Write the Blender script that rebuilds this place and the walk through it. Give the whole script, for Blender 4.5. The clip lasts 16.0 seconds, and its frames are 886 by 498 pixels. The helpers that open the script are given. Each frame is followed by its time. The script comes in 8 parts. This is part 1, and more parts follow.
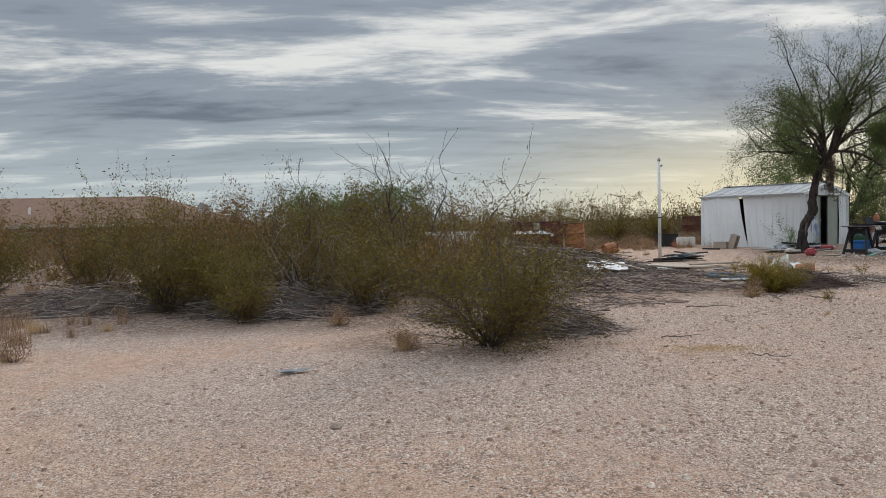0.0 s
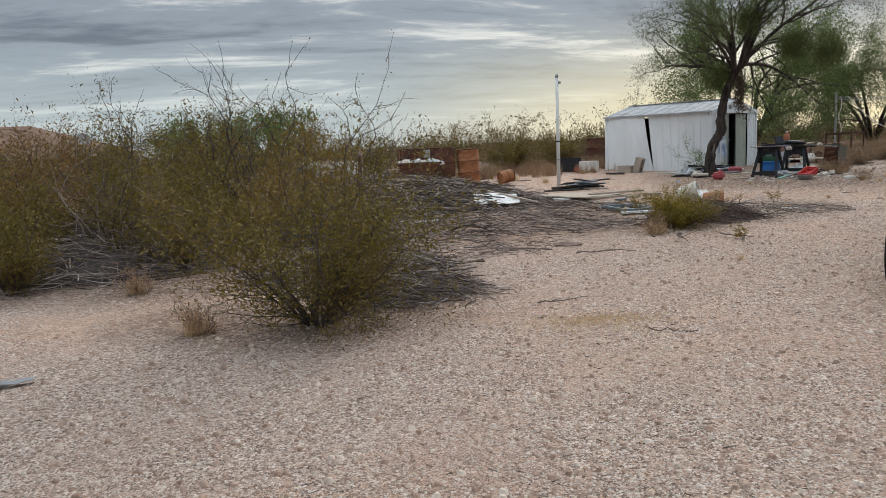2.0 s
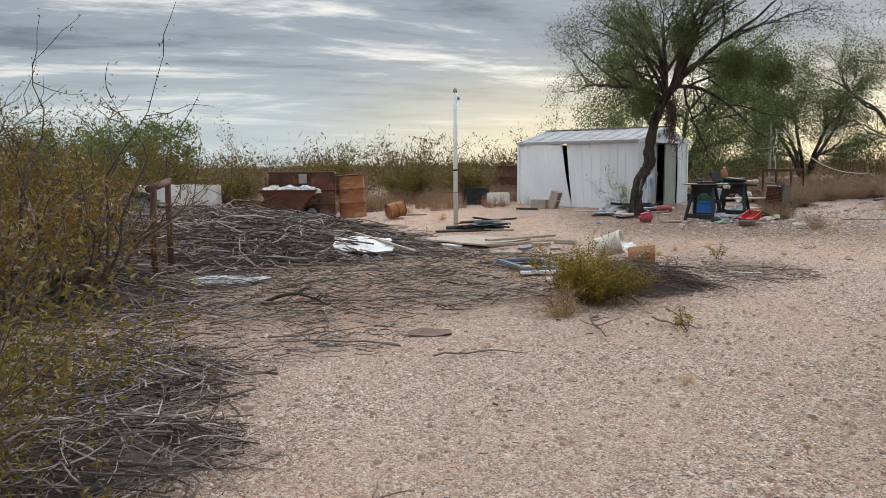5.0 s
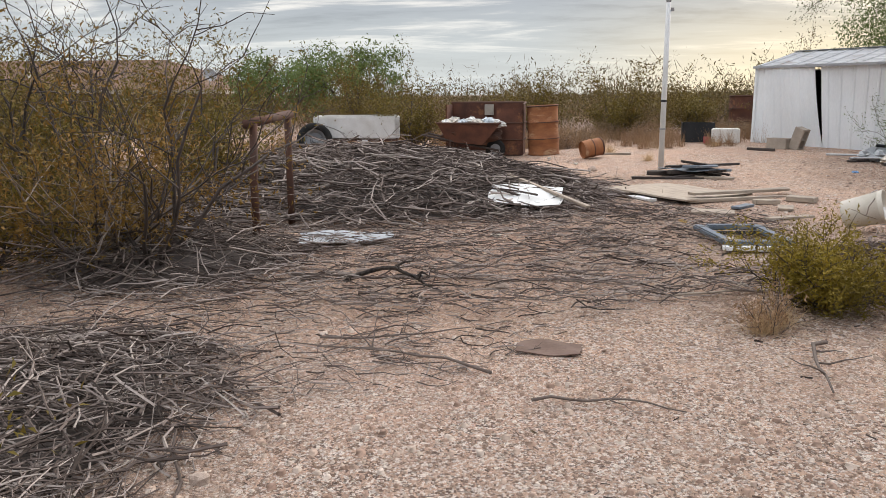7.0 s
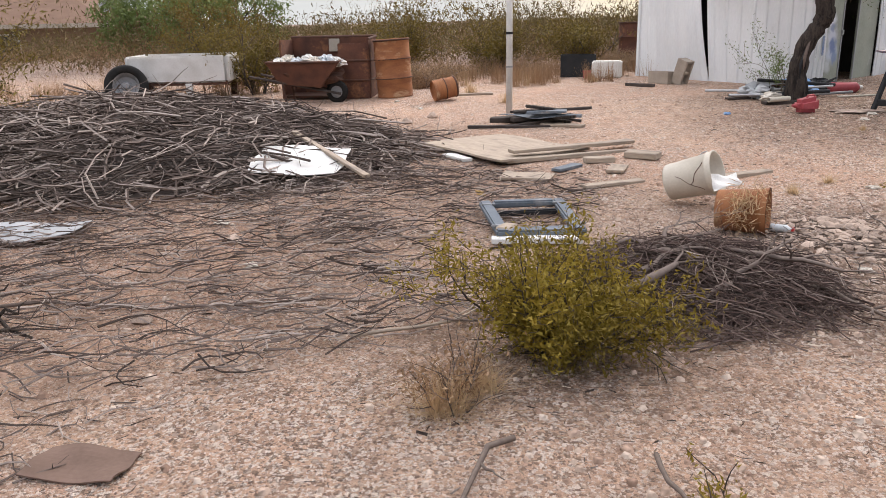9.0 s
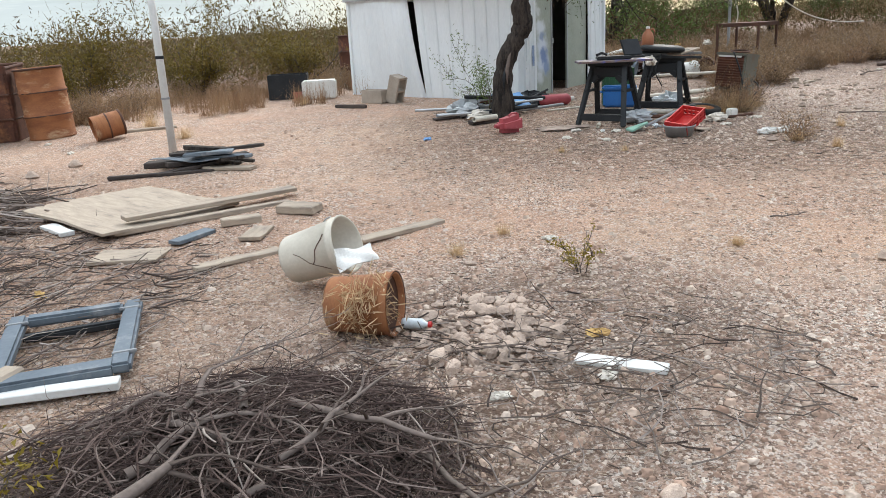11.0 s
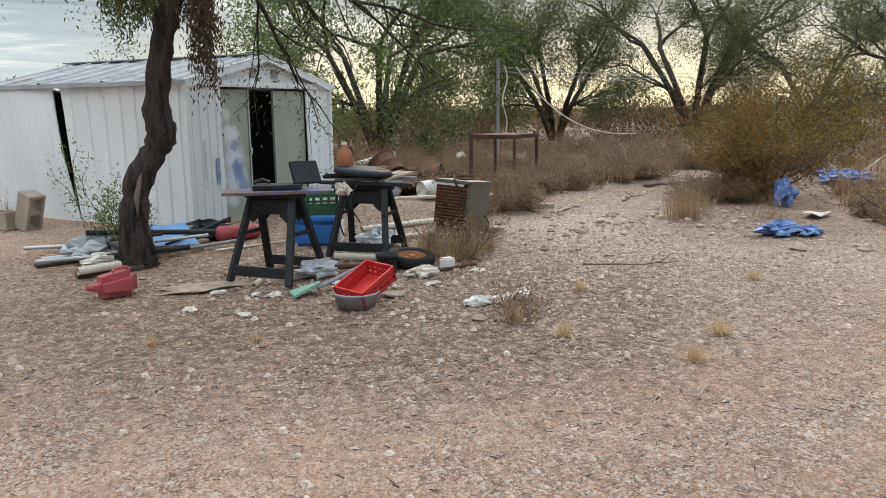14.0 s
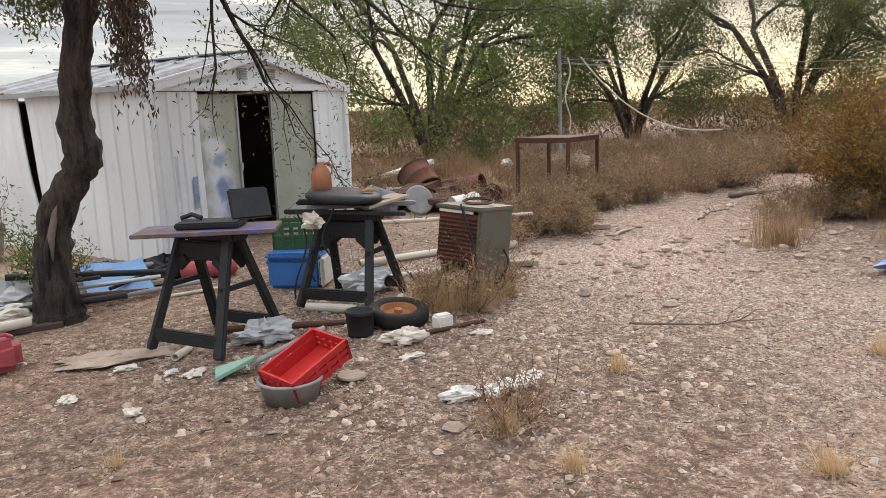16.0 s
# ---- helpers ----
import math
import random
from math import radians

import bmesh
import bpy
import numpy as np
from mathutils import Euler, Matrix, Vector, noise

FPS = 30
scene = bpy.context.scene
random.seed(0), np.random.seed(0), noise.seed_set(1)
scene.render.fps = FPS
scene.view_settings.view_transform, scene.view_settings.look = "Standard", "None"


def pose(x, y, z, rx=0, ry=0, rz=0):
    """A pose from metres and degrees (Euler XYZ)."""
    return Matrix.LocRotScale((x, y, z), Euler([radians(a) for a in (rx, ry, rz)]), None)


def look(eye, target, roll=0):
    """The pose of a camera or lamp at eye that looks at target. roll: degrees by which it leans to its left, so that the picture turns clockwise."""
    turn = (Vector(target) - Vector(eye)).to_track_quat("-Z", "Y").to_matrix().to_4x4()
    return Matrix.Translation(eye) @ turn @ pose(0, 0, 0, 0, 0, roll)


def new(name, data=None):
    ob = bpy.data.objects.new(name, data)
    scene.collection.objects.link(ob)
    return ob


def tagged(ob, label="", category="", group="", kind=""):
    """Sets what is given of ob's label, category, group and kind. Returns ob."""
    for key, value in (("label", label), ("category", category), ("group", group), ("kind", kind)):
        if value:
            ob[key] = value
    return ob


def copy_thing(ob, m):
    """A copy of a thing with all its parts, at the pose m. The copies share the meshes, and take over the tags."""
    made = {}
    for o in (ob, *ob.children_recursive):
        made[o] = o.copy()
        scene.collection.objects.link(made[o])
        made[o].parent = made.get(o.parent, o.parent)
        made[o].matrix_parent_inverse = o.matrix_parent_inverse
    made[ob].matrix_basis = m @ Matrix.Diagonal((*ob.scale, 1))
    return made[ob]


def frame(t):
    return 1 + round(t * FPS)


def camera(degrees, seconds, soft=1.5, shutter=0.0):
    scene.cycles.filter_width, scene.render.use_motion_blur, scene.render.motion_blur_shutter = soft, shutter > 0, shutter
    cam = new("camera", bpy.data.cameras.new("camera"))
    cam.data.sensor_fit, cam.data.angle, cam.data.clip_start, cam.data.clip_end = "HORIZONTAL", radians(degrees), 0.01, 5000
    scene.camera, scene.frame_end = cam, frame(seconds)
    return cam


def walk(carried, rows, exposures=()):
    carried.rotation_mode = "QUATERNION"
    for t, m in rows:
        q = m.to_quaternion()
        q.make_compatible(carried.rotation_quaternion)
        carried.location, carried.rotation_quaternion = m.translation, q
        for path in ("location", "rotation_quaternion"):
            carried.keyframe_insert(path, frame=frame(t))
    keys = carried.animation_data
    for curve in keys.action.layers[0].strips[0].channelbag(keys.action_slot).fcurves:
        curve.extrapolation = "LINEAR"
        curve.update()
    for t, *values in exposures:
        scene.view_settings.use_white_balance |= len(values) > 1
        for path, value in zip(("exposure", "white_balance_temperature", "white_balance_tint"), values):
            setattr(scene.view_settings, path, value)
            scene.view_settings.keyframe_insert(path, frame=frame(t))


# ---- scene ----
cam = camera(59.3, 16.0, soft=0.85)
METRES, EYE, TILT, LEAN, TURN = 17.6, 1.63, -2.9, -1.4, 0.0
ROWS = [
    (0.0, 0.0, 0.0, 0.0, 0.05, 1.2, 2.37),
    (0.5, 0.0145, 0.0281, 0.0011, -4.19, -2.03, 2.71),
    (1.0, 0.0285, 0.0587, 0.0045, -5.53, -2.22, 3.16),
    (1.5, 0.0389, 0.0886, 0.0069, -5.28, -2.89, 3.53),
    (2.0, 0.0537, 0.1219, 0.0093, -6.02, -4.7, 3.9),
    (2.5, 0.0635, 0.1519, 0.0109, -9.1, -5.12, 3.16),
    (3.0, 0.0783, 0.1787, 0.0116, -12.31, -4.44, 2.65),
    (3.5, 0.0926, 0.2092, 0.0148, -12.69, -3.99, 2.52),
    (6.0, 0.1593, 0.3619, 0.0258, -5.97, -3.29, 1.22),
    (6.5, 0.171, 0.3893, 0.027, -0.06, -5.49, 0.97),
    (7.0, 0.1898, 0.42, 0.0286, 5.87, -8.17, 1.32),
    (7.5, 0.2099, 0.4495, 0.0303, 4.24, -10.36, 2.0),
    (8.0, 0.2335, 0.476, 0.0321, 4.25, -11.87, 2.41),
    (10.5, 0.333, 0.5917, 0.0386, -8.53, -14.23, 3.83),
    (11.0, 0.3528, 0.611, 0.0393, -13.83, -13.68, 4.89),
    (11.5, 0.3778, 0.6291, 0.0394, -20.23, -12.48, 4.85),
    (12.0, 0.4044, 0.6487, 0.041, -24.16, -12.32, 4.32),
    (12.5, 0.43, 0.6697, 0.0439, -27.21, -12.24, 3.79),
    (13.0, 0.4556, 0.6905, 0.0464, -28.61, -11.6, 3.52),
    (13.5, 0.4712, 0.7124, 0.0488, -28.37, -10.52, 3.34),
    (14.0, 0.4881, 0.7326, 0.0483, -26.33, -8.12, 3.19),
    (14.5, 0.5056, 0.7542, 0.051, -25.16, -6.34, 3.72),
    (15.0, 0.5218, 0.7738, 0.0518, -25.61, -6.16, 4.2),
    (15.5, 0.5419, 0.7887, 0.0523, -23.97, -6.83, 4.71),
    (16.0, 0.5591, 0.8031, 0.0523, -19.9, -7.95, 4.46),
]
EXPOSURES = [(0.0, -0.23, 6500, 10), (1.5, -0.18, 6500, 9), (2.5, -0.05, 6550, 10), (3.5, 0.03, 6600, 11), (6.0, 0.1, 6700, 11), (7.0, 0.22, 6900, 15), (8.2, 0.3, 7200, 22), (10.5, 0.5, 6600, 11), (12.0, 0.36, 6500, 8),
             (13.5, 0.31, 6550, 8), (14.5, 0.32, 6800, 11), (16.0, 0.46, 7200, 15)]
walk(cam, [(t, pose(0, 0, EYE, TILT, LEAN, TURN) @ pose(METRES * x, METRES * y, METRES * z, 90 + pitch, roll, yaw)) for t, x, y, z, yaw, pitch, roll in ROWS], EXPOSURES)


# ---- sky and sun ----
def make_world():
    w = bpy.data.worlds.new("overcast_sky")
    w.use_nodes = True
    scene.world = w
    N, L = w.node_tree.nodes, w.node_tree.links
    N.clear()
    out = N.new("ShaderNodeOutputWorld")
    sky = N.new("ShaderNodeTexSky")
    sky.sky_type, sky.sun_disc = "NISHITA", False
    sky.sun_elevation, sky.sun_rotation = radians(28), radians(35)
    clear = N.new("ShaderNodeBackground")
    clear.inputs["Strength"].default_value = 0.10
    L.new(sky.outputs[0], clear.inputs["Color"])
    tc = N.new("ShaderNodeTexCoord")
    sep = N.new("ShaderNodeSeparateXYZ")
    L.new(tc.outputs["Generated"], sep.inputs[0])

    def math_node(op, a, b=None, c=None):
        n = N.new("ShaderNodeMath")
        n.operation = op
        for i, val in enumerate((a, b, c)):
            if val is None:
                continue
            if isinstance(val, (int, float)):
                n.inputs[i].default_value = val
            else:
                L.new(val, n.inputs[i])
        return n.outputs[0]

    def ranged(x, a, b, lo, hi, smooth=True):
        n = N.new("ShaderNodeMapRange")
        n.interpolation_type = "SMOOTHSTEP" if smooth else "LINEAR"
        for i, val in enumerate((a, b, lo, hi)):
            n.inputs[i + 1].default_value = val
        L.new(x, n.inputs[0])
        return n.outputs[0]

    def blend(fac, a, b):
        n = N.new("ShaderNodeMix")
        n.data_type = "RGBA"
        L.new(fac, n.inputs[0])
        for s, val in ((6, a), (7, b)):
            if isinstance(val, tuple):
                n.inputs[s].default_value = (*val, 1)
            else:
                L.new(val, n.inputs[s])
        return n.outputs[2]

    up = math_node("MAXIMUM", sep.outputs[2], 0.0)
    deep = math_node("ADD", up, 0.10)
    u, v = math_node("DIVIDE", sep.outputs[0], deep), math_node("DIVIDE", sep.outputs[1], deep)
    com = N.new("ShaderNodeCombineXYZ")
    L.new(u, com.inputs[0])
    L.new(v, com.inputs[1])

    def clouds(scale, stretch, turn, detail, shift):
        mp = N.new("ShaderNodeMapping")
        mp.inputs["Rotation"].default_value = (0, 0, radians(turn))
        mp.inputs["Scale"].default_value = (stretch, 1, 1)
        mp.inputs["Location"].default_value = (shift, shift * 0.7, 0)
        L.new(com.outputs[0], mp.inputs["Vector"])
        n = N.new("ShaderNodeTexNoise")
        n.inputs["Scale"].default_value, n.inputs["Detail"].default_value, n.inputs["Roughness"].default_value = scale, detail, 0.62
        n.inputs["Distortion"].default_value = 0.5
        L.new(mp.outputs[0], n.inputs["Vector"])
        return n.outputs["Fac"]

    bands = clouds(0.9, 0.5, -14, 8, 3.1)
    wisps = clouds(2.6, 0.42, -20, 9, 8.3)
    both = math_node("MULTIPLY_ADD", wisps, 0.45, math_node("MULTIPLY", bands, 0.9))
    body = blend(ranged(both, 0.50, 0.68, 0, 1), (0.14, 0.165, 0.215), (0.32, 0.37, 0.43))
    body = blend(ranged(both, 0.68, 0.83, 0, 1), body, (0.90, 0.91, 0.88))
    # pale band over the horizon, warmer towards the hidden sun
    warm = ranged(math_node("ADD", math_node("MULTIPLY", sep.outputs[0], 0.62), math_node("MULTIPLY", sep.outputs[1], 0.78)), 0.76, 1.0, 0, 1)
    low = blend(warm, (0.56, 0.65, 0.68), (1.05, 0.93, 0.60))
    body = blend(ranged(up, 0.0, 0.17, 0.88, 0.0), body, low)
    lift = ranged(up, 0.28, 0.75, 1.0, 4.2)
    grey = N.new("ShaderNodeBackground")
    L.new(body, grey.inputs["Color"])
    L.new(math_node("MULTIPLY", lift, 1.0), grey.inputs["Strength"])
    ms = N.new("ShaderNodeMixShader")
    ms.inputs[0].default_value = 0.93
    L.new(clear.outputs[0], ms.inputs[1])
    L.new(grey.outputs[0], ms.inputs[2])
    L.new(ms.outputs[0], out.inputs["Surface"])


make_world()
sun = new("sun", bpy.data.lights.new("sun", "SUN"))
sun.data.energy, sun.data.angle, sun.data.color = 1.5, radians(14), (1.0, 0.95, 0.88)
sun.matrix_basis = look((0, 0, 30), (0 - 30 * math.sin(radians(35)) * 1.9, -30 * math.cos(radians(35)) * 1.9, 0))

# ---- small building kit ----
rng = np.random.default_rng(7)


def soft_clamp(v, lo, hi, w=4.0):
    return lo + w * np.logaddexp(0, (v - lo) / w) - w * np.logaddexp(0, (v - hi) / w)


def ground_plane(x, y):
    """Mean height of the yard: a gentle rise that levels out behind the shed and sinks again far off."""
    x, y = np.asarray(x, float), np.asarray(y, float)
    rise = 0.0331 * np.minimum(soft_clamp(y, -30, 30, 1.2), 30) + 0.01466 * soft_clamp(x, -30, 40, 3.0)
    fall = 0.024 * soft_clamp(y - 33, 0, 30, 2.0)
    return rise - fall


def bumps(x, y):
    x, y = np.asarray(x, float), np.asarray(y, float)
    a = np.sin(1.7 * x + 0.6 * y) * np.sin(1.1 * y - 0.8 * x) * 0.012
    b = np.sin(4.3 * x + 1.9 * y + 1.0) * np.sin(3.7 * y - 2.1 * x) * 0.006
    return a + b


def gz(x, y):
    return float(ground_plane(x, y) + bumps(x, y))


class Geo:
    """Collects vertices and faces of one mesh."""

    def __init__(self):
        self.v, self.f, self.n = [], [], 0

    def add(self, verts, faces):
        verts = np.asarray(verts, float)
        self.v.append(verts)
        self.f.append(np.asarray(faces, int) + self.n)
        self.n += len(verts)
        return self

    def box(self, centre, size, m=None):
        s = np.array([[i, j, k] for i in (-.5, .5) for j in (-.5, .5) for k in (-.5, .5)]) * np.array(size)
        if m is not None:
            s = s @ np.array(m.to_3x3()).T
        return self.add(s + np.array(centre), [(0, 1, 3, 2), (4, 6, 7, 5), (0, 4, 5, 1), (2, 3, 7, 6), (0, 2, 6, 4), (1, 5, 7, 3)])

    def tube(self, path, radii, sides=6, caps=True):
        path = np.asarray(path, float)
        k = len(path)
        radii = np.broadcast_to(np.asarray(radii, float), (k,))
        tan = np.gradient(path, axis=0)
        tan /= np.linalg.norm(tan, axis=1)[:, None] + 1e-9
        ref = np.array([0, 0, 1.0]) if abs(tan[:, 2]).mean() < 0.8 else np.array([1.0, 0.1, 0])
        a = np.cross(tan, ref)
        a /= np.linalg.norm(a, axis=1)[:, None] + 1e-9
        b = np.cross(tan, a)
        ang = np.arange(sides) * 2 * np.pi / sides
        ring = a[:, None] * np.cos(ang)[None, :, None] + b[:, None] * np.sin(ang)[None, :, None]
        verts = (path[:, None] + ring * radii[:, None, None]).reshape(-1, 3)
        i, j = np.meshgrid(np.arange(k - 1), np.arange(sides), indexing="ij")
        q = np.stack([i * sides + j, i * sides + (j + 1) % sides, (i + 1) * sides + (j + 1) % sides, (i + 1) * sides + j], -1).reshape(-1, 4)
        self.add(verts, q[:, ::-1])
        if caps and sides == 4:
            m = self.n - k * 4
            self.f.append(np.array([[m, m + 1, m + 2, m + 3]]))
            e = self.n - 4
            self.f.append(np.array([[e + 3, e + 2, e + 1, e]]))
        elif caps:
            for c, base, flip in ((path[0], self.n - k * sides, False), (path[-1], self.n - sides, True)):
                idx = self.n
                self.v.append(c[None])
                self.n += 1
                tri = [(base + s, base + (s + 1) % sides, idx, idx) for s in range(sides)]
                self.f.append(np.array([t[::-1] if flip else t for t in tri]))
        return self

    def lathe(self, profile, sides=24, axis=None):
        """profile: (radius, height) pairs, turned round z; axis: a matrix to lay it."""
        pr = np.asarray(profile, float)
        ang = np.arange(sides) * 2 * np.pi / sides
        verts = np.stack([pr[:, 0, None] * np.cos(ang), pr[:, 0, None] * np.sin(ang), np.broadcast_to(pr[:, 1, None], (len(pr), sides))], -1).reshape(-1, 3)
        if axis is not None:
            verts = verts @ np.array(axis.to_3x3()).T + np.array(axis.translation)
        i, j = np.meshgrid(np.arange(len(pr) - 1), np.arange(sides), indexing="ij")
        q = np.stack([i * sides + j, i * sides + (j + 1) % sides, (i + 1) * sides + (j + 1) % sides, (i + 1) * sides + j], -1).reshape(-1, 4)
        return self.add(verts, q)

    def mesh(self, name, smooth=False):
        me = bpy.data.meshes.new(name)
        v = np.concatenate(self.v) if self.v else np.zeros((0, 3))
        faces = [tuple(dict.fromkeys(r)) for blk in self.f for r in blk.tolist()]
        me.from_pydata(v.tolist(), [], faces)
        if smooth:
            me.polygons.foreach_set("use_smooth", [True] * len(me.polygons))
        me.update()
        return me


def quads_mesh(name, v, quad=4):
    """A mesh of loose n-gons straight from an array (k, quad, 3)."""
    k = len(v)
    me = bpy.data.meshes.new(name)
    me.vertices.add(k * quad)
    me.vertices.foreach_set("co", v.reshape(-1))
    me.loops.add(k * quad)
    me.loops.foreach_set("vertex_index", np.arange(k * quad, dtype=np.int32))
    me.polygons.add(k)
    me.polygons.foreach_set("loop_start", np.arange(0, k * quad, quad, dtype=np.int32))
    me.update(calc_edges=True)
    return me


def part(name, geo, material, parent=None, label="", smooth=False, bevel=0.0):
    """Links a Geo, bmesh or mesh as ONE mesh object under a thing or under a part."""
    if isinstance(geo, Geo):
        me = geo.mesh(name, smooth)
    elif isinstance(geo, bmesh.types.BMesh):
        me = bpy.data.meshes.new(name)
        geo.to_mesh(me)
        geo.free()
    else:
        me = geo
    if bevel:
        bm = bmesh.new()
        bm.from_mesh(me)
        bmesh.ops.bevel(bm, geom=bm.edges[:], offset=bevel, segments=2, affect="EDGES", clamp_overlap=True)
        bm.to_mesh(me)
        bm.free()
    me.materials.append(material)
    ob = new(name, me)
    if parent is not None:
        ob.parent = parent
    if label:
        ob["label"] = label
    return ob


def thing(name, x, y, label, category, rz=0, z=None, group="", rx=0, ry=0):
    """An Empty at a thing's base, on the ground unless z is given."""
    e = new(name)
    e.empty_display_size = 0.1
    e.matrix_basis = pose(x, y, gz(x, y) if z is None else z, rx, ry, rz)
    return tagged(e, label, category, group)


def rot(rx=0, ry=0, rz=0):
    return Euler([radians(a) for a in (rx, ry, rz)]).to_matrix()


# ---- materials ----
def surf(name, c1, c2, scale=6.0, rough=0.8, metal=0.0, bump=0.3, fine=60.0, c3=None, cover=0.6, stretch=(1, 1, 1), vary=0.0, dist=0.004, spec=0.4, detail=6.0):
    """A surface of two tones broken up at two scales, with an optional third tone in patches and a fine relief."""
    m = bpy.data.materials.new(name)
    m.use_nodes = True
    nt = m.node_tree
    N, L = nt.nodes, nt.links
    bsdf = N["Principled BSDF"]
    tc = N.new("ShaderNodeTexCoord")
    mp = N.new("ShaderNodeMapping")
    mp.inputs["Scale"].default_value = stretch
    L.new(tc.outputs["Object"], mp.inputs["Vector"])
    big = N.new("ShaderNodeTexNoise")
    big.inputs["Scale"].default_value, big.inputs["Detail"].default_value = scale, detail
    small = N.new("ShaderNodeTexNoise")
    small.inputs["Scale"].default_value, small.inputs["Detail"].default_value = fine, 4
    for n in (big, small):
        L.new(mp.outputs[0], n.inputs["Vector"])
    add = N.new("ShaderNodeMath")
    add.operation = "MULTIPLY_ADD"
    L.new(small.outputs["Fac"], add.inputs[0])
    add.inputs[1].default_value = 0.45
    L.new(big.outputs["Fac"], add.inputs[2])
    ramp = N.new("ShaderNodeMapRange")
    ramp.inputs[1].default_value, ramp.inputs[2].default_value = 0.5, 0.95
    L.new(add.outputs[0], ramp.inputs[0])
    mix = N.new("ShaderNodeMix")
    mix.data_type = "RGBA"
    mix.inputs[6].default_value, mix.inputs[7].default_value = (*c1, 1), (*c2, 1)
    L.new(ramp.outputs[0], mix.inputs[0])
    col = mix.outputs[2]
    if c3 is not None:
        p = N.new("ShaderNodeTexNoise")
        p.inputs["Scale"].default_value, p.inputs["Detail"].default_value, p.inputs["Roughness"].default_value = scale * 0.55, 8, 0.7
        L.new(mp.outputs[0], p.inputs["Vector"])
        pr = N.new("ShaderNodeMapRange")
        pr.inputs[1].default_value, pr.inputs[2].default_value = cover - 0.06, cover + 0.06
        L.new(p.outputs["Fac"], pr.inputs[0])
        mx = N.new("ShaderNodeMix")
        mx.data_type = "RGBA"
        L.new(pr.outputs[0], mx.inputs[0])
        L.new(col, mx.inputs[6])
        mx.inputs[7].default_value = (*c3, 1)
        col = mx.outputs[2]
    if vary:
        oi = N.new("ShaderNodeObjectInfo")
        ge = N.new("ShaderNodeNewGeometry")
        s = N.new("ShaderNodeMath")
        s.operation = "ADD"
        L.new(oi.outputs["Random"], s.inputs[0])
        L.new(ge.outputs["Random Per Island"], s.inputs[1])
        r = N.new("ShaderNodeMapRange")
        r.inputs[2].default_value = 2.0
        r.inputs[3].default_value, r.inputs[4].default_value = 1 - vary, 1 + vary
        L.new(s.outputs[0], r.inputs[0])
        hv = N.new("ShaderNodeHueSaturation")
        L.new(r.outputs[0], hv.inputs["Value"])
        L.new(col, hv.inputs["Color"])
        col = hv.outputs[0]
    L.new(col, bsdf.inputs["Base Color"])
    rr = N.new("ShaderNodeMapRange")
    rr.inputs[3].default_value, rr.inputs[4].default_value = max(rough - 0.12, 0.03), min(rough + 0.1, 1)
    L.new(big.outputs["Fac"], rr.inputs[0])
    L.new(rr.outputs[0], bsdf.inputs["Roughness"])
    bsdf.inputs["Metallic"].default_value = metal
    bsdf.inputs["Specular IOR Level"].default_value = spec
    if bump:
        b = N.new("ShaderNodeBump")
        b.inputs["Strength"].default_value, b.inputs["Distance"].default_value = bump, dist
        L.new(add.outputs[0], b.inputs["Height"])
        L.new(b.outputs[0], bsdf.inputs["Normal"])
    return m


def leaf_mat(name, c1, c2, c3=None):
    """Small leaves: colour per leaf, a little light through them."""
    m = bpy.data.materials.new(name)
    m.use_nodes = True
    N, L = m.node_tree.nodes, m.node_tree.links
    bsdf = N["Principled BSDF"]
    ge, oi, tc = N.new("ShaderNodeNewGeometry"), N.new("ShaderNodeObjectInfo"), N.new("ShaderNodeTexCoord")
    big = N.new("ShaderNodeTexNoise")
    big.inputs["Scale"].default_value = 1.6
    L.new(tc.outputs["Object"], big.inputs["Vector"])
    mix = N.new("ShaderNodeMix")
    mix.data_type = "RGBA"
    mix.inputs[6].default_value, mix.inputs[7].default_value = (*c1, 1), (*c2, 1)
    L.new(ge.outputs["Random Per Island"], mix.inputs[0])
    mx = N.new("ShaderNodeMix")
    mx.data_type = "RGBA"
    mr = N.new("ShaderNodeMapRange")
    mr.inputs[1].default_value, mr.inputs[2].default_value = 0.45, 0.7
    L.new(big.outputs["Fac"], mr.inputs[0])
    L.new(mr.outputs[0], mx.inputs[0])
    L.new(mix.outputs[2], mx.inputs[6])
    mx.inputs[7].default_value = (*(c3 or c2), 1)
    L.new(mx.outputs[2], bsdf.inputs["Base Color"])
    bsdf.inputs["Roughness"].default_value = 0.65
    bsdf.inputs["Specular IOR Level"].default_value = 0.25
    tr = N.new("ShaderNodeBsdfTranslucent")
    L.new(mx.outputs[2], tr.inputs["Color"])
    ms = N.new("ShaderNodeMixShader")
    ms.inputs[0].default_value = 0.2
    L.new(bsdf.outputs[0], ms.inputs[1])
    L.new(tr.outputs[0], ms.inputs[2])
    L.new(ms.outputs[0], N["Material Output"].inputs["Surface"])
    return m


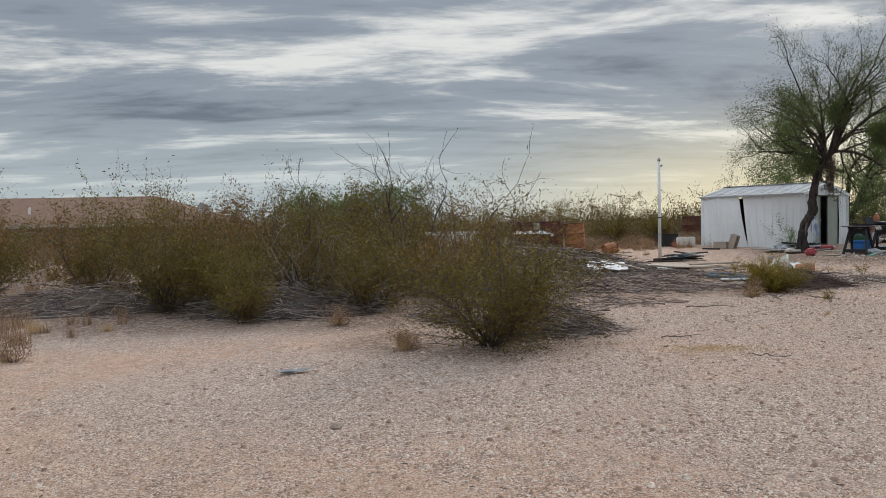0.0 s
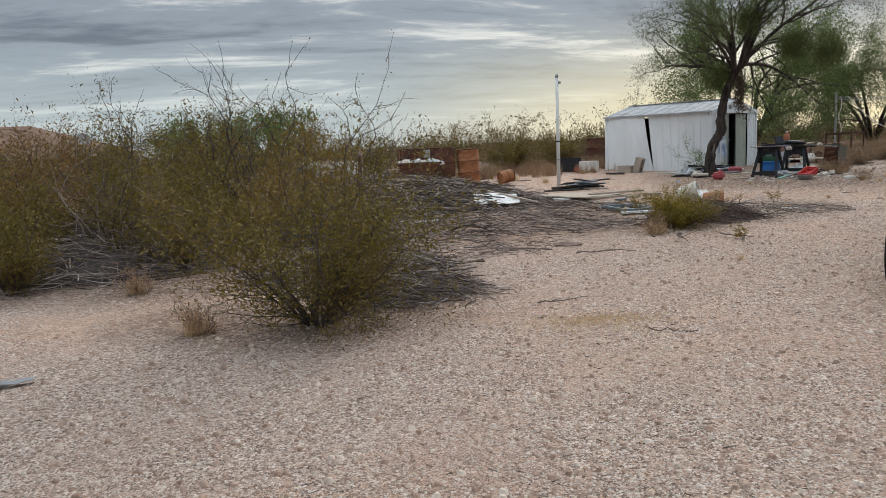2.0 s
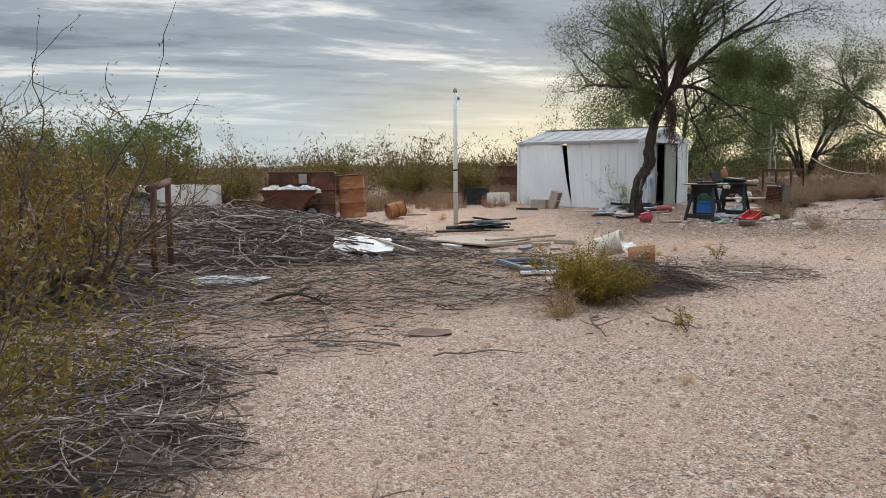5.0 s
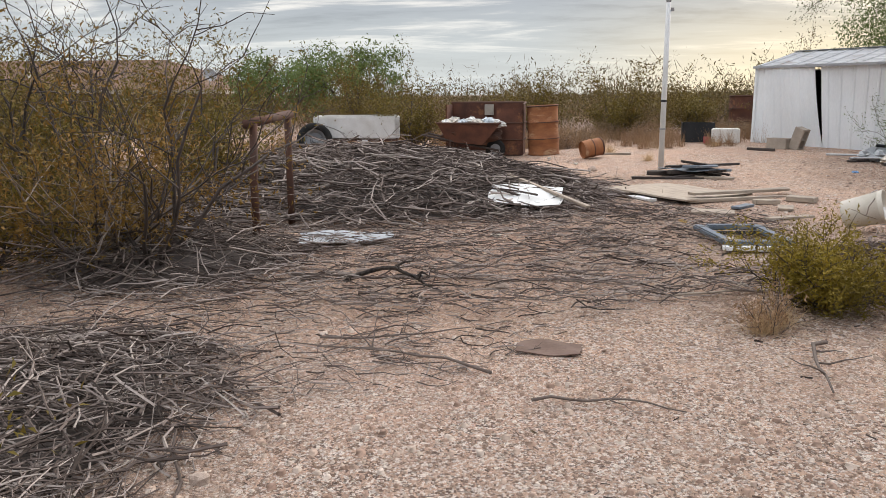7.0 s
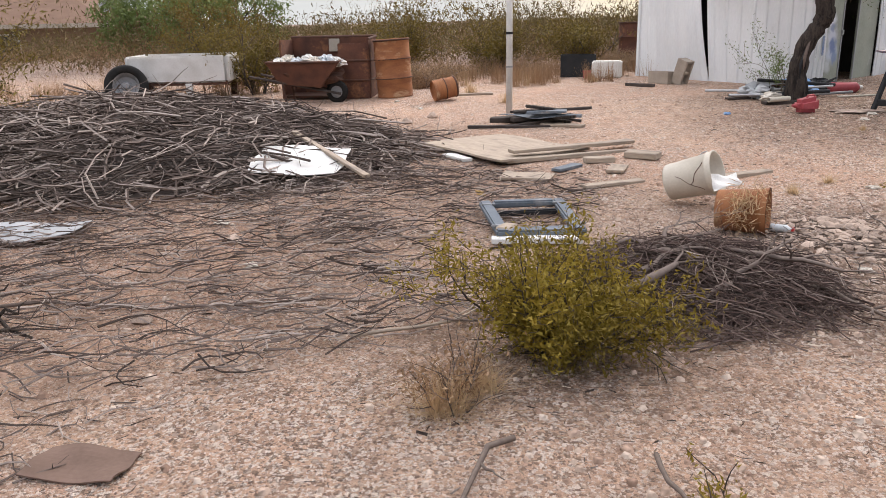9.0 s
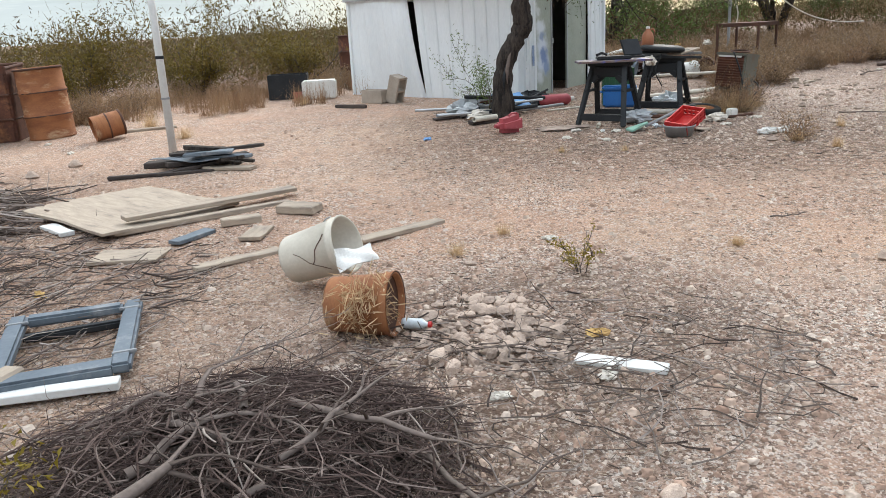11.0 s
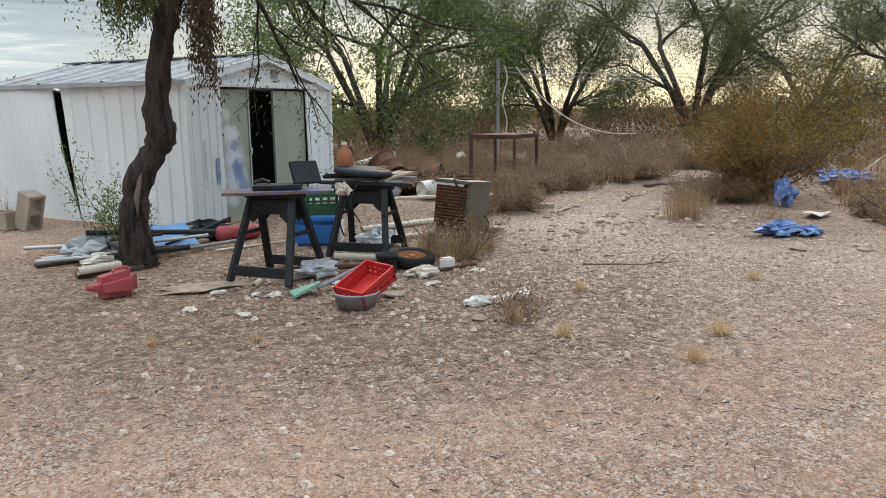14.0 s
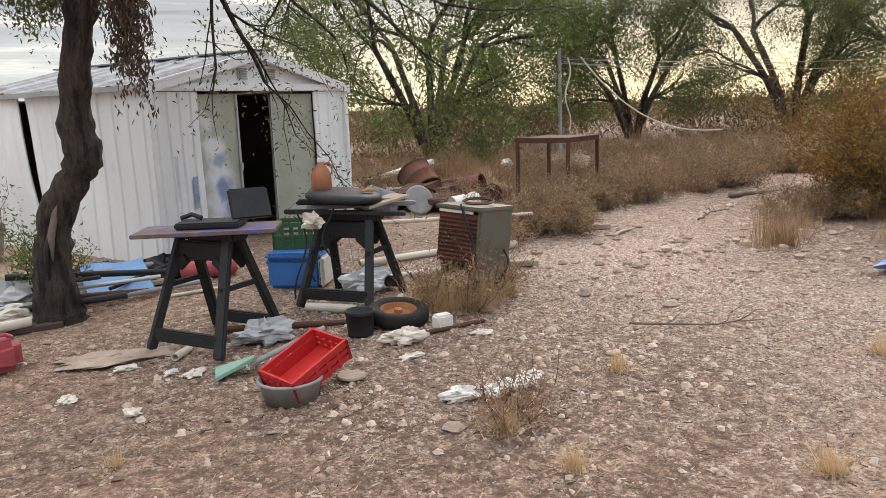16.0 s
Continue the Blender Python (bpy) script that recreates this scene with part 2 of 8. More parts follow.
def island_mat(name, tones):
    """One tone out of several for each loose piece, with a fine mottle."""
    m = bpy.data.materials.new(name)
    m.use_nodes = True
    N, L = m.node_tree.nodes, m.node_tree.links
    bsdf = N["Principled BSDF"]
    ge, tc = N.new("ShaderNodeNewGeometry"), N.new("ShaderNodeTexCoord")
    ramp = N.new("ShaderNodeValToRGB")
    el = ramp.color_ramp.elements
    for i, c in enumerate(tones):
        e = el[i] if i < 2 else el.new(1.0)
        e.position, e.color = i / (len(tones) - 1), (*c, 1)
    L.new(ge.outputs["Random Per Island"], ramp.inputs[0])
    n = N.new("ShaderNodeTexNoise")
    n.inputs["Scale"].default_value, n.inputs["Detail"].default_value = 45, 5
    L.new(tc.outputs["Object"], n.inputs["Vector"])
    r = N.new("ShaderNodeMapRange")
    r.inputs[3].default_value, r.inputs[4].default_value = 0.6, 1.4
    L.new(n.outputs["Fac"], r.inputs[0])
    hv = N.new("ShaderNodeHueSaturation")
    L.new(r.outputs[0], hv.inputs["Value"])
    L.new(ramp.outputs[0], hv.inputs["Color"])
    L.new(hv.outputs[0], bsdf.inputs["Base Color"])
    bsdf.inputs["Roughness"].default_value = 0.9
    bsdf.inputs["Specular IOR Level"].default_value = 0.2
    b = N.new("ShaderNodeBump")
    b.inputs["Strength"].default_value, b.inputs["Distance"].default_value = 0.4, 0.004
    L.new(n.outputs["Fac"], b.inputs["Height"])
    L.new(b.outputs[0], bsdf.inputs["Normal"])
    return m


M_SHED = surf("shed_white_paint", (0.80, 0.83, 0.84), (0.70, 0.73, 0.74), 2.5, 0.45, 0, 0.08, 40, (0.42, 0.42, 0.40), 0.72, (1, 1, 0.35))
M_SHED_GREY = surf("shed_grey_dirt", (0.42, 0.44, 0.45), (0.30, 0.31, 0.32), 3, 0.55, 0, 0.1)
M_ROOF = surf("galvanised_roof", (0.34, 0.355, 0.37), (0.20, 0.205, 0.21), 3, 0.62, 0.15, 0.1, 30, (0.20, 0.155, 0.13), 0.62, (3, 1, 1))
M_DOOR = surf("sage_door_paint", (0.40, 0.43, 0.36), (0.30, 0.33, 0.27), 3, 0.6, 0, 0.05, 30, (0.55, 0.56, 0.52), 0.68)


def stained_door():
    """Sage door paint under soft clouds of white and blue overspray."""
    m = surf("sage_door_overspray", (0.40, 0.43, 0.36), (0.30, 0.33, 0.27), 3, 0.6, 0, 0.05, 30)
    N, L = m.node_tree.nodes, m.node_tree.links
    bsdf = N["Principled BSDF"]
    col = bsdf.inputs["Base Color"].links[0].from_socket
    tc, nz = N.new("ShaderNodeTexCoord"), N.new("ShaderNodeTexNoise")
    nz.inputs["Scale"].default_value, nz.inputs["Detail"].default_value = 9, 6
    L.new(tc.outputs["Object"], nz.inputs["Vector"])
    for x, z, r, strength, tone in ((0.60, 1.22, 0.10, 0.7, (0.72, 0.75, 0.76)), (0.68, 0.98, 0.14, 0.9, (0.72, 0.76, 0.80)), (0.70, 0.74, 0.19, 0.95, (0.66, 0.71, 0.78)), (0.74, 0.50, 0.22, 0.95, (0.62, 0.68, 0.76)),
                                    (0.76, 0.62, 0.11, 0.9, (0.15, 0.22, 0.42)), (0.82, 0.42, 0.12, 0.85, (0.20, 0.28, 0.46)), (0.72, 0.88, 0.07, 0.7, (0.18, 0.25, 0.42)), (0.66, 0.30, 0.12, 0.7, (0.66, 0.70, 0.72))):
        d = N.new("ShaderNodeVectorMath")
        d.operation, d.inputs[1].default_value = "DISTANCE", (x, 0.04, z)
        L.new(tc.outputs["Object"], d.inputs[0])
        w = N.new("ShaderNodeMath")
        w.operation, w.inputs[1].default_value = "MULTIPLY_ADD", 0.22
        L.new(nz.outputs["Fac"], w.inputs[0])
        L.new(d.outputs["Value"], w.inputs[2])
        r_ = N.new("ShaderNodeMapRange")
        r_.interpolation_type = "SMOOTHSTEP"
        for i, val in enumerate((r * 0.35 + 0.11, r + 0.13, strength, 0.0)):
            r_.inputs[i + 1].default_value = val
        L.new(w.outputs[0], r_.inputs[0])
        mx = N.new("ShaderNodeMix")
        mx.data_type = "RGBA"
        L.new(r_.outputs[0], mx.inputs[0])
        L.new(col, mx.inputs[6])
        mx.inputs[7].default_value = (*tone, 1)
        col = mx.outputs[2]
    L.new(col, bsdf.inputs["Base Color"])
    return m


M_DOOR_STAINED = stained_door()
M_SPRAY_W = surf("white_spray", (0.68, 0.72, 0.75), (0.50, 0.54, 0.55), 7, 0.6, 0, 0)
M_SPRAY_B = surf("blue_spray", (0.16, 0.24, 0.42), (0.40, 0.47, 0.56), 8, 0.6, 0, 0)
M_RUST = surf("rust", (0.15, 0.058, 0.034), (0.075, 0.034, 0.024), 5, 0.85, 0.1, 0.5, 70, (0.27, 0.12, 0.055), 0.62)
M_RUST_ORANGE = surf("orange_rust", (0.36, 0.15, 0.06), (0.20, 0.075, 0.035), 4, 0.8, 0.1, 0.4, 60, (0.48, 0.32, 0.19), 0.6, (1, 1, 2.5))
M_RUST_DARK = surf("dark_rust", (0.07, 0.04, 0.03), (0.12, 0.055, 0.035), 8, 0.85, 0.2, 0.5)
M_BARK = surf("mesquite_bark", (0.036, 0.027, 0.022), (0.095, 0.072, 0.058), 9, 0.95, 0, 1.0, 42, (0.016, 0.012, 0.010), 0.54, (3, 3, 0.6), 0, 0.07)
M_TWIG = island_mat("twig_bark", [(0.045, 0.032, 0.026), (0.10, 0.076, 0.064), (0.165, 0.13, 0.11), (0.34, 0.285, 0.25)])
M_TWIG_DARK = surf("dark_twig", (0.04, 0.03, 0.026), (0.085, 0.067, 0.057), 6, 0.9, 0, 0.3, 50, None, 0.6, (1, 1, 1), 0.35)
M_HEAP = island_mat("creosote_twig", [(0.035, 0.022, 0.019), (0.07, 0.046, 0.039), (0.12, 0.082, 0.07), (0.24, 0.185, 0.16)])
M_DEAD = island_mat("dead_wood", [(0.042, 0.031, 0.025), (0.105, 0.079, 0.067), (0.19, 0.15, 0.13), (0.43, 0.365, 0.32)])
M_PALE_WOOD = surf("weathered_board", (0.42, 0.34, 0.26), (0.29, 0.235, 0.185), 5, 0.85, 0, 0.4, 40, (0.22, 0.18, 0.15), 0.62, (1, 6, 6), 0.12)
M_LEAF_CREO = leaf_mat("creosote_leaf", (0.115, 0.09, 0.016), (0.185, 0.133, 0.025), (0.148, 0.092, 0.022))
M_LEAF_GREEN = leaf_mat("bright_creosote_leaf", (0.20, 0.15, 0.016), (0.30, 0.21, 0.028), (0.16, 0.115, 0.018))
M_LEAF_ORANGE = leaf_mat("orange_creosote_leaf", (0.25, 0.135, 0.028), (0.19, 0.11, 0.025), (0.14, 0.09, 0.02))
M_LEAF_BROWN = leaf_mat("withered_leaf", (0.06, 0.042, 0.03), (0.10, 0.07, 0.048))
M_LEAF_RED = leaf_mat("dry_shrub_leaf", (0.26, 0.13, 0.055), (0.20, 0.115, 0.045), (0.16, 0.115, 0.04))
M_LEAF_MESQ = leaf_mat("mesquite_leaf", (0.075, 0.10, 0.03), (0.125, 0.15, 0.05), (0.09, 0.105, 0.032))
M_LEAF_PALO = leaf_mat("palo_verde_leaf", (0.10, 0.15, 0.04), (0.16, 0.205, 0.065), (0.10, 0.135, 0.035))
M_LEAF_SCRUB = leaf_mat("low_scrub_leaf", (0.20, 0.125, 0.07), (0.28, 0.185, 0.105), (0.16, 0.10, 0.055))
M_LEAF_FAR = leaf_mat("far_brush_leaf", (0.095, 0.078, 0.028), (0.14, 0.105, 0.04), (0.125, 0.075, 0.034))
M_LEAF_WEED = leaf_mat("tan_weed_leaf", (0.30, 0.20, 0.11), (0.22, 0.14, 0.08), (0.36, 0.25, 0.14))
M_GRASS = leaf_mat("dry_grass", (0.60, 0.44, 0.26), (0.48, 0.31, 0.17), (0.62, 0.47, 0.30))
M_GRASS_RED = leaf_mat("reddish_dry_grass", (0.32, 0.20, 0.115), (0.25, 0.145, 0.08), (0.42, 0.29, 0.17))
M_STONE = surf("pale_stone", (0.38, 0.295, 0.235), (0.24, 0.18, 0.145), 9, 0.9, 0, 0.4, 80, None, 0.6, (1, 1, 1), 0.6)
M_PEBBLE = island_mat("pebble", [(0.27, 0.175, 0.13), (0.38, 0.26, 0.195), (0.47, 0.36, 0.285), (0.60, 0.50, 0.42)])
M_CHIP = island_mat("bark_chip", [(0.10, 0.068, 0.05), (0.22, 0.155, 0.11), (0.42, 0.32, 0.235), (0.62, 0.52, 0.42)])
M_BLACK = surf("black_plastic", (0.014, 0.015, 0.017), (0.026, 0.028, 0.03), 8, 0.6, 0, 0.1, 60, (0.06, 0.056, 0.052), 0.70, spec=0.25)
M_RUBBER = surf("rubber", (0.012, 0.012, 0.012), (0.026, 0.024, 0.022), 8, 0.85, 0, 0.3, spec=0.2)
M_CARPAINT = surf("black_car_paint", (0.005, 0.006, 0.010), (0.006, 0.007, 0.012), 2, 0.14, 0.0, 0, 60, None, 0.6, (1, 1, 1), 0, 0.004, 0.22)
M_GLASS_DARK = surf("tinted_glass", (0.012, 0.016, 0.018), (0.016, 0.02, 0.022), 2, 0.14, 0, 0, 60, None, 0.6, (1, 1, 1), 0, 0.004, 0.7)
M_MIRROR = surf("mirror", (0.7, 0.74, 0.76), (0.72, 0.76, 0.78), 2, 0.13, 1.0, 0)
M_CHROME = surf("chrome", (0.72, 0.72, 0.72), (0.66, 0.66, 0.66), 4, 0.16, 1.0, 0)
M_TAIL = surf("tail_lamp_red", (0.26, 0.007, 0.009), (0.20, 0.005, 0.007), 5, 0.18, 0, 0, 60, None, 0.6, (1, 1, 1), 0, 0.004, 0.6)
M_WHITE = surf("white_plastic", (0.74, 0.73, 0.69), (0.60, 0.58, 0.54), 5, 0.55, 0, 0.1)
M_WHITE_PAINT = surf("weathered_white_paint", (0.70, 0.70, 0.68), (0.55, 0.54, 0.51), 4, 0.6, 0, 0.1, 50, (0.40, 0.36, 0.32), 0.68)
M_CLOTH = surf("dirty_white_cloth", (0.68, 0.63, 0.55), (0.48, 0.43, 0.37), 6, 0.95, 0, 0.4)
M_BEIGE = surf("beige_plastic", (0.46, 0.41, 0.34), (0.34, 0.30, 0.25), 6, 0.65, 0, 0.1, 50, (0.28, 0.23, 0.18), 0.66)
M_RED = surf("red_plastic", (0.55, 0.03, 0.028), (0.42, 0.022, 0.022), 5, 0.5, 0, 0.1)
M_RED_FADED = surf("faded_red_plastic", (0.40, 0.08, 0.09), (0.31, 0.05, 0.06), 5, 0.55, 0, 0.1, 60, (0.55, 0.20, 0.19), 0.66)
M_BLUE = surf("blue_plastic", (0.03, 0.16, 0.46), (0.022, 0.11, 0.34), 5, 0.45, 0, 0.05)
M_BLUE_SHEET = surf("blue_sheet", (0.15, 0.34, 0.60), (0.11, 0.25, 0.48), 5, 0.5, 0, 0.1)
M_TARP = surf("blue_tarp", (0.07, 0.15, 0.38), (0.20, 0.28, 0.48), 7, 0.6, 0, 0.3)
M_GREEN = surf("green_plastic", (0.045, 0.13, 0.055), (0.03, 0.09, 0.04), 6, 0.5, 0, 0.1)
M_TEAL = surf("mint_plastic", (0.28, 0.46, 0.36), (0.20, 0.36, 0.28), 6, 0.6, 0, 0.1)
M_GREY = surf("grey_plastic", (0.21, 0.215, 0.22), (0.30, 0.30, 0.30), 6, 0.6, 0, 0.1, 50, (0.38, 0.35, 0.32), 0.64)
M_ALU = surf("dull_aluminium", (0.52, 0.53, 0.54), (0.40, 0.41, 0.42), 6, 0.45, 0.6, 0.1)
M_SLATE = surf("slate_blue_steel", (0.10, 0.125, 0.15), (0.16, 0.185, 0.21), 6, 0.6, 0.2, 0.2, 50, (0.30, 0.30, 0.30), 0.62)
M_CONCRETE = surf("concrete_block", (0.40, 0.34, 0.28), (0.30, 0.255, 0.21), 8, 0.95, 0, 0.6, 90)
M_PVC = surf("old_pvc_pipe", (0.64, 0.59, 0.50), (0.50, 0.45, 0.37), 6, 0.55, 0, 0.1)
M_JUG = surf("terracotta_plastic_jug", (0.40, 0.155, 0.075), (0.30, 0.11, 0.055), 5, 0.5, 0, 0.05)
M_OLIVE = surf("olive_grey_metal", (0.10, 0.10, 0.078), (0.15, 0.145, 0.115), 7, 0.6, 0.2, 0.25, 90, (0.14, 0.08, 0.05), 0.60)
M_HOUSE = surf("tan_stucco", (0.27, 0.175, 0.12), (0.22, 0.14, 0.10), 2, 0.95, 0, 0.3, 30)
M_HOUSE_ROOF = surf("brown_roof", (0.18, 0.105, 0.068), (0.14, 0.08, 0.053), 2, 0.95, 0, 0.3, 20)
# near-black tone that puts the shed's inner shade into the colour
M_INNER_SHADE = surf("shaded_shed_inside", (0.10, 0.095, 0.09), (0.06, 0.055, 0.05), 4, 0.9, 0, 0.1)
M_STRAW = surf("straw_and_foam", (0.55, 0.38, 0.14), (0.36, 0.20, 0.08), 20, 0.95, 0, 0.6)
M_SIGN = surf("printed_board", (0.17, 0.13, 0.12), (0.09, 0.05, 0.045), 9, 0.5, 0, 0, 14, (0.07, 0.09, 0.34), 0.57)
M_CARDBOARD = surf("brown_board", (0.12, 0.075, 0.055), (0.17, 0.11, 0.085), 6, 0.9, 0, 0.3)


def ground_material():
    m = bpy.data.materials.new("desert_gravel")
    m.use_nodes = True
    N, L = m.node_tree.nodes, m.node_tree.links
    bsdf = N["Principled BSDF"]
    tc = N.new("ShaderNodeTexCoord")

    def noise_tex(scale, detail=6, rough=0.6):
        n = N.new("ShaderNodeTexNoise")
        n.inputs["Scale"].default_value, n.inputs["Detail"].default_value, n.inputs["Roughness"].default_value = scale, detail, rough
        L.new(tc.outputs["Object"], n.inputs["Vector"])
        return n.outputs["Fac"]

    def rng_map(x, a, b, lo=0.0, hi=1.0):
        r = N.new("ShaderNodeMapRange")
        for i, val in enumerate((a, b, lo, hi)):
            r.inputs[i + 1].default_value = val
        L.new(x, r.inputs[0])
        return r.outputs[0]

    def mixc(fac, a, b):
        x = N.new("ShaderNodeMix")
        x.data_type = "RGBA"
        L.new(fac, x.inputs[0])
        for s, val in ((6, a), (7, b)):
            if isinstance(val, tuple):
                x.inputs[s].default_value = (*val, 1)
            else:
                L.new(val, x.inputs[s])
        return x.outputs[2]

    def mul(a, b):
        x = N.new("ShaderNodeMath")
        x.operation = "MULTIPLY"
        L.new(a, x.inputs[0])
        if isinstance(b, float):
            x.inputs[1].default_value = b
        else:
            L.new(b, x.inputs[1])
        return x.outputs[0]

    patch = noise_tex(0.55, 5)
    sand = mixc(rng_map(patch, 0.38, 0.62), (0.60, 0.365, 0.25), (0.63, 0.42, 0.295))
    # brown mottle: shading of small clods, painted into the sand colour
    sand = mixc(rng_map(noise_tex(5, 9, 0.8), 0.44, 0.64), sand, (0.40, 0.255, 0.18))
    vor = N.new("ShaderNodeTexVoronoi")
    vor.inputs["Scale"].default_value = 34
    L.new(tc.outputs["Object"], vor.inputs["Vector"])
    sep = N.new("ShaderNodeSeparateColor")
    L.new(vor.outputs["Color"], sep.inputs[0])
    peb_col = mixc(rng_map(sep.outputs[1], 0.38, 0.72), (0.23, 0.15, 0.112), (0.80, 0.70, 0.61))
    peb_here = mul(rng_map(sep.outputs[0], 0.34, 0.40), rng_map(vor.outputs["Distance"], 0.52, 0.44))
    grav = N.new("ShaderNodeAttribute")
    grav.attribute_name = "gravel"
    lit = N.new("ShaderNodeAttribute")
    lit.attribute_name = "litter"
    stony = N.new("ShaderNodeMath")
    stony.operation, stony.use_clamp = "MULTIPLY_ADD", True
    L.new(grav.outputs["Fac"], stony.inputs[0])
    stony.inputs[1].default_value = 0.55
    L.new(mul(rng_map(noise_tex(1.3, 6, 0.7), 0.40, 0.62), 0.75), stony.inputs[2])
    gfac = rng_map(stony.outputs[0], 0.0, 1.0, 0.12, 1.0)
    base = mixc(mul(grav.outputs["Fac"], 0.6), sand, (0.46, 0.36, 0.31))
    base = mixc(mul(peb_here, gfac), base, peb_col)
    # bright and dark cells: grit, with the tiny shadows beside it painted in
    grit_shade = N.new("ShaderNodeTexVoronoi")
    grit_shade.inputs["Scale"].default_value = 95
    L.new(tc.outputs["Object"], grit_shade.inputs["Vector"])
    gs = N.new("ShaderNodeSeparateColor")
    L.new(grit_shade.outputs["Color"], gs.inputs[0])
    base = mixc(mul(rng_map(gs.outputs[0], 0.58, 0.62, 0, 0.85), rng_map(stony.outputs[0], 0.0, 1.0, 0.45, 1.0)), base, mixc(rng_map(gs.outputs[1], 0.45, 0.55), (0.13, 0.09, 0.072), (0.78, 0.68, 0.60)))
    # fine dark speckle, also painted shade in the gaps between grains
    fineg = noise_tex(150, 3)
    base = mixc(rng_map(fineg, 0.52, 0.64, 0, 0.5), base, (0.17, 0.115, 0.088))
    base = mixc(rng_map(noise_tex(80, 3), 0.58, 0.66, 0, 0.7), base, (0.74, 0.62, 0.53))
    rocky = rng_map(stony.outputs[0], 0.0, 1.0, 0.3, 1.0)
    base = mixc(mul(rng_map(noise_tex(26, 5, 0.7), 0.55, 0.63, 0, 0.7), rocky), base, (0.20, 0.132, 0.098))
    base = mixc(mul(rng_map(noise_tex(31, 5, 0.7), 0.57, 0.65, 0, 0.75), rocky), base, (0.80, 0.68, 0.58))
    lits = mul(lit.outputs["Fac"], rng_map(noise_tex(13, 9, 0.8), 0.38, 0.56))
    base = mixc(mul(lits, 0.9), base, (0.15, 0.095, 0.068))
    L.new(base, bsdf.inputs["Base Color"])
    bsdf.inputs["Roughness"].default_value = 0.95
    bsdf.inputs["Specular IOR Level"].default_value = 0.15
    h = N.new("ShaderNodeMath")
    h.operation = "MULTIPLY_ADD"
    L.new(mul(peb_here, gfac), h.inputs[0])
    h.inputs[1].default_value = 0.6
    L.new(noise_tex(60, 6, 0.7), h.inputs[2])
    b = N.new("ShaderNodeBump")
    b.inputs["Strength"].default_value, b.inputs["Distance"].default_value = 1.0, 0.03
    L.new(h.outputs[0], b.inputs["Height"])
    L.new(b.outputs[0], bsdf.inputs["Normal"])
    return m


M_GROUND = ground_material()


# ---- the ground ----
LITTER = [  # x, y, radius x, radius y, strength: fallen twigs and dark leaf litter
    (0.6, 8.7, 1.3, 0.9, 0.9), (1.3, 9.5, 1.0, 0.9, 0.9), (1.2, 10.6, 1.1, 1.2, 0.7), (-2.5, 11.6, 2.2, 1.6, 0.8), (-6.0, 12.5, 3.5, 2.0, 0.7),
    (1.4, 14.2, 3.6, 2.6, 0.55), (1.0, 17.2, 4.6, 2.6, 1.0), (4.6, 15.0, 2.0, 1.8, 0.5), (6.3, 13.3, 1.4, 1.0, 1.0), (5.3, 12.6, 1.0, 0.8, 0.8),
    (10.2, 18.2, 2.8, 2.2, 0.9), (9.4, 20.0, 1.7, 1.2, 0.8), (11.6, 17.0, 2.6, 2.2, 0.6), (10.8, 21.0, 2.5, 1.2, 0.6), (12.0, 15.4, 2.6, 1.6, 0.35),
    (11.0, 17.2, 2.0, 1.6, 1.0), (-3.6, 11.4, 3.4, 1.5, 1.0), (-0.9, 11.2, 1.8, 1.6, 1.0), (-0.2, 9.0, 1.2, 0.8, 0.9), (2.6, 14.4, 3.4, 2.4, 0.6),
    (15.6, 22.4, 3.2, 1.8, 0.8), (17.6, 24.5, 5.0, 2.6, 0.9), (17.4, 20.6, 2.6, 1.8, 0.9), (13.6, 21.0, 1.6, 1.0, 0.6), (14.9, 18.6, 1.5, 1.0, 0.7),
    (-2.6, 15.0, 2.6, 2.2, 0.8), (16.2, 19.6, 2.2, 1.4, 0.6), (14.4, 22.9, 2.2, 1.5, 0.5), (7.3, 13.8, 1.2, 1.0, 0.9),
]
GRAVEL = [(-0.5, 7.0, 2.8, 1.8, 1.0), (2.2, 10.2, 2.6, 1.6, 0.5), (5.2, 9.0, 3.4, 2.8, 0.4), (-5, 10.6, 4.0, 1.6, 0.9), (7.3, 13.6, 1.6, 1.4, 0.9), (3.0, 5.5, 2.4, 1.6, 0.6),
          (13.0, 18.8, 3.0, 2.6, 1.0), (8.6, 11.6, 1.6, 1.4, 0.8), (15.0, 21.5, 2.5, 2.5, 0.7), (8.6, 13.0, 1.6, 1.2, 0.6)]


def blobs(x, y, table):
    t = np.zeros_like(x)
    for cx, cy, ax, ay, s in table:
        d = ((x - cx) / ax) ** 2 + ((y - cy) / ay) ** 2
        t = np.maximum(t, s * np.clip(1.35 - d, 0, 1))
    return t


def axis_steps(lo, hi, step):
    mid = np.arange(lo, hi, step)
    out = np.cumsum(step * 1.17 ** np.arange(1, 60))
    return np.concatenate([(lo - out[out < 3000])[::-1], mid, hi - step + out[out < 3000]])


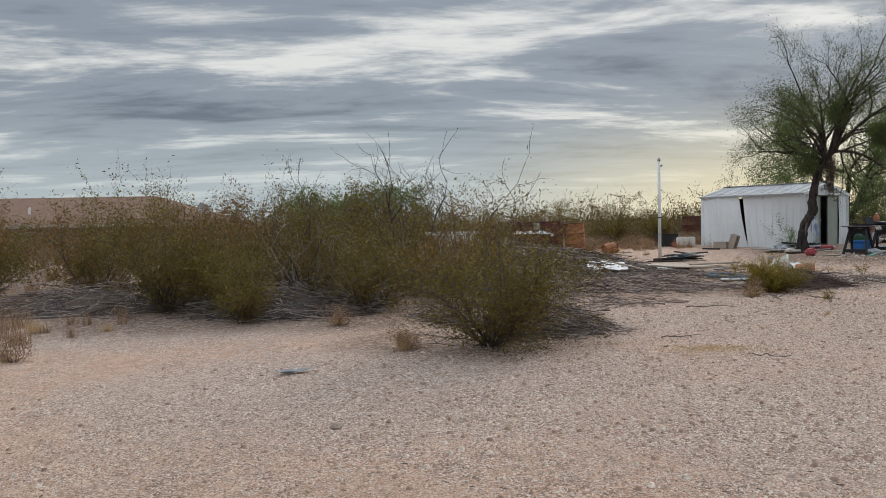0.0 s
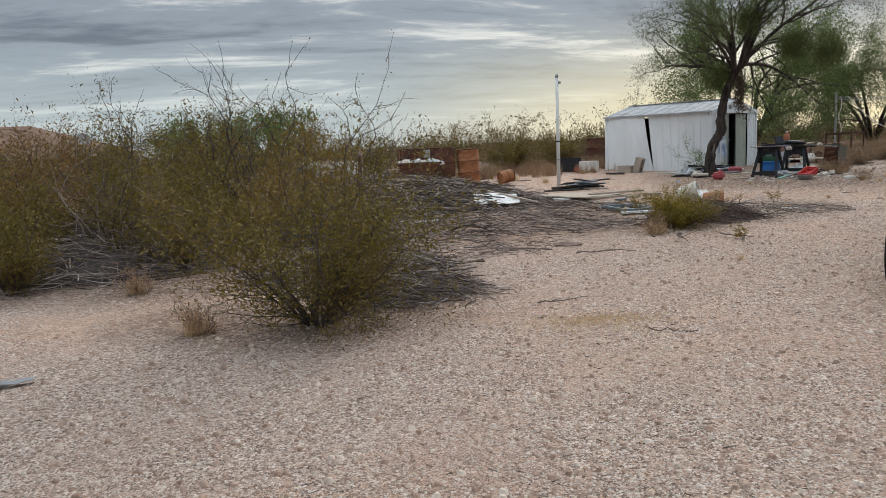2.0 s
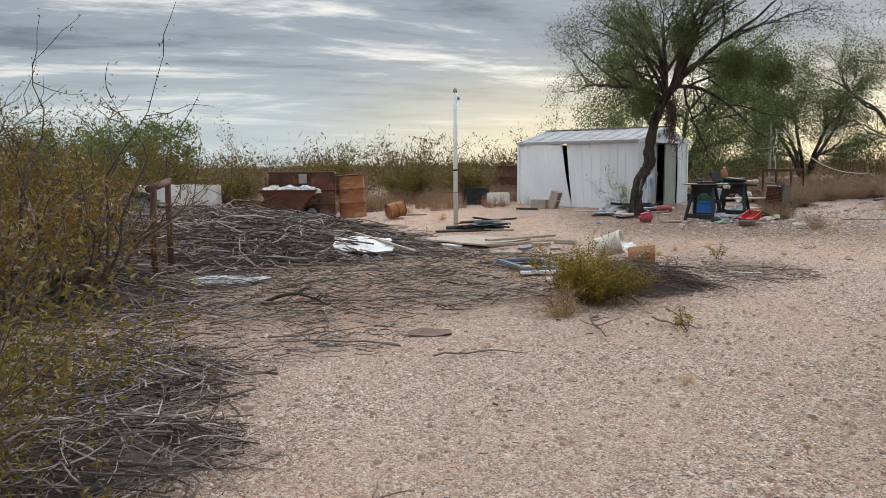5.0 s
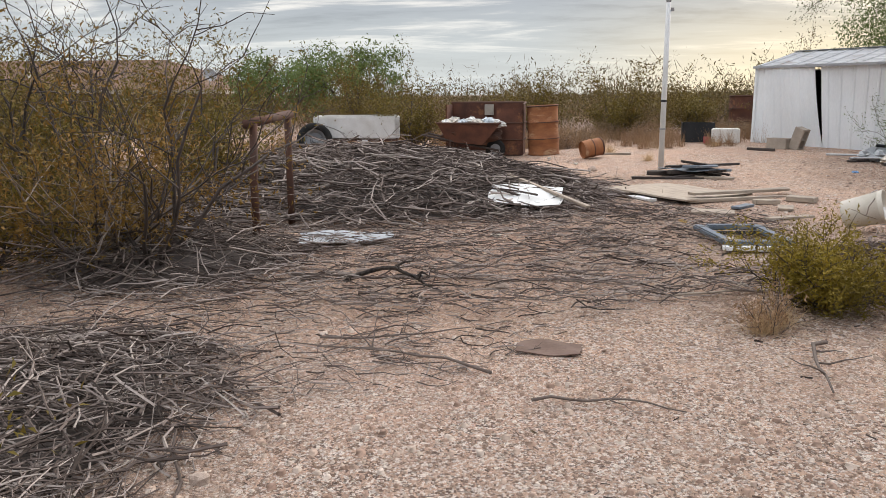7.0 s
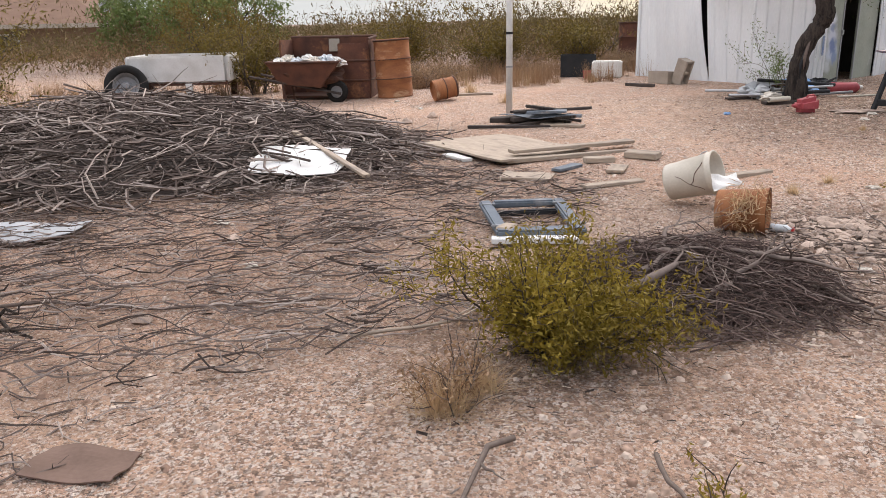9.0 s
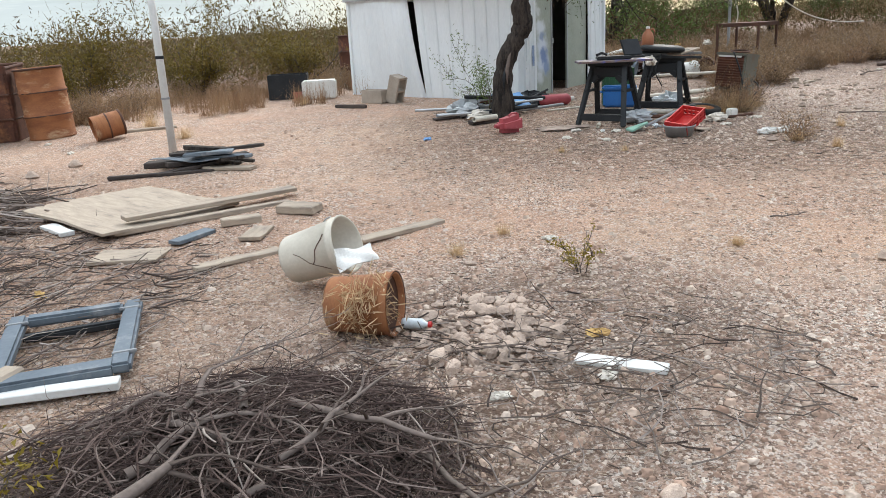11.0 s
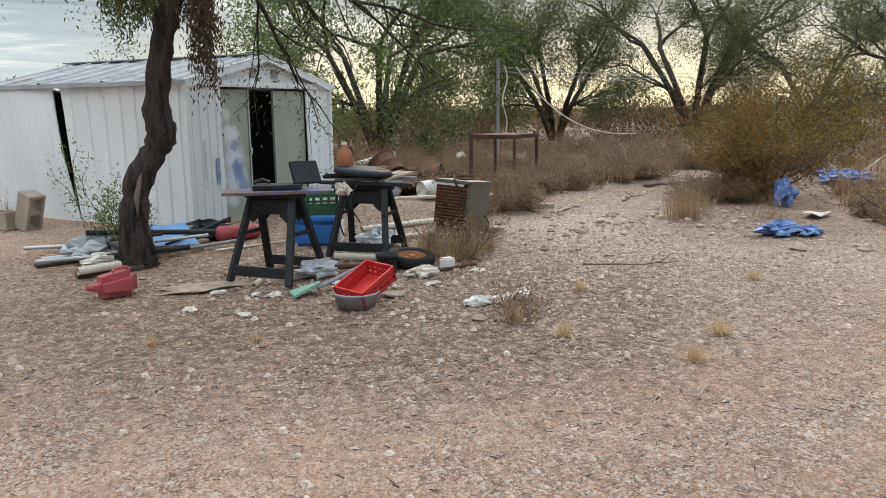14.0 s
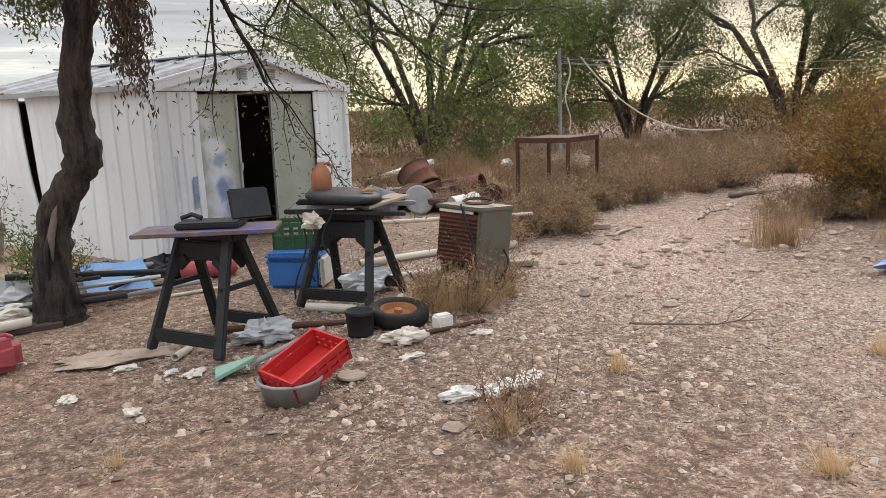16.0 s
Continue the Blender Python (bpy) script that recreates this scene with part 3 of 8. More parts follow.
def build_ground():
    xs, ys = axis_steps(-8, 20, 0.14), axis_steps(-4, 28, 0.14)
    X, Y = np.meshgrid(xs, ys, indexing="ij")
    Z = ground_plane(X, Y) + bumps(X, Y) * np.clip(1.6 - np.hypot(X - 6, Y - 12) / 40, 0, 1)
    v = np.stack([X, Y, Z], -1).reshape(-1, 3)
    a, b = len(xs), len(ys)
    i, j = np.meshgrid(np.arange(a - 1), np.arange(b - 1), indexing="ij")
    f = np.stack([i * b + j, (i + 1) * b + j, (i + 1) * b + j + 1, i * b + j + 1], -1).reshape(-1, 4)
    g = Geo().add(v, f)
    ob = part("ground", g, M_GROUND, smooth=True)
    for key, table in (("litter", LITTER), ("gravel", GRAVEL)):
        at = ob.data.attributes.new(key, "FLOAT", "POINT")
        fx, fy = X.reshape(-1), Y.reshape(-1)
        wild = np.clip(np.maximum(np.maximum((fy - 25.5) / 3, (fx - 19) / 3), (-6.5 - fx) / 3), 0, 0.85)
        at.data.foreach_set("value", np.maximum(blobs(fx, fy, table), wild).astype(np.float32))
    tagged(ob, "pinkish sandy desert ground with pale gravel", "ground", kind="structure")


build_ground()


# ---- plants ----
class Kind:
    """How a plant branches."""

    def __init__(self, wiggle=0.16, up=0.04, taper=0.45, angle=40, kids=(0, 4, 4, 4), shrink=0.62, first=0.25, thin=0.0016):
        self.wiggle, self.up, self.taper, self.angle, self.kids, self.shrink, self.first = wiggle, up, taper, angle, kids, shrink, first
        self.thin = thin


def grow(rs, wood, tips, p, d, length, r, level, k):
    n = 3 if level == 0 else 4 if level < 2 else 6
    path = [p]
    for _ in range(n):
        d = d + rs.normal(0, k.wiggle, 3) + np.array([0, 0, k.up])
        d = d / np.linalg.norm(d)
        p = p + d * length / n
        path.append(p)
    path = np.array(path)
    radii = np.linspace(r, r * k.taper, n + 1)
    wood.tube(path, radii, 6 if r > 0.03 else 4 if r > 0.012 else 3, caps=False)
    if level == 0:
        tips.append(path)
        return
    if level == 1:
        tips.append(path[n // 2:])
    kids = k.kids[level]
    for c in range(kids):
        t = 1.0 if c == 0 else rs.uniform(k.first, 1.0)
        idx = t * n
        a = int(min(idx, n - 1))
        q = path[a] + (path[a + 1] - path[a]) * (idx - a)
        ax = path[a + 1] - path[a]
        ax = ax / np.linalg.norm(ax)
        side = rs.normal(0, 1, 3)
        side -= ax * side.dot(ax)
        side /= np.linalg.norm(side)
        ang = radians(k.angle) * rs.uniform(0.5, 1.3) * (0.5 if c == 0 else 1)
        nd = ax * math.cos(ang) + side * math.sin(ang)
        grow(rs, wood, tips, q, nd, length * k.shrink * rs.uniform(0.7, 1.25), max(r * (1 - 0.5 * t) * 0.62, k.thin), level - 1, k)


def leaves_on(rs, tips, per, spread, size, droop=0.0):
    """Small pointed leaves strewn along twigs."""
    c = []
    for path in tips:
        k = max(1, int(rs.poisson(per)))
        t = rs.uniform(0, len(path) - 1.001, k)
        a = t.astype(int)
        c.append(path[a] + (path[a + 1] - path[a]) * (t - a)[:, None] + rs.normal(0, spread, (k, 3)))
    c = np.concatenate(c)
    k = len(c)
    a = rs.normal(0, 1, (k, 3)) + np.array([0, 0, -droop])
    a /= np.linalg.norm(a, axis=1)[:, None]
    b = np.cross(a, rs.normal(0, 1, (k, 3)))
    b /= np.linalg.norm(b, axis=1)[:, None] + 1e-9
    s = size * rs.uniform(0.6, 1.4, (k, 1))
    return np.stack([c - a * s - b * s * 0.3, c + b * s * 0.5, c + a * s * 1.2], 1)


def shrub_meshes(seed, height, spread, stems, kind, per, leaf_spread, leaf, levels=2, base=0.12, radius=0.012, bare=0.0, reach=(0.32, 0.85)):
    rs = np.random.default_rng(seed)
    wood, tips = Geo(), []
    for _ in range(stems):
        az = rs.uniform(0, 2 * np.pi)
        lean = rs.uniform(0.1, 1.0) ** 0.7 * spread / height
        d = np.array([math.cos(az) * lean, math.sin(az) * lean, 1.0])
        d /= np.linalg.norm(d)
        p = np.array([math.cos(az), math.sin(az), 0]) * rs.uniform(0, base) + np.array([0, 0, -0.03])
        grow(rs, wood, tips, p, d, height * rs.uniform(*reach), radius * rs.uniform(0.6, 1.2), levels, kind)
    if not bare:
        tips = [t for t in tips if t[-1][2] > height * 0.30 or rs.uniform() < 0.35]
    if bare:
        tips = [t for t in tips if t[-1][2] > height * bare or rs.uniform() < 0.25]
    return wood, leaves_on(rs, tips, per, leaf_spread, leaf)


def shrub(name, x, y, label, seed, height, spread, stems, kind, per, leaf_spread, leaf, wood_mat, leaf_m, group="", rz=0.0, **kw):
    wood, lv = shrub_meshes(seed, height, spread, stems, kind, per, leaf_spread, leaf, **kw)
    e = thing(name, x, y, label, "shrub", rz=rz, group=group)
    tagged(part("stem_tangle", wood, wood_mat, e, smooth=True), kind="stuff")
    part("crown", quads_mesh("crown", lv, 3), leaf_m, e)
    return e


BUSHY = Kind(thin=0.0023, kids=(0, 4, 6, 4), wiggle=0.13, up=0.03, angle=50, first=0.06)
SPINDLY = Kind(thin=0.0032, kids=(0, 4, 4, 3), wiggle=0.24, up=0.06, angle=36, first=0.35)
TALL = Kind(thin=0.005, kids=(0, 3, 4, 4), wiggle=0.27, up=0.05, angle=48, shrink=0.5, first=0.35, taper=0.4)
CREO = "olive-brown creosote bush with many thin stems, on gravel"
near = shrub("creosote_bush", 0.54, 8.6, CREO, 11, 1.45, 1.85, 30, BUSHY, 30, 0.07, 0.018, M_TWIG_DARK, M_LEAF_CREO)
shrub("creosote_bush", -2.8, 10.85, CREO, 12, 1.0, 0.7, 16, BUSHY, 22, 0.06, 0.019, M_TWIG_DARK, M_LEAF_CREO)
shrub("creosote_bush", -2.25, 12.6, "tall sparse creosote bush with grey leaning stems", 13, 1.9, 2.2, 26, TALL, 16, 0.05, 0.02, M_TWIG, M_LEAF_CREO, bare=0.3, radius=0.018, base=0.3, reach=(0.3, 0.7))
shrub("creosote_bush", -1.2, 11.7, CREO, 20, 1.2, 1.2, 18, BUSHY, 22, 0.06, 0.019, M_TWIG, M_LEAF_CREO)
shrub("creosote_bush", -4.3, 12.3, CREO, 21, 1.5, 1.4, 20, BUSHY, 24, 0.06, 0.02, M_TWIG_DARK, M_LEAF_CREO)
HALF_BARE = "tall half-bare creosote bush with black twigs over dead branches"
shrub("creosote_bush", 0.42, 13.3, HALF_BARE, 14, 2.35, 1.5, 10, TALL, 7, 0.03, 0.017, M_TWIG_DARK, M_LEAF_CREO, radius=0.021, reach=(0.45, 0.78), base=0.22, bare=0.25)
shrub("creosote_bush", -0.55, 14.2, HALF_BARE, 17, 2.75, 2.0, 13, TALL, 7, 0.03, 0.017, M_TWIG_DARK, M_LEAF_CREO, radius=0.021, reach=(0.45, 0.76), base=0.25, bare=0.25)
shrub("creosote_bush", -3.0, 14.2, HALF_BARE, 18, 2.6, 1.6, 13, TALL, 7, 0.03, 0.017, M_TWIG_DARK, M_LEAF_CREO, radius=0.02, reach=(0.4, 0.74), base=0.25, bare=0.25)
shrub("creosote_bush", 0.0, 13.15, "olive-orange creosote bush growing through dead branches", 19, 1.45, 1.4, 12, BUSHY, 26, 0.07, 0.02, M_TWIG, M_LEAF_ORANGE, radius=0.014)
shrub("creosote_bush", 5.25, 12.48, "low bright yellow-green creosote bush beside a stick heap", 15, 0.48, 0.66, 30, BUSHY, 30, 0.03, 0.013, M_TWIG_DARK, M_LEAF_GREEN)
shrub("creosote_bush", 16.4, 19.75, "orange-olive creosote bush with blue tarp caught in it", 16, 1.3, 1.3, 30, BUSHY, 26, 0.06, 0.019, M_TWIG_DARK, M_LEAF_ORANGE)
for s, (bx, by, bh, bw, lm) in enumerate([(-6.2, 14.0, 1.7, 1.1, 0), (-4.6, 15.2, 1.6, 1.0, 1), (-8.6, 14.5, 1.8, 1.2, 0), (-3.2, 16.6, 1.7, 1.0, 0), (-1.6, 15.4, 1.6, 0.9, 0), (-1.8, 19.0, 1.6, 1.0, 0),
                                          (1.3, 22.6, 1.4, 0.9, 0), (-5.5, 18.5, 1.8, 1.2, 1), (-7.5, 11.2, 1.3, 0.9, 0), (-6.4, 9.2, 0.9, 0.7, 0), (5.4, 24.9, 1.3, 1.0, 0), (7.2, 25.6, 1.4, 1.1, 0),
                                          (9.2, 26.4, 1.6, 1.0, 0), (19.2, 21.5, 1.5, 1.2, 0), (18.5, 17.0, 1.2, 1.0, 1), (3.5, 25.5, 1.3, 0.9, 0), (-10.2, 17.2, 1.9, 1.3, 1), (-0.4, 25.5, 1.5, 1.0, 0), (-3.9, 13.3, 1.5, 1.0, 1), (-5.4, 16.9, 1.7, 1.1, 0), (-7.4, 16.6, 1.7, 1.1, 1), (-2.7, 14.6, 1.6, 1.0, 0), (-0.5, 16.6, 1.5, 0.9, 0), (-9.6, 12.6, 1.5, 1.1, 0), (-4.3, 19.6, 1.6, 1.1, 0), (-1.0, 13.2, 1.3, 0.8, 0), (-3.4, 11.9, 1.2, 0.8, 0)]):
    shrub("creosote_bush", bx, by, "reddish dry shrub at the yard's edge" if lm else "olive creosote bush at the yard's edge", 30 + s, bh, bw * 1.4, 14, BUSHY, 24, 0.06, 0.026, M_TWIG_DARK, M_LEAF_RED if lm else M_LEAF_CREO, "bushes round the yard")


def tree(name, x, y, label, seed, trunks, limbs, kind, per, leaf_spread, leaf, leaf_m, levels=3, droop=0.5, rz=0):
    """trunks: lists of points with radii; limbs: start point, end direction, length, radius."""
    rs = np.random.default_rng(seed)
    e = thing(name, x, y, label, "tree", rz=rz)
    for pts, radii in trunks:
        t = np.linspace(0, len(pts) - 1, 5 * len(pts))
        pts, radii = np.array(pts, float), np.array(radii, float)
        path = np.stack([np.interp(t, range(len(pts)), pts[:, i]) for i in range(3)], 1)
        path[1:-1] = 0.5 * path[1:-1] + 0.25 * (path[:-2] + path[2:])
        rad = np.interp(t, range(len(pts)), radii) * (1 + 0.07 * rs.normal(0, 1, len(t)))
        bark = Geo().tube(path, rad, 22)
        ring = np.arange(22)
        ridge = 1 + 0.07 * np.sin(ring * 3.1 + np.arange(len(path))[:, None] * 0.35) + 0.05 * rs.normal(0, 1, (len(path), 22))
        bark.v[0][:] = (np.repeat(path, 22, 0) + (bark.v[0] - np.repeat(path, 22, 0)) * ridge.reshape(-1, 1))
        part("trunk", bark, M_BARK, e, smooth=True)
    wood, tips = Geo(), []
    for p, d, ln, r in limbs:
        d = np.array(d, float)
        grow(rs, wood, tips, np.array(p, float), d / np.linalg.norm(d), ln, r, levels, kind)
    tagged(part("limb_tangle", wood, M_BARK, e, smooth=True), kind="stuff")
    part("crown", quads_mesh("crown", leaves_on(rs, tips, per, leaf_spread, leaf, droop), 3), leaf_m, e)
    return e, tips


MESQ = Kind(kids=(0, 4, 4, 5), wiggle=0.17, up=-0.01, angle=42, shrink=0.6, first=0.2)
TX, TY = 9.15, 19.7
mesq, _ = tree("mesquite_tree", TX, TY, "leaning mesquite tree with rough dark bark beside the shed", 50,
     [([(0, 0, -0.1), (-0.03, 0, 0.1), (-0.03, 0.0, 0.4), (0.02, 0, 0.7), (0.17, -0.02, 0.95), (0.24, -0.03, 1.08), (0.2, -0.03, 1.25), (0.24, -0.06, 1.6), (0.32, -0.1, 2.0), (0.48, -0.2, 2.4)],
       [0.17, 0.135, 0.115, 0.11, 0.105, 0.115, 0.095, 0.09, 0.085, 0.08])],
     [((0.48, -0.2, 2.35), (1.0, -0.4, 0.75), 2.1, 0.07), ((0.45, -0.2, 2.35), (0.2, 0.1, 1), 1.7, 0.07), ((0.42, -0.15, 2.3), (-0.6, 0.5, 0.75), 1.7, 0.06), ((0.48, -0.2, 2.4), (0.9, 0.1, 0.55), 1.9, 0.05),
      ((0.45, -0.2, 2.3), (-0.3, -0.7, 0.8), 1.5, 0.05), ((0.5, -0.25, 2.4), (0.8, -0.6, 1.2), 2.0, 0.06), ((0.45, -0.2, 2.4), (-0.7, 0.1, 0.95), 1.4, 0.045), ((0.45, -0.2, 2.4), (0.3, 0.9, 0.5), 1.5, 0.05), ((0.5, -0.25, 2.4), (0.1, -0.8, 1.1), 1.7, 0.05), ((0.6, -0.3, 2.6), (1.0, -0.2, 0.7), 2.2, 0.05), ((0.4, -0.2, 2.4), (-0.6, -0.8, 0.85), 1.6, 0.045)],
     MESQ, 44, 0.10, 0.018, M_LEAF_MESQ)

part("split_wood", Geo().tube([(-0.01, -0.128, 0.42), (-0.005, -0.112, 0.58), (0.03, -0.10, 0.72), (0.06, -0.10, 0.80)], [0.004, 0.024, 0.02, 0.004], 7), M_DEAD, mesq, "bare pale split wood", smooth=True)
# no recess here: a black strip on the bark gives the hollow's shade
part("hollow_shade", Geo().tube([(-0.045, -0.118, 0.30), (-0.045, -0.108, 0.48), (-0.005, -0.098, 0.66)], [0.004, 0.022, 0.004], 7), M_BLACK, mesq, "black strip painted as the shade of a bark hollow", smooth=True)


def mistletoe(x, y, z, r, seed, label):
    rs = np.random.default_rng(seed)
    d = rs.normal(0, 1, (1500, 3))
    d /= np.linalg.norm(d, axis=1)[:, None]
    p = d * (rs.uniform(0, 1, (1500, 1)) ** 0.5) * np.array([r, r, r * 1.1]) * (1 + 0.3 * np.sin(4 * d[:, :1] + seed))
    tips = [np.stack([q, q + np.array([0, 0, -0.14])]) for q in p]
    ob = part("mistletoe_clump", quads_mesh("mistletoe_clump", leaves_on(rs, tips, 5, 0.03, 0.02, 1.5), 3), M_LEAF_MESQ)
    ob.matrix_basis = pose(x, y, z)
    tagged(ob, label, "mistletoe")


mistletoe(9.85, 19.35, 4.35, 0.33, 71, "dense dark mistletoe clump high in a mesquite")
mistletoe(11.3, 18.5, 3.55, 0.36, 72, "dense dark mistletoe clump on a mesquite limb")
mistletoe(9.35, 19.75, 3.15, 0.36, 73, "dense green mistletoe clump by a mesquite trunk")
mistletoe(10.7, 18.9, 3.75, 0.3, 74, "dense dark mistletoe clump on a mesquite limb")
wither = np.random.default_rng(75)
dry = [np.stack([q, q + np.array([0, 0, -0.3])]) for q in wither.normal(0, 1, (420, 3)) * np.array([0.06, 0.06, 0.24])]
dw = part("withered_clump", quads_mesh("withered_clump", leaves_on(wither, dry, 8, 0.02, 0.02, 3.0), 3), M_LEAF_BROWN)
dw.matrix_basis = pose(9.72, 19.5, 2.95)
tagged(dw, "withered brown mistletoe hanging beside a mesquite trunk", "mistletoe")
# a sprig low on its trunk
shrub("mesquite_sprig", 9.0, 20.0, "thin mesquite sprig with small green leaves", 51, 0.9, 0.6, 3, SPINDLY, 26, 0.05, 0.016, M_TWIG, M_LEAF_PALO, levels=2)


def desert_tree(x, y, h, seed, label, leaf_m, stems=5, spread=0.6, per=9, leaf=0.035):
    rs = np.random.default_rng(seed)
    trunks, limbs = [], []
    for i in range(stems):
        az = 2 * np.pi * (i + rs.uniform(-0.3, 0.3)) / stems
        o = np.array([math.cos(az), math.sin(az), 0])
        a, b = o * 0.1, o * h * 0.10 + np.array([0, 0, h * 0.2])
        c = o * h * spread * 0.30 + np.array([0, 0, h * 0.42])
        trunks.append(([a + np.array([0, 0, -0.1]), a + np.array([0, 0, 0.05]), b, c], [0.02 * h, 0.017 * h, 0.014 * h, 0.011 * h]))
        for _ in range(2):
            d = o * spread + rs.normal(0, 0.35, 3) + np.array([0, 0, 0.8])
            limbs.append((c, d, h * 0.36, 0.0095 * h))
        limbs.append((b, o + np.array([0, 0, 0.35]), h * 0.34, 0.008 * h))
    return tree("desert_tree", x, y, label, seed, trunks, limbs, MESQ, per * 3.0, 0.15, leaf * 0.85, leaf_m, levels=3)


desert_tree(20.2, 29.8, 4.2, 60, "many-stemmed mesquite tree in dry brush", M_LEAF_MESQ, 5, 0.8, 13)
desert_tree(24.3, 29.2, 5.8, 61, "large spreading mesquite tree in dry brush", M_LEAF_MESQ, 5, 0.8, 12)
desert_tree(31.5, 31.2, 4.6, 62, "small bare-limbed mesquite tree with dark clumps", M_LEAF_MESQ, 4, 0.8, 10, 0.045)
desert_tree(15.0, 29.0, 5.0, 63, "dense green palo verde tree behind the shed", M_LEAF_PALO, 6, 0.7, 10, 0.05)
desert_tree(-2.4, 33.0, 2.5, 64, "round green palo verde tree among brush", M_LEAF_PALO, 5, 0.8, 2.0, 0.075)
desert_tree(-5.6, 35.5, 2.3, 65, "round green palo verde tree among brush", M_LEAF_PALO, 5, 0.8, 2.0, 0.075)
desert_tree(28.0, 25.0, 4.6, 66, "spreading mesquite tree at the end of the yard", M_LEAF_MESQ, 5, 0.8, 7, 0.036)


def far_brush():
    """The scrub that runs on to the horizon."""
    rs = np.random.default_rng(90)
    c, hgt = [], []
    while len(c) < 1900:
        r, az = 17 + 70 * rs.uniform() ** 1.5, rs.uniform(-1.2, 1.75) if len(c) < 1700 else rs.uniform(-np.pi, np.pi)
        x, y = 6 + r * math.sin(az), 10 + r * math.cos(az)
        if y < 26.5 and -9 < x < 21 or (x - 19) ** 2 + (y - 25) ** 2 < 12 or r < 26 and abs(az) > 1.0 or abs(x + 36) < 18 and abs(y - 70) < 10:
            continue
        c.append((x, y, float(ground_plane(x, y))))
        hgt.append(rs.uniform(0.7, 1.3) * (1 + 0.45 * (rs.uniform() < 0.12)))
    c, hgt = np.array(c), np.array(hgt)

    def cloud(c, hgt, per, size):
        k = len(c)
        az, rr, t = rs.uniform(0, 2 * np.pi, (k, per)), rs.uniform(0, 1, (k, per)) ** 0.5, rs.uniform(0.05, 1, (k, per))
        wide = hgt[:, None] * 0.75 * (0.35 + 0.65 * np.sin(np.pi * np.clip(t, 0, 0.9) ** 0.8)) * (1 + 0.35 * np.sin(az * 3 + c[:, :1]))
        p = np.stack([c[:, :1] + np.cos(az) * rr * wide, c[:, 1:2] + np.sin(az) * rr * wide, c[:, 2:] + t * hgt[:, None] * (1 + 0.25 * np.sin(az * 5 + c[:, 1:2]) * rr)], -1).reshape(-1, 3)
        twig = rs.uniform(0, 1, (len(p), 1)) < 0.3
        a = rs.normal(0, 1, p.shape) * np.where(twig, 0.4, 1.0) + np.array([0, 0, 0.8])
        a /= np.linalg.norm(a, axis=1)[:, None]
        b = np.cross(a, rs.normal(0, 1, p.shape))
        b /= np.linalg.norm(b, axis=1)[:, None] + 1e-9
        s = size * rs.uniform(0.5, 1.5, (len(p), 1))
        ln, wd = np.where(twig, s * 3.5, s * 1.2), np.where(twig, s * 0.16, s * 0.5)
        return np.stack([p - a * ln - b * wd * 0.6, p + b * wd, p + a * ln], 1)

    tagged(part("far_brush", quads_mesh("far_brush", cloud(c, hgt, 150, 0.05), 3), M_LEAF_FAR), "olive-brown desert brush reaching far off", "brush", kind="stuff")
    a2, q2 = rs.uniform(-1.2, 1.75, 2600), 17 + 45 * rs.uniform(0, 1, 2600) ** 1.2
    lx, ly = 6 + q2 * np.sin(a2), 10 + q2 * np.cos(a2)
    ok = ~((ly < 26) & (lx > -8) & (lx < 20.5)) & ((lx - 19) ** 2 + (ly - 25) ** 2 > 8)
    lx, ly = lx[ok], ly[ok]
    lc = np.stack([lx, ly, ground_plane(lx, ly)], 1)
    tagged(part("low_scrub", quads_mesh("low_scrub", cloud(lc, rs.uniform(0.35, 0.7, len(lx)), 60, 0.04), 3), M_LEAF_SCRUB), "low reddish-brown scrub between the bushes", "scrub", kind="stuff")
    r, az = 80 + 420 * rs.uniform(0, 1, 2600) ** 1.3, rs.uniform(-1.4, 1.9, 2600)
    x, y = 6 + r * np.sin(az), 10 + r * np.cos(az)
    keep = ~((abs(x + 36) < 18) & (abs(y - 70) < 10))
    x, y, r = x[keep], y[keep], r[keep]
    cc = np.stack([x, y, ground_plane(x, y)], 1)
    tagged(part("distant_brush", quads_mesh("distant_brush", cloud(cc, rs.uniform(1.1, 1.7, len(x)), 45, 0.22), 3), M_LEAF_FAR), "brown scrub along the horizon", "brush", kind="stuff")


far_brush()


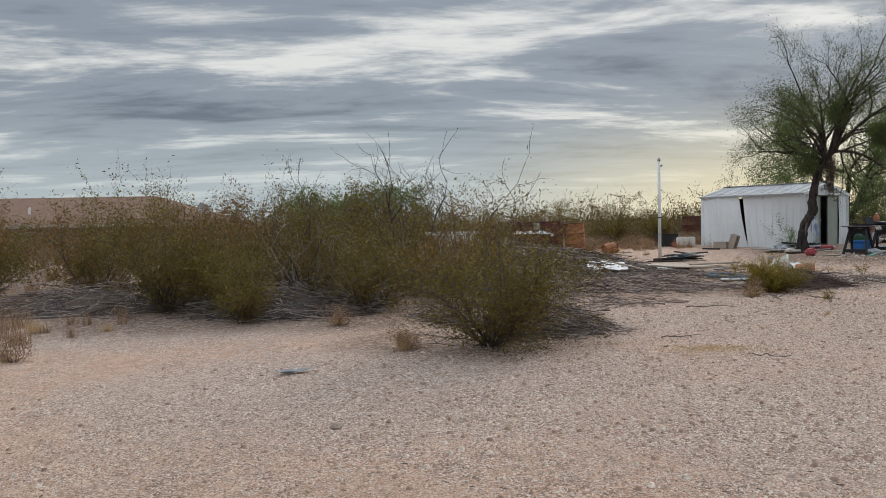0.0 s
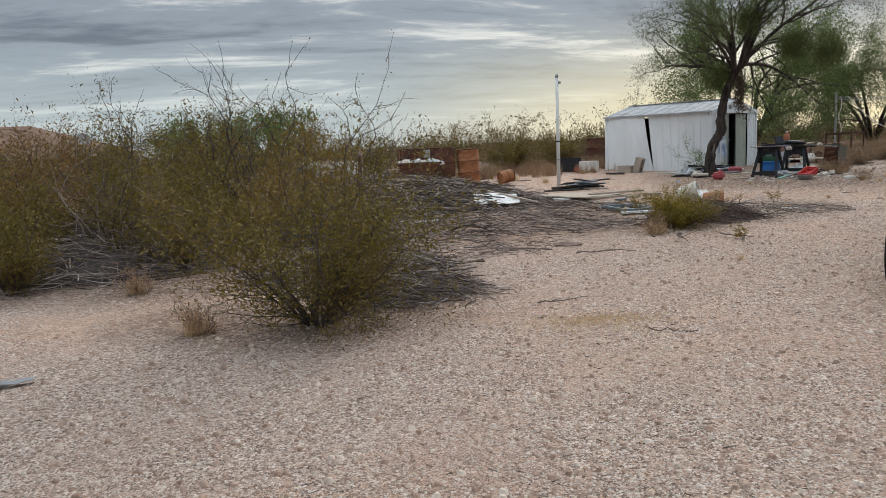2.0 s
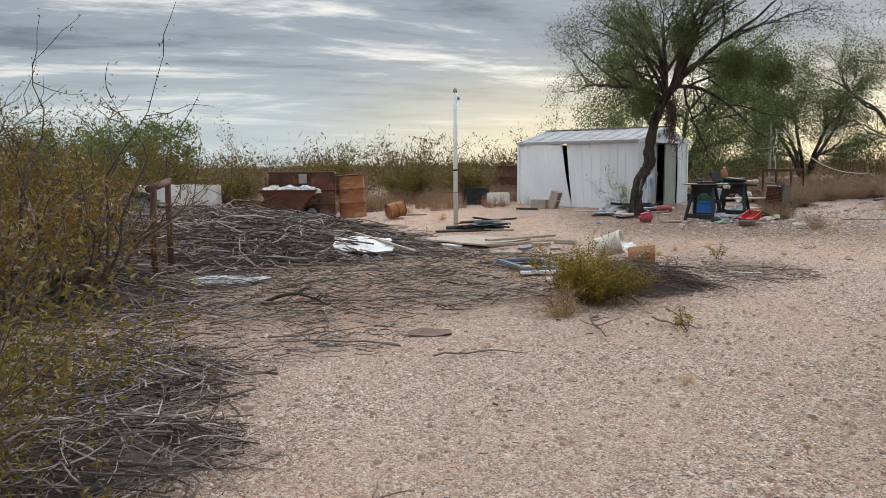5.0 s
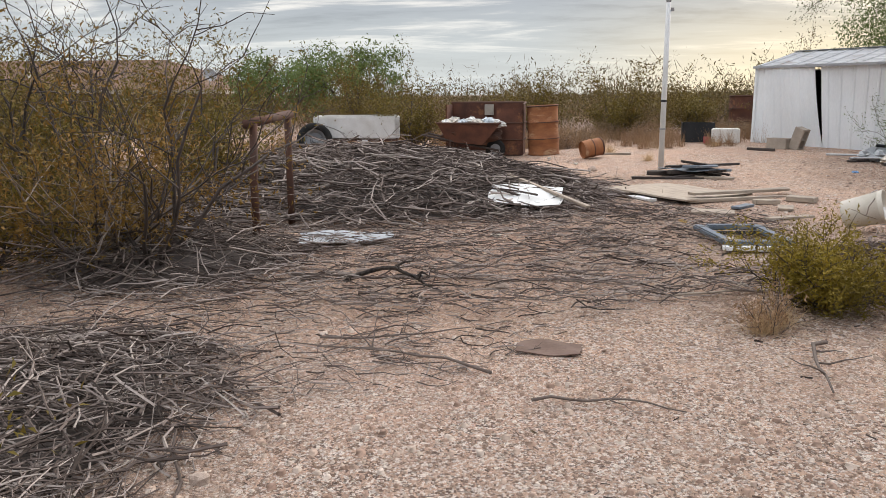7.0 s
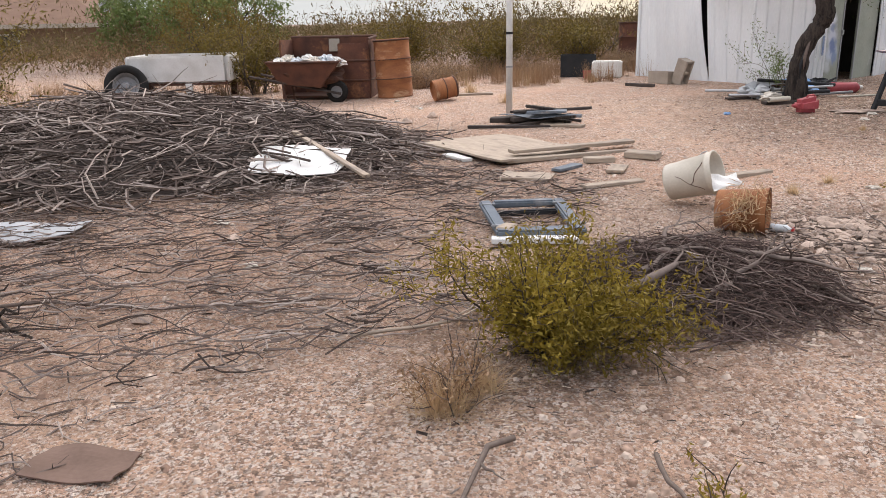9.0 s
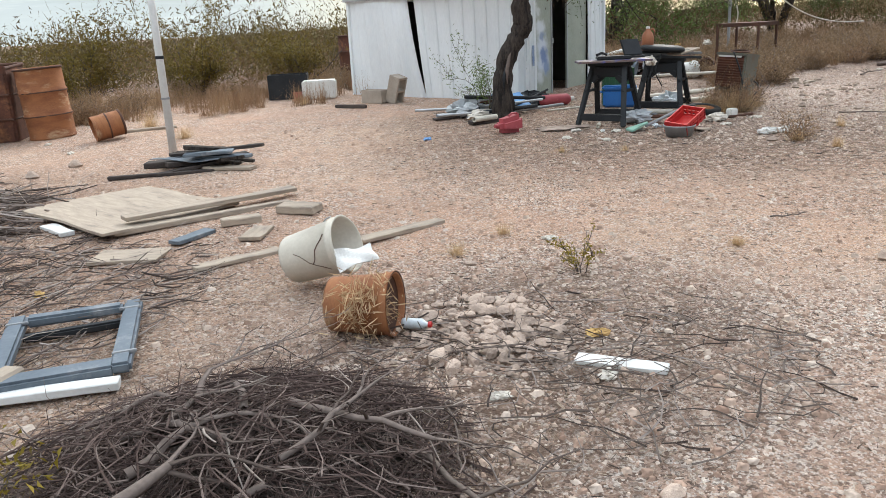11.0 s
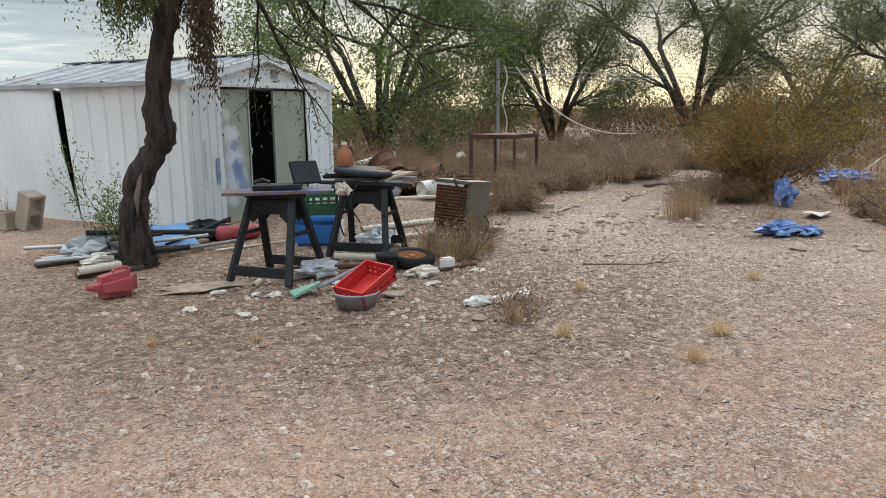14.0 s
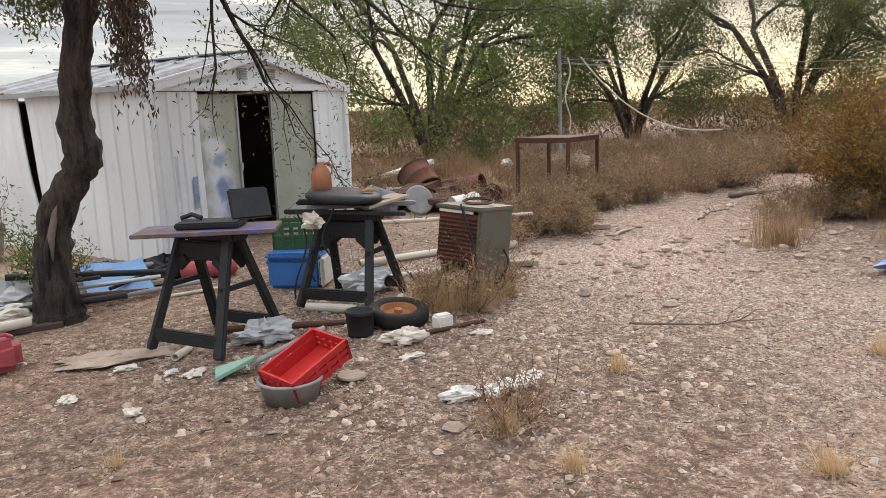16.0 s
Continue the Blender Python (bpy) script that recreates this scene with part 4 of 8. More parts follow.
# ---- the shed ----
def build_shed():
    W, D, H, P = 2.5, 3.1, 1.52, 1.86
    e = new("shed")
    e.matrix_basis = pose(9.8, 21.1, gz(9.8, 21.1) - 0.03, 0, 0, 38)
    tagged(e, "white ribbed metal garden shed with a buckled side and open door", "shed")

    def ribbed(name, a, b, h0, h1, parent, mat, pitch=0.2, notch=None, lean=0.0, label=""):
        """A ribbed sheet from a to b, standing; each rib stands out to the right of a to b."""
        a, b = np.array(a, float), np.array(b, float)
        ln = np.linalg.norm(b - a)
        u = (b - a) / ln
        n = np.array([u[1], -u[0]])
        s, prof = [0.0], [0.0]
        k = int(ln / pitch)
        for i in range(k):
            c = (i + 0.5) * ln / k
            for ds, o in ((-0.028, 0), (-0.014, 0.013), (0.014, 0.013), (0.028, 0)):
                s.append(c + ds), prof.append(o)
        s.append(ln), prof.append(0.0)
        s, prof = np.array(s), np.array(prof)
        zs = np.linspace(h0, h1, 7)
        g = Geo()
        rows = []
        for z in zs:
            dent = 0.012 * np.sin(3.1 * s + 2.3 * z) * np.sin(2.2 * z)
            off = prof + dent + lean * (z - h0)
            xy = a + np.outer(s, u) + np.outer(off, n)
            rows.append(np.column_stack([xy, np.full(len(s), z)]))
        back = [r - np.array([*(n * 0.012), 0]) for r in rows]
        m = len(s)
        for sheet, flip in ((rows, False), (back, True)):
            v = np.concatenate(sheet)
            f = [(i * m + j, i * m + j + 1, (i + 1) * m + j + 1, (i + 1) * m + j) for i in range(len(zs) - 1) for j in range(m - 1)]
            g.add(v, [q[::-1] if flip else q for q in f])
        return part(name, g, mat, parent, label)

    # left side: two buckled sheets with a gap, the rear one leaning out
    front_sheet = ribbed("side_panel", (0, 1.62), (0, 0), 0.0, H, e, M_SHED)
    for vert in front_sheet.data.vertices:
        vert.co.y += 0.17 * (vert.co.z / H) * max(0.0, (vert.co.y - 0.9) / 0.72)
    # rear sheet: its front edge runs slantwise, away from the other at the top
    zs = np.linspace(0, H, 9)
    cols = np.linspace(0, 1, 27)
    v, f = [], []
    for z in zs:
        y0 = 1.615 + 0.30 * (z / H) ** 0.95
        for j, c in enumerate(cols):
            y = y0 + (D - y0) * c
            rib = 0.013 if j % 4 == 2 else 0.0
            bulge = -0.05 * math.sin(math.pi * c) * (z / H) - 0.045 * (1 - c) * math.sin(math.pi * z / H)
            v.append((bulge - rib, y, z))
    m = len(cols)
    f = [(i * m + j, i * m + j + 1, (i + 1) * m + j + 1, (i + 1) * m + j) for i in range(len(zs) - 1) for j in range(m - 1)]
    g = Geo().add(v, f).add([(x + 0.012, y, z) for x, y, z in v], [q[::-1] for q in f])
    part("side_panel", g, M_SHED, e, "buckled sheet sprung away from its neighbour")
    ribbed("side_panel", (W, 0), (W, D), 0.0, H, e, M_SHED)
    ribbed("back_panel", (W, D), (0, D), 0.0, H, e, M_SHED)
    # front: narrow ribbed panels either side of two sliding doors
    ribbed("front_panel", (0, 0), (0.50, 0), 0.0, H - 0.03, e, M_SHED, 0.125)
    ribbed("front_panel", (2.02, 0), (W, 0), 0.0, H - 0.03, e, M_SHED, 0.16)
    for nm, x0, x1, y in (("sliding_door", 0.46, 0.99, 0.05), ("sliding_door", 1.42, 2.04, 0.05)):
        d = part(nm, Geo().box(((x0 + x1) / 2, y, 0.745), (x1 - x0, 0.022, 1.45)), M_DOOR_STAINED if x0 < 1 else M_DOOR, e, bevel=0.005)
        part("edge_trim", Geo().box((x1 - 0.012 if x0 < 1 else x0 + 0.012, y - 0.018, 0.745), (0.024, 0.014, 1.45)), M_SHED_GREY, d)
        if x0 < 1:
            part("latch", Geo().box((x1 - 0.02, y - 0.035, 0.80), (0.035, 0.03, 0.07)), M_ALU, d, bevel=0.005)
    part("spray_patch", Geo().box((0.385, -0.021, 0.62), (0.05, 0.004, 0.28)), M_SPRAY_B, e)
    part("spray_patch", Geo().box((0.20, -0.021, 0.70), (0.035, 0.004, 0.5)), M_SPRAY_W, e)
    # lintel, gable and its louvres
    part("door_header", Geo().box((W / 2, -0.012, H + 0.01), (W + 0.06, 0.035, 0.07)), M_SHED, e, bevel=0.006)
    tri = [(-0.03, 0, H + 0.045), (W + 0.03, 0, H + 0.045), (W / 2, 0, P - 0.01)]
    part("gable", Geo().add([(x, 0.02, z) for x, _, z in tri] + [(x, 0.04, z) for x, _, z in tri], [(0, 1, 2, 2), (5, 4, 3, 3)]), M_SHED, e)
    part("gable", Geo().add([(x, D, z) for x, _, z in tri] + [(x, D - 0.02, z) for x, _, z in tri], [(2, 1, 0, 0), (3, 4, 5, 5)]), M_SHED, e)
    for sx in (-0.3, 0.3):
        for k in range(5):
            part("louvre", Geo().box((W / 2 + sx * 0.62, 0.012, H + 0.09 + 0.022 * k), (0.12, 0.02, 0.009), Matrix.Rotation(0.5, 4, "X")), M_SHED_GREY, e)
    # roof: two ribbed slopes with rims
    for sgn in (-1, 1):
        eave = np.array([W / 2 + sgn * (W / 2 + 0.07), H + 0.02])
        ridge = np.array([W / 2, P])
        ys = []
        kk = 10
        for i in range(kk):
            c = -0.06 + (i + 0.5) * (D + 0.12) / kk
            ys += [(c - 0.04, 0), (c - 0.02, 0.018), (c + 0.02, 0.018), (c + 0.04, 0)]
        ys = [(-0.06, 0)] + ys + [(D + 0.06, 0)]
        v, f = [], []
        for t in np.linspace(0, 1, 5):
            for y, o in ys:
                xz = eave + (ridge - eave) * t
                sag = -0.02 * math.sin(math.pi * t) * math.sin(math.pi * y / D) + 0.006 * math.sin(7 * y + 3 * t)
                v.append((xz[0], y, xz[1] + o + sag))
        m = len(ys)
        for i in range(4):
            for j in range(m - 1):
                q = (i * m + j, i * m + j + 1, (i + 1) * m + j + 1, (i + 1) * m + j)
                f.append(q if sgn > 0 else q[::-1])
        g = Geo().add(v, f).add([(x, y, z - 0.015) for x, y, z in v], [q[::-1] for q in f])
        part("roof", g, M_ROOF, e)
        part("eave_trim", Geo().box((eave[0], D / 2, eave[1] - 0.012), (0.02, D + 0.12, 0.045)), M_SHED_GREY, e)
        mid = (eave + ridge) / 2
        ang = math.atan2(ridge[1] - eave[1], abs(ridge[0] - eave[0])) * (-1 if sgn > 0 else 1)
        part("fascia", Geo().box((mid[0], -0.045, mid[1] - 0.03), (np.linalg.norm(ridge - eave), 0.025, 0.085), Matrix.Rotation(-ang, 4, "Y")), M_SHED, e)
    part("ridge_cap", Geo().box((W / 2, D / 2, P + 0.012), (0.14, D + 0.14, 0.016)), M_ROOF, e, bevel=0.004)
    for x, y in ((0, 0), (W, 0), (0, D), (W, D)):
        part("corner_post", Geo().box((x + (0.012 if x else -0.012) * 1, y + (0.012 if y else -0.012), H / 2), (0.055, 0.055, H)), M_SHED, e, bevel=0.006)
    # dark floor and added sheets on two walls, painted as the shade indoors
    part("floor_panel", Geo().box((W / 2, D / 2, 0.015), (W - 0.1, D - 0.1, 0.03)), M_INNER_SHADE, e)
    part("inner_shade_sheets", Geo().box((W - 0.05, D / 2, H / 2), (0.01, D - 0.1, H - 0.05)).box((W / 2, D - 0.05, H / 2), (W - 0.1, 0.01, H - 0.05)), M_INNER_SHADE, e)
    part("rail", Geo().box((0.5, -0.10, 0.03), (2.2, 0.03, 0.025), Matrix.Rotation(0.05, 4, "Z")), M_ALU, e)


build_shed()


# ---- the house far off ----
def build_house():
    e = thing("house", -25.5, 62.7, "tan stucco house with a low brown hip roof", "house", z=-0.8)
    e.scale = (1.38, 1.38, 1.38)
    w, d, he, hr, ov = 24.0, 10.0, 2.2, 4.0, 0.5
    x0, x1 = -w + 4.6, 4.6
    part("wall", Geo().box(((x0 + x1) / 2, d / 2, he / 2), (w, d, he)), M_HOUSE, e)
    a, b, c, dd = (x0 - ov, -ov, he), (x1 + ov, -ov, he), (x1 + ov, d + ov, he), (x0 - ov, d + ov, he)
    r0, r1 = (x0 + 4.6, d / 2, hr), (x1 - 4.6, d / 2, hr)
    part("roof", Geo().add([a, b, c, dd, r0, r1], [(0, 1, 5, 4), (1, 2, 5, 5), (2, 3, 4, 5), (3, 0, 4, 4), (3, 2, 1, 0)]), M_HOUSE_ROOF, e)
    part("fascia", Geo().box(((x0 + x1) / 2, -ov - 0.02, he - 0.08), (w + 2 * ov, 0.05, 0.2)).box((x1 + ov + 0.02, d / 2, he - 0.08), (0.05, d + 2 * ov, 0.2)), M_BEIGE, e)
    for wx in (-16.5, -11.5, -5.5, -0.5):
        wn = part("window", Geo().box((wx, -0.02, 1.3), (1.3, 0.06, 1.0)), M_WHITE_PAINT, e)
        part("pane", Geo().box((wx, -0.06, 1.3), (1.12, 0.03, 0.84)), M_GLASS_DARK, wn)
    for vx in (-9.0, -6.4):
        part("roof_vent", Geo().tube([(vx, 1.6, he + 0.5), (vx, 1.6, he + 1.1)], 0.08, 10), M_WHITE, e)
    dish = part("satellite_dish", Geo().lathe([(0.0, 0.0), (0.2, 0.03), (0.38, 0.12)], 18, pose(x1 - 0.2, 0.5, he + 0.75, 60, 0, 40)), M_GREY, e)
    part("dish_arm", Geo().tube([(x1 - 0.2, 0.5, he), (x1 - 0.2, 0.5, he + 0.75)], 0.03, 6), M_GREY, e)


build_house()


# ---- the car ----
def build_car():
    hd = 45.5
    F, Lf = np.array([math.sin(radians(hd)), math.cos(radians(hd))]), np.array([-math.cos(radians(hd)), math.sin(radians(hd))])
    c = np.array([5.68, 8.61]) - Lf * 0.86
    e = new("car")
    gx, gy = float(c[0] + F[0] * 1.3), float(c[1] + F[1] * 1.3)
    slope = math.degrees(math.atan2(gz(c[0] + F[0] * 2.6, c[1] + F[1] * 2.6) - gz(c[0], c[1]), 2.6))
    e.matrix_basis = pose(c[0], c[1], gz(c[0], c[1]) - 0.015, 0, 0, -hd) @ pose(0, 0, 0, slope, 0, 0)
    tagged(e, "black four-door sedan car parked on the gravel", "car")
    # sections along y (forward), origin at the rear axle on the ground: half width, sill, belt
    prof = [  # y, half width, z low, z high (deck or bonnet line)
        (-0.84, 0.60, 0.42, 0.80), (-0.80, 0.68, 0.32, 0.98), (-0.70, 0.765, 0.26, 1.04), (-0.45, 0.825, 0.22, 1.05), (0.0, 0.87, 0.22, 1.04), (0.6, 0.885, 0.22, 1.0),
        (1.5, 0.885, 0.22, 0.97), (2.2, 0.885, 0.22, 0.95), (2.7, 0.88, 0.22, 0.92), (3.2, 0.85, 0.24, 0.84), (3.5, 0.78, 0.28, 0.74), (3.66, 0.62, 0.36, 0.62)]
    ring = [(-1, 0.0), (-1.0, 0.30), (-1.0, 0.62), (-0.965, 0.86), (-0.90, 0.97), (-0.6, 1.0), (0, 1.012), (0.6, 1.0), (0.90, 0.97), (0.965, 0.86), (1.0, 0.62), (1.0, 0.30), (1, 0.0), (0.8, -0.03), (0, -0.03), (-0.8, -0.03)]
    v, f, m = [], [], len(ring)
    for y, hw, lo, hi in prof:
        for a, t in ring:
            tuck = 0.035 if 0.0 < t < 0.35 else 0.0
            v.append((a * (hw - tuck), y, lo + (hi - lo) * t))
    for i in range(len(prof) - 1):
        for j in range(m):
            f.append((i * m + j, i * m + (j + 1) % m, (i + 1) * m + (j + 1) % m, (i + 1) * m + j))
    v += [(0, prof[0][0], 0.6), (0, prof[-1][0], 0.5)]
    f += [(j, len(v) - 2, (j + 1) % m, (j + 1) % m) for j in range(m)]
    k0 = (len(prof) - 1) * m
    f += [(k0 + j, k0 + (j + 1) % m, len(v) - 1, len(v) - 1) for j in range(m)]
    body = part("body", Geo().add(v, [q[::-1] for q in f]), M_CARPAINT, e, smooth=True)
    # cabin
    cab = [(-0.52, 0.60, 1.05, 1.06), (-0.1, 0.61, 1.05, 1.28), (0.35, 0.61, 1.05, 1.42), (1.0, 0.62, 1.0, 1.46), (1.6, 0.62, 1.0, 1.42), (2.0, 0.64, 0.98, 1.26), (2.55, 0.70, 0.95, 0.96)]
    v, f = [], []
    sec = [(-1.15, 0), (-1.06, 0.45), (-0.94, 0.88), (-0.78, 1.0), (0.78, 1.0), (0.94, 0.88), (1.06, 0.45), (1.15, 0)]
    m = len(sec)
    for y, hw, lo, hi in cab:
        for a, t in sec:
            v.append((a * hw, y, lo - 0.03 + (hi - lo + 0.03) * t))
    for i in range(len(cab) - 1):
        for j in range(m - 1):
            f.append((i * m + j, i * m + j + 1, (i + 1) * m + j + 1, (i + 1) * m + j))
    part("cabin", Geo().add(v, [q[::-1] for q in f]), M_CARPAINT, e, smooth=True)

    def pane(name, pts, parent=e, mat=M_GLASS_DARK):
        pts = np.array(pts, float)
        return part(name, Geo().add(pts, [tuple(range(len(pts)))]), mat, parent)

    pane("rear_window", [(-0.56, -0.46, 1.115), (0.56, -0.46, 1.115), (0.47, 0.20, 1.405), (-0.47, 0.20, 1.405)])
    pane("windscreen", [(0.70, 2.44, 1.02), (-0.70, 2.44, 1.02), (-0.56, 1.82, 1.36), (0.56, 1.82, 1.36)])
    for s in (-1, 1):
        o = s * 0.012
        pane("side_window", [(s * 0.71 + o, 1.05, 1.06), (s * 0.73 + o, 2.2, 1.03), (s * 0.64 + o, 1.75, 1.33), (s * 0.605 + o, 1.05, 1.40)][::-s])
        pane("side_window", [(s * 0.70 + o, 0.05, 1.09), (s * 0.71 + o, 0.98, 1.06), (s * 0.605 + o, 0.98, 1.40), (s * 0.63 + o, 0.35, 1.36)][::-s])
        part("window_trim", Geo().tube([(s * 0.725, 0.0, 1.065), (s * 0.735, 1.2, 1.045), (s * 0.755, 2.25, 1.015)], 0.009, 5), M_CHROME, e)
        # tail lamp wraps the corner
        lamp = [(s * 0.833, -0.42, 0.88), (s * 0.79, -0.66, 0.86), (s * 0.715, -0.795, 0.84), (s * 0.46, -0.853, 0.835)]
        top = [(s * 0.815, -0.40, 0.95), (s * 0.772, -0.66, 0.995), (s * 0.702, -0.785, 0.985), (s * 0.44, -0.845, 0.96)]
        lens = Geo().add(lamp + top, [(j, j + 1, j + 5, j + 4)[::s] for j in range(3)])
        lm = part("tail_lamp", lens, M_TAIL, e, "red tail lamp")
        part("lamp_strip", Geo().tube([(x * 1.012, y - 0.01, z - 0.008) for x, y, z in lamp], 0.008, 5), M_CHROME, lm)
        part("lamp_bar", Geo().tube([(s * 0.70, -0.815, 0.945), (s * 0.46, -0.862, 0.94)], 0.011, 5), M_TAIL, lm)
        part("reflector", Geo().box((s * 0.58, -0.855, 0.42), (0.16, 0.03, 0.026), Matrix.Rotation(s * 0.2, 4, "Z")), M_TAIL, e, bevel=0.006)
        part("bumper_corner", Geo().tube([(s * 0.83, -0.36, 0.62), (s * 0.79, -0.64, 0.62), (s * 0.69, -0.81, 0.62), (s * 0.3, -0.86, 0.62)], 0.012, 6), M_CARPAINT, e, smooth=True)
        part("head_lamp", Geo().box((s * 0.66, 3.40, 0.66), (0.3, 0.2, 0.12), Matrix.Rotation(-s * 0.5, 4, "Z")), M_CHROME, e, bevel=0.02)
        # door mirror
        mr = part("door_mirror", Geo().box((s * 0.985, 2.12, 0.99), (0.18, 0.10, 0.13)), M_CARPAINT, e, bevel=0.035)
        part("mirror_glass", Geo().box((s * 0.985, 2.066, 0.99), (0.15, 0.012, 0.10)), M_MIRROR, mr, bevel=0.004)
        part("mirror_arm", Geo().box((s * 0.88, 2.14, 0.955), (0.12, 0.05, 0.04)), M_CARPAINT, mr)
        for k, y in enumerate((0.25, 1.30)):
            part("door_handle", Geo().box((s * 0.892, y + 0.1, 0.86), (0.03, 0.18, 0.03)), M_CHROME, e, bevel=0.008)
        for y in (0.02, 1.02, 2.15):
            part("door_gap", Geo().box((s * 0.881, y, 0.62), (0.012, 0.008, 0.6)), M_RUBBER, e)
        for y in (0.0, 2.67):
            wd = pose(s * 0.75, y, 0.318, 0, 90 * s, 0)
            ty = part("wheel", Geo().lathe([(0.2, -0.10), (0.295, -0.105), (0.318, -0.07), (0.318, 0.07), (0.295, 0.105), (0.2, 0.10)], 32, wd), M_RUBBER, e, smooth=True)
            part("rim", Geo().lathe([(0.0, 0.06), (0.05, 0.07), (0.06, 0.045), (0.18, 0.05), (0.205, 0.1), (0.215, 0.08)], 24, wd), M_ALU, ty)
            for k in range(5):
                a = 2 * math.pi * k / 5
                q = wd @ Vector((0.11 * math.cos(a), 0.11 * math.sin(a), 0.07))
                part("spoke", Geo().box(q, (0.2, 0.03, 0.025), wd.to_3x3() @ Matrix.Rotation(a, 3, "Z")), M_ALU, ty)
            part("wheel_arch", Geo().lathe([(0.30, 0.0), (0.365, 0.0), (0.365, 0.118), (0.345, 0.122), (0.30, 0.10)], 28, wd), M_RUBBER, e)
    part("number_plate", Geo().box((0, -0.868, 0.72), (0.31, 0.012, 0.155)), M_WHITE_PAINT, e, bevel=0.003)
    part("boot_trim", Geo().tube([(-0.46, -0.86, 0.905), (0, -0.875, 0.91), (0.46, -0.86, 0.905)], 0.016, 6), M_CHROME, e)
    part("emblem", Geo().box((-0.38, -0.865, 0.965), (0.12, 0.01, 0.022)), M_CHROME, e)
    part("spoiler_lip", Geo().tube([(-0.7, -0.72, 1.05), (0, -0.80, 1.065), (0.7, -0.72, 1.05)], 0.018, 6), M_CARPAINT, e)
    part("bumper", Geo().box((0, -0.80, 0.40), (1.3, 0.12, 0.22)), M_BLACK, e, bevel=0.03)
    part("exhaust", Geo().tube([(0.5, -0.86, 0.30), (0.5, -0.6, 0.30)], 0.035, 10), M_CHROME, e)


build_car()


# ---- heaps of dead branches ----
def stick_heap(name, label, seed, cx, cy, ax, ay, height, count, length, radius, mat, rz=0.0, fan=None, core=True):
    """Branches thrown on a heap: a low dark mound under hundreds of bent sticks."""
    rs = np.random.default_rng(seed)
    e = thing(name, cx, cy, label, "brush pile", rz=rz)
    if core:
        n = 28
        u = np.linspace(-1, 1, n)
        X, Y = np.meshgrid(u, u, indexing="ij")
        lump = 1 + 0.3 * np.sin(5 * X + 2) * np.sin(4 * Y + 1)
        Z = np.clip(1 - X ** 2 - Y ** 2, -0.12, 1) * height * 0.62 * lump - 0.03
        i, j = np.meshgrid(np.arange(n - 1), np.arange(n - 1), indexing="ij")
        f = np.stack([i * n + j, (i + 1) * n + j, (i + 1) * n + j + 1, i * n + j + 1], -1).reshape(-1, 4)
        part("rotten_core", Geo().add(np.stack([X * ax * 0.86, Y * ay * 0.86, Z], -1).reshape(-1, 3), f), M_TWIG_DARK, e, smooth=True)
    g = Geo()
    for _ in range(count):
        r, az = rs.uniform(0, 1) ** 0.55, rs.uniform(0, 2 * np.pi)
        px, py = r * math.cos(az) * ax, r * math.sin(az) * ay
        top = height * max(0.0, 1 - r * r)
        z = top * rs.uniform(0.35, 1.05) + 0.015
        th = rs.normal(*fan) if fan else rs.uniform(0, np.pi)
        ln = length * rs.uniform(0.35, 1.5)
        d = np.array([math.cos(th), math.sin(th), rs.normal(0, 0.13)])
        k = 5
        t = np.linspace(-0.5, 0.5, k)
        side = np.array([-d[1], d[0], 0.2])
        bend = rs.normal(0, 0.17) * ln
        pts = np.array([px, py, z]) + np.outer(t, d) * ln + np.outer((0.25 - t * t) * 4 * bend, side) + rs.normal(0, 0.018 * ln, (k, 3))
        rr = np.hypot(pts[:, 0] / ax, pts[:, 1] / ay)
        pts[:, 2] = np.maximum(pts[:, 2] - np.clip(rr - r, 0, 1) * height * 0.7, 0.008)
        rad = radius * rs.uniform(0.45, 1.5)
        g.add(*tube_data(pts, np.linspace(rad, rad * 0.4, k), 4))
        if rs.uniform() < 0.5:
            q = pts[3]
            dd = d + rs.normal(0, 0.6, 3)
            tw = q + np.outer(np.linspace(0, 1, 4), dd / np.linalg.norm(dd)) * ln * 0.32 + rs.normal(0, 0.01, (4, 3))
            tw[0] = q
            tw[:, 2] = np.maximum(tw[:, 2], 0.006)
            g.add(*tube_data(tw, np.linspace(rad * 0.5, rad * 0.2, 4), 3))
    tagged(part("tangle", g, mat, e), kind="stuff")
    return e


def tube_data(path, radii, sides):
    t = Geo().tube(path, radii, sides, caps=False)
    return t.v[0], t.f[0]


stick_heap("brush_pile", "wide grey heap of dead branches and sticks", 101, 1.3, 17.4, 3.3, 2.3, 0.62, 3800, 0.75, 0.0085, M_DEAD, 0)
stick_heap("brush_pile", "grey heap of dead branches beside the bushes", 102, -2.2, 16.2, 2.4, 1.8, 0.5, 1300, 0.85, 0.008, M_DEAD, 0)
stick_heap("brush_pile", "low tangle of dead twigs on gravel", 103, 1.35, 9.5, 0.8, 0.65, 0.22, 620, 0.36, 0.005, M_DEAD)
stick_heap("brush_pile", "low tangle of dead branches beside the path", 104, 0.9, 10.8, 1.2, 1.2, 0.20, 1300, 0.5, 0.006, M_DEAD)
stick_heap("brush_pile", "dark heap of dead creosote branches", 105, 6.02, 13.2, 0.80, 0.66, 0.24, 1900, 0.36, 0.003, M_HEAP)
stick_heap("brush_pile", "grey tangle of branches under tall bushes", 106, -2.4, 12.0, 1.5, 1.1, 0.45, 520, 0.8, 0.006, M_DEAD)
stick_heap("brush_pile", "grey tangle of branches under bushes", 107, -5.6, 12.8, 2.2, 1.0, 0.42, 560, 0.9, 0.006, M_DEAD)
